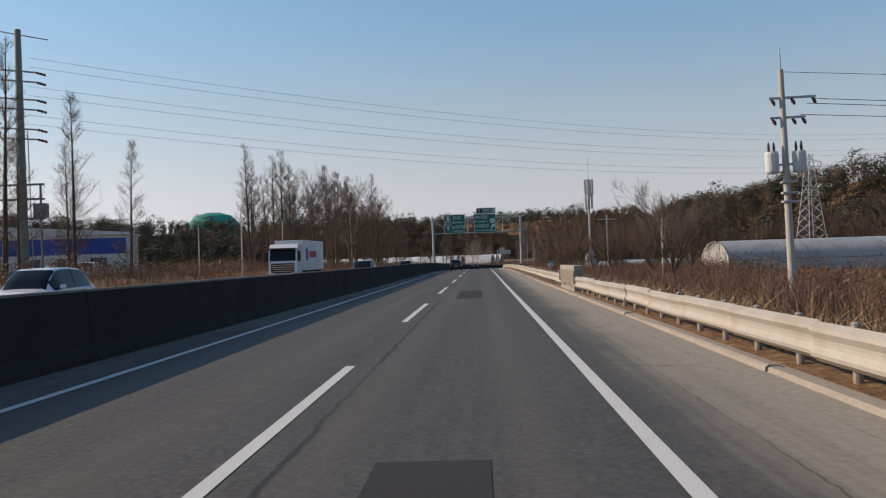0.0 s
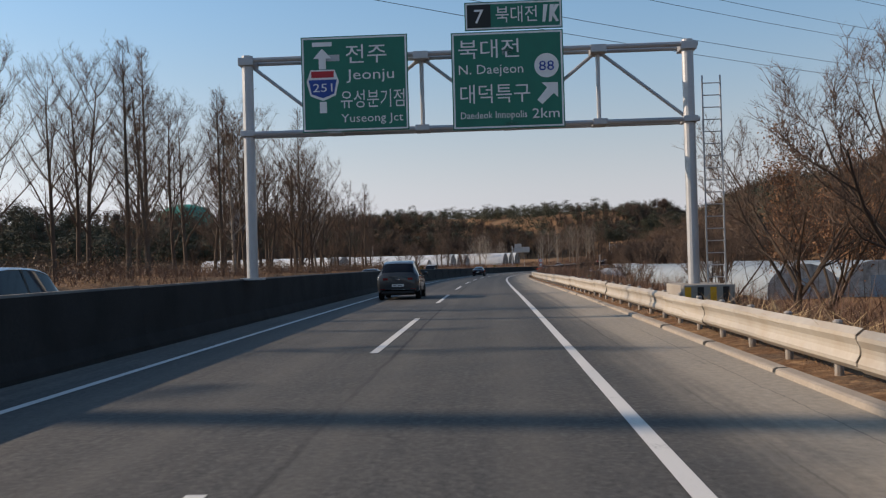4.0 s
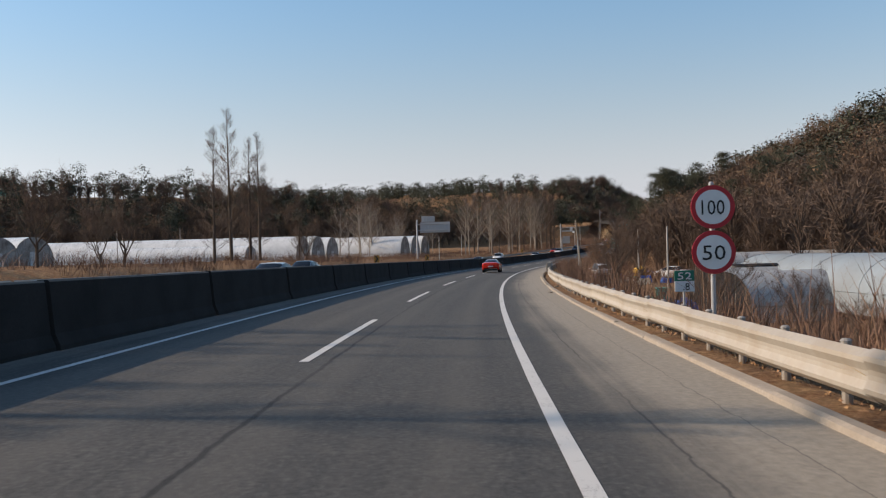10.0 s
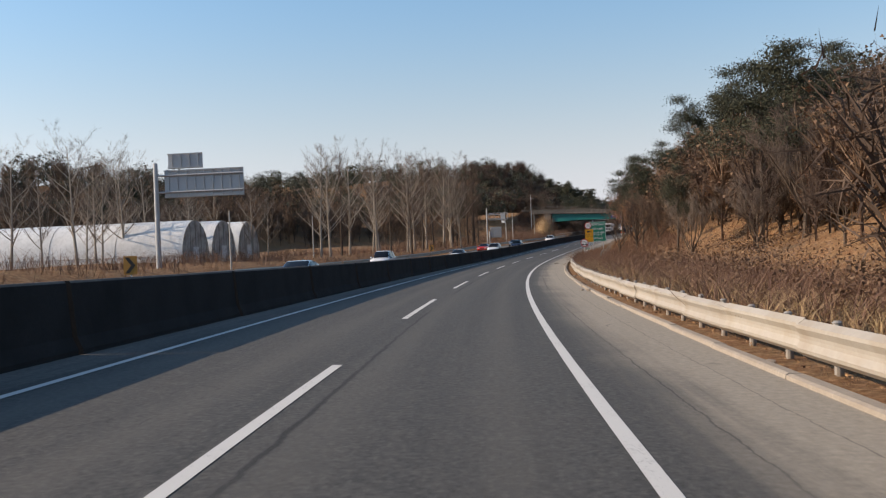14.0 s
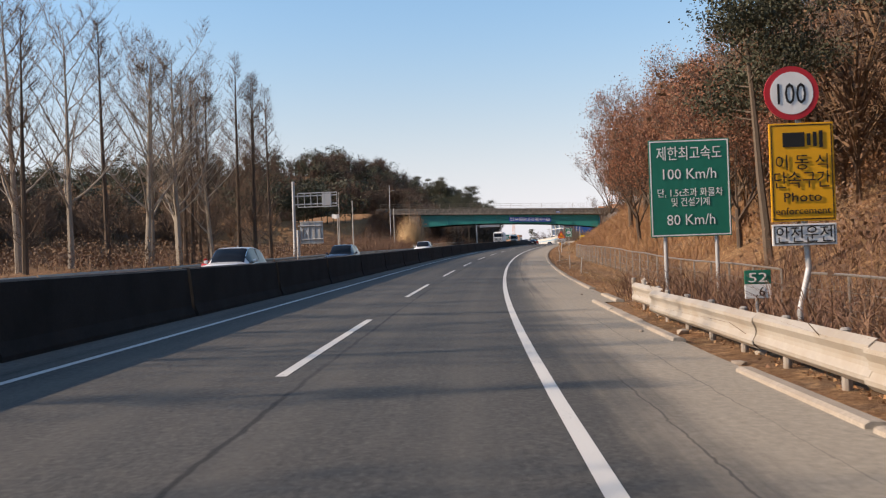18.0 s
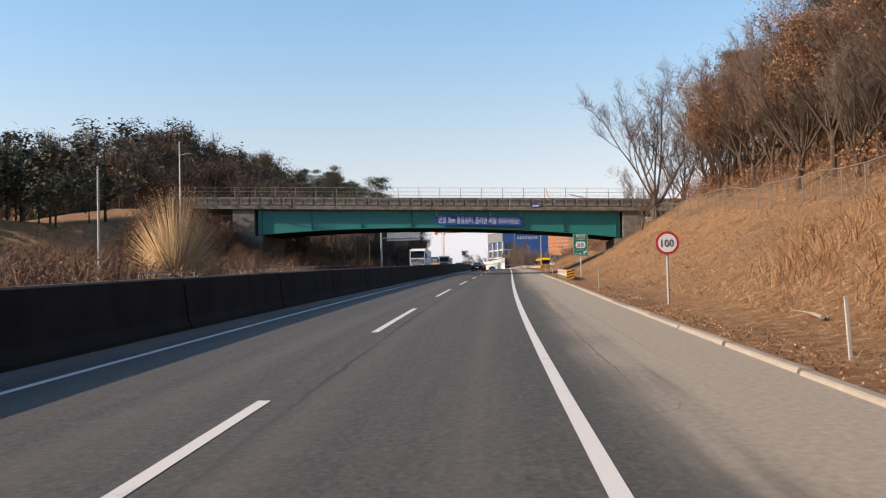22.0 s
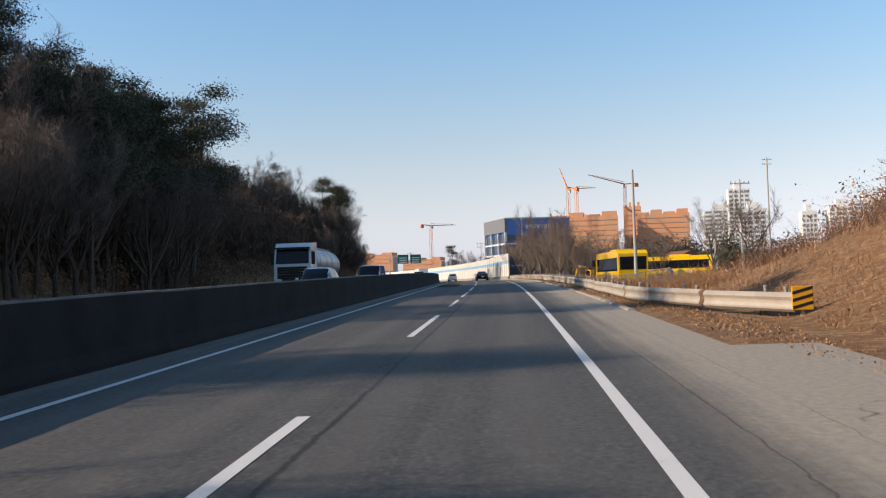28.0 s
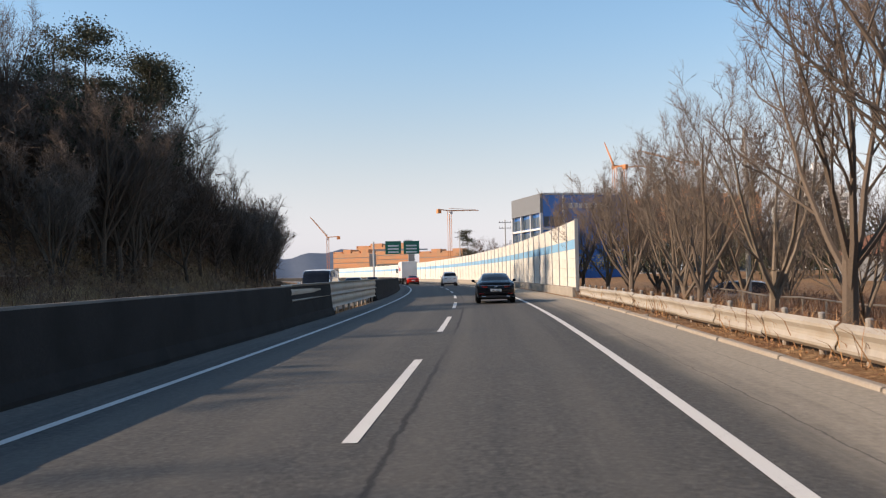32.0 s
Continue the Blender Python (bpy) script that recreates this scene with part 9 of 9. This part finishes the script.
def clumped(r, count, s0, s1, n0, n1, size=0.35, per=14):
    c = max(1, count // per)
    cs, cn = r.uniform(s0, s1, c), n0 + (n1 - n0) * r.uniform(0, 1, c) ** 1.15
    return (np.repeat(cs, per) + r.normal(size=c * per) * size), np.clip(np.repeat(cn, per) + r.normal(size=c * per) * size * 0.8, n0 - 0.2, n1 + 2)


r_ = np.random.RandomState(11)
s_, n_ = clumped(r_, 30000, -20, 150, 7.0, 16)
blades("dry_grass", "dry straw-coloured grass behind the guardrail", s_, n_, 0.75, 0.012, M_STRAW, 1)
s_, n_ = clumped(r_, 60000, 0, 160, 8.6, 26, 0.5)
blades("brush", "brown leafless brush in the field", s_, n_, 1.5, 0.010, M_REED, 2, 0.35)
s_, n_ = clumped(r_, 52000, 160, 400, 7.6, 23, 0.5)
keep = ~((s_ > 336) & (s_ < 384) & (n_ > 9.8))
s_, n_ = s_[keep], n_[keep]
blades("reeds", "reddish-brown dry reeds between guardrail and plastic tunnels", s_, n_, 2.0, 0.011, M_REED, 3, 0.22)
s_, n_ = clumped(r_, 16000, 160, 400, 7.0, 12)
blades("dry_grass", "dry straw-coloured grass behind the guardrail", s_, n_, 0.55, 0.012, M_STRAW, 4)
s_, n_ = clumped(r_, 32000, 414, 540, 7.2, 18, 0.5)
blades("brush", "tangled brown brush at the hill's foot", s_, n_, 1.3, 0.011, M_REED, 5, 0.5)
s_, n_ = clumped(r_, 12000, 412, 480, 7.2, 13, 0.5)
blades("dry_grass", "tall straw-coloured grass before the wooded hillside", s_, n_, 0.9, 0.010, M_STRAW, 16, 0.35)
s_, n_ = clumped(r_, 26000, 545, 728, 8.2, 24, 0.7)
blades("dead_stalks", "dead twigs and stalks strewn over the cut slope", s_, n_, 0.2, 0.007, M_STRAW, 17, 1.6)
s_, n_ = clumped(r_, 14000, 545, 728, 8.0, 24, 0.45, 24)
blades("dead_twigs", "dark dead twigs strewn over the cut slope", s_, n_, 0.26, 0.008, M_TWIG, 20, 1.7)
s_, n_ = clumped(r_, 26000, 540, 725, 9.0, 26, 0.4)
blades("dry_grass", "sparse dry grass on the cut slope", s_, n_, 0.24, 0.007, M_STRAW, 6, 0.9)
s_, n_ = clumped(r_, 26000, 550, 650, 10.4, 21, 0.5)
blades("brush", "rust-brown dry weeds and brush on the steep slope", s_, n_, 0.85, 0.011, M_LITTER, 23, 0.5)
s_, n_ = clumped(r_, 22000, 545, 712, 19.5, 34, 0.5)
blades("brush", "brown leafless undergrowth below the trees of the slope", s_, n_, 1.9, 0.012, M_REED, 13, 0.45)
s_, n_ = clumped(r_, 17000, 708, 724, -36, -22.2, 0.5)
blades("brush", "brown tangled brush on the overpass embankment", s_, n_, 1.9, 0.013, M_REED, 18, 0.5)
s_, n_ = clumped(r_, 9000, 738, 800, -27, -20.0, 0.5)
blades("brush", "brown brush on the bank beyond the opposite carriageway", s_, n_, 1.3, 0.012, M_REED, 19, 0.5)
s_, n_ = clumped(r_, 16000, 846, 950, 6.9, 13, 0.4)
blades("dry_grass", "orange-brown dry weeds behind the guardrail below the street trees", s_, n_, 0.75, 0.011, M_LITTER, 21, 0.4)
s_, n_ = clumped(r_, 15000, 850, 1000, -26, -18.6, 0.5)
blades("dry_grass", "pale matted grass at the foot of the shaded bank", s_, n_, 0.5, 0.014, M_STRAW, 22, 0.8)
s_, n_ = clumped(r_, 12000, 745, 850, 15.0, 28, 0.5)
blades("brush", "brown leafless brush on the bank beyond the overpass", s_, n_, 1.5, 0.011, M_REED, 14, 0.45)
s_, n_ = clumped(r_, 16000, 736, 860, 9.5, 30, 0.4)
blades("dry_grass", "dry brown grass on the bank beyond the overpass", s_, n_, 0.35, 0.013, M_LITTER, 7, 0.6)
s_, n_ = clumped(r_, 18000, 838, 945, 7.6, 16, 0.4)
blades("dry_grass", "dry grass beneath the street trees", s_, n_, 0.5, 0.012, M_STRAW, 8, 0.6)
s_, n_ = clumped(r_, 12000, 840, 900, 10.5, 15, 0.4)
blades("brush", "orange-brown brush along the wire fence", s_, n_, 1.0, 0.012, M_LITTER, 9, 0.5)
s_, n_ = clumped(r_, 12000, 826, 872, 8.6, 12.4, 0.5)
blades("brush", "orange-brown brush before the parked coaches", s_, n_, 0.9, 0.012, M_LITTER, 18, 0.65)
s_, n_ = clumped(r_, 16000, 862, 948, 10.8, 19, 0.5)
blades("brush", "reddish-brown thicket behind the street trees", s_, n_, 1.5, 0.012, M_REED, 15, 0.45)
s_, n_ = clumped(r_, 30000, 40, 640, -34, -17.6, 0.5)
blades("brush", "dry brush beyond the far guardrail", s_, n_, 1.3, 0.016, M_REED, 10, 0.4)
s_, n_ = clumped(r_, 40000, 640, 1010, -38, -18.6, 0.5)
blades("brush", "dark tangled brush on the shaded bank", s_, n_, 1.5, 0.016, M_REED, 11, 0.5)
s_, n_ = clumped(r_, 9000, 640, 745, -30, -18.0, 0.6)
blades("brush", "tall brown brush beside the overpass", s_, n_, 2.6, 0.02, M_REED, 12, 0.4)


def litter(name, label, s, n, size, seed):
    r = np.random.RandomState(seed)
    p = ground_points(s, n) + np.array([0, 0, 0.03])
    v, f = tufts(p, size, 1, seed, 0.25)
    tagged(new(name, mesh_from(name, v, f, M_LITTER)), label, "leaf litter", kind="stuff")


litter("fallen_leaves", "fallen brown leaves over the cut slope", r_.uniform(536, 728, 90000), 6.9 + 24 * r_.uniform(0, 1, 90000) ** 1.2, 0.075, 21)
litter("fallen_leaves", "fallen brown leaves on the bank beyond the overpass", r_.uniform(734, 850, 30000), 6.9 + 18 * r_.uniform(0, 1, 30000) ** 1.4, 0.075, 22)
litter("fallen_leaves", "fallen leaves and straw on the verge", r_.uniform(-10, 536, 50000), 6.6 + 3.5 * r_.uniform(0, 1, 50000) ** 1.6, 0.07, 23)
litter("fallen_leaves", "fallen leaves on the verge below the trees", r_.uniform(800, 940, 26000), 6.4 + 6 * r_.uniform(0, 1, 26000), 0.08, 24)

# brush with leafy clumps
for seed, label, s0, s1, n0, n1, count, mat in ((31, "rust-brown brush on the hillside's foot", 418, 545, 12, 24, 240, M_SCRUB), (32, "orange-brown scrub on the cut slope", 545, 720, 20, 34, 700, M_OAK), (33, "orange-brown scrub on the bank", 738, 850, 17, 28, 260, M_LITTER),
                                                (34, "brown scrub beyond the opposite carriageway", 560, 745, -32, -19, 620, M_SCRUB), (35, "dark scrub on the shaded bank", 745, 1000, -36, -20.5, 1500, M_SCRUB), (36, "brown scrub in the field", 20, 160, 14, 30, 150, M_SCRUB), (37, "brown scrub beside the far row of trees", 60, 330, -36, -21, 520, M_SCRUB)):
    q = np.random.RandomState(seed)
    p = ground_points(q.uniform(s0, s1, count), q.uniform(n0, n1, count))
    p = np.repeat(p, 5, 0) + q.normal(size=(count * 5, 3)) * np.array([0.7, 0.7, 0.4]) + np.array([0, 0, 0.7])
    v, f = tufts(p, 0.42, 20, seed, 0.8, 0.5)
    tagged(new("scrub", mesh_from("scrub", v, f, mat)), label, "brush", kind="stuff")
t = thing("willow_bush", foot(685.5, -20.6) @ Matrix.Scale(1.55, 4), "rounded orange-brown bush before the overpass", "bush")
q = np.random.RandomState(5)
d = q.normal(size=(900, 3))
d /= np.linalg.norm(d, axis=1)[:, None]
d[:, 2] = np.abs(d[:, 2])
tw = Tree(2)
tw.twigs = [((0.2 * x, 0.2 * y, 0.3), (x * 2.5 * k, y * 2.5 * k, 0.4 + z * 4.4 * k), 0.025) for (x, y, z), k in zip(d, q.uniform(0.8, 1.05, 900))]
part("twig_spray", tw.twig_mesh(M_STRAW), None, t)
v, f = tufts([w_[1] for w_ in tw.twigs], 0.2, 9, 6, 1.0, 0.35)
part("crown", mesh_from("crown", v, f, M_LITTER), None, t)
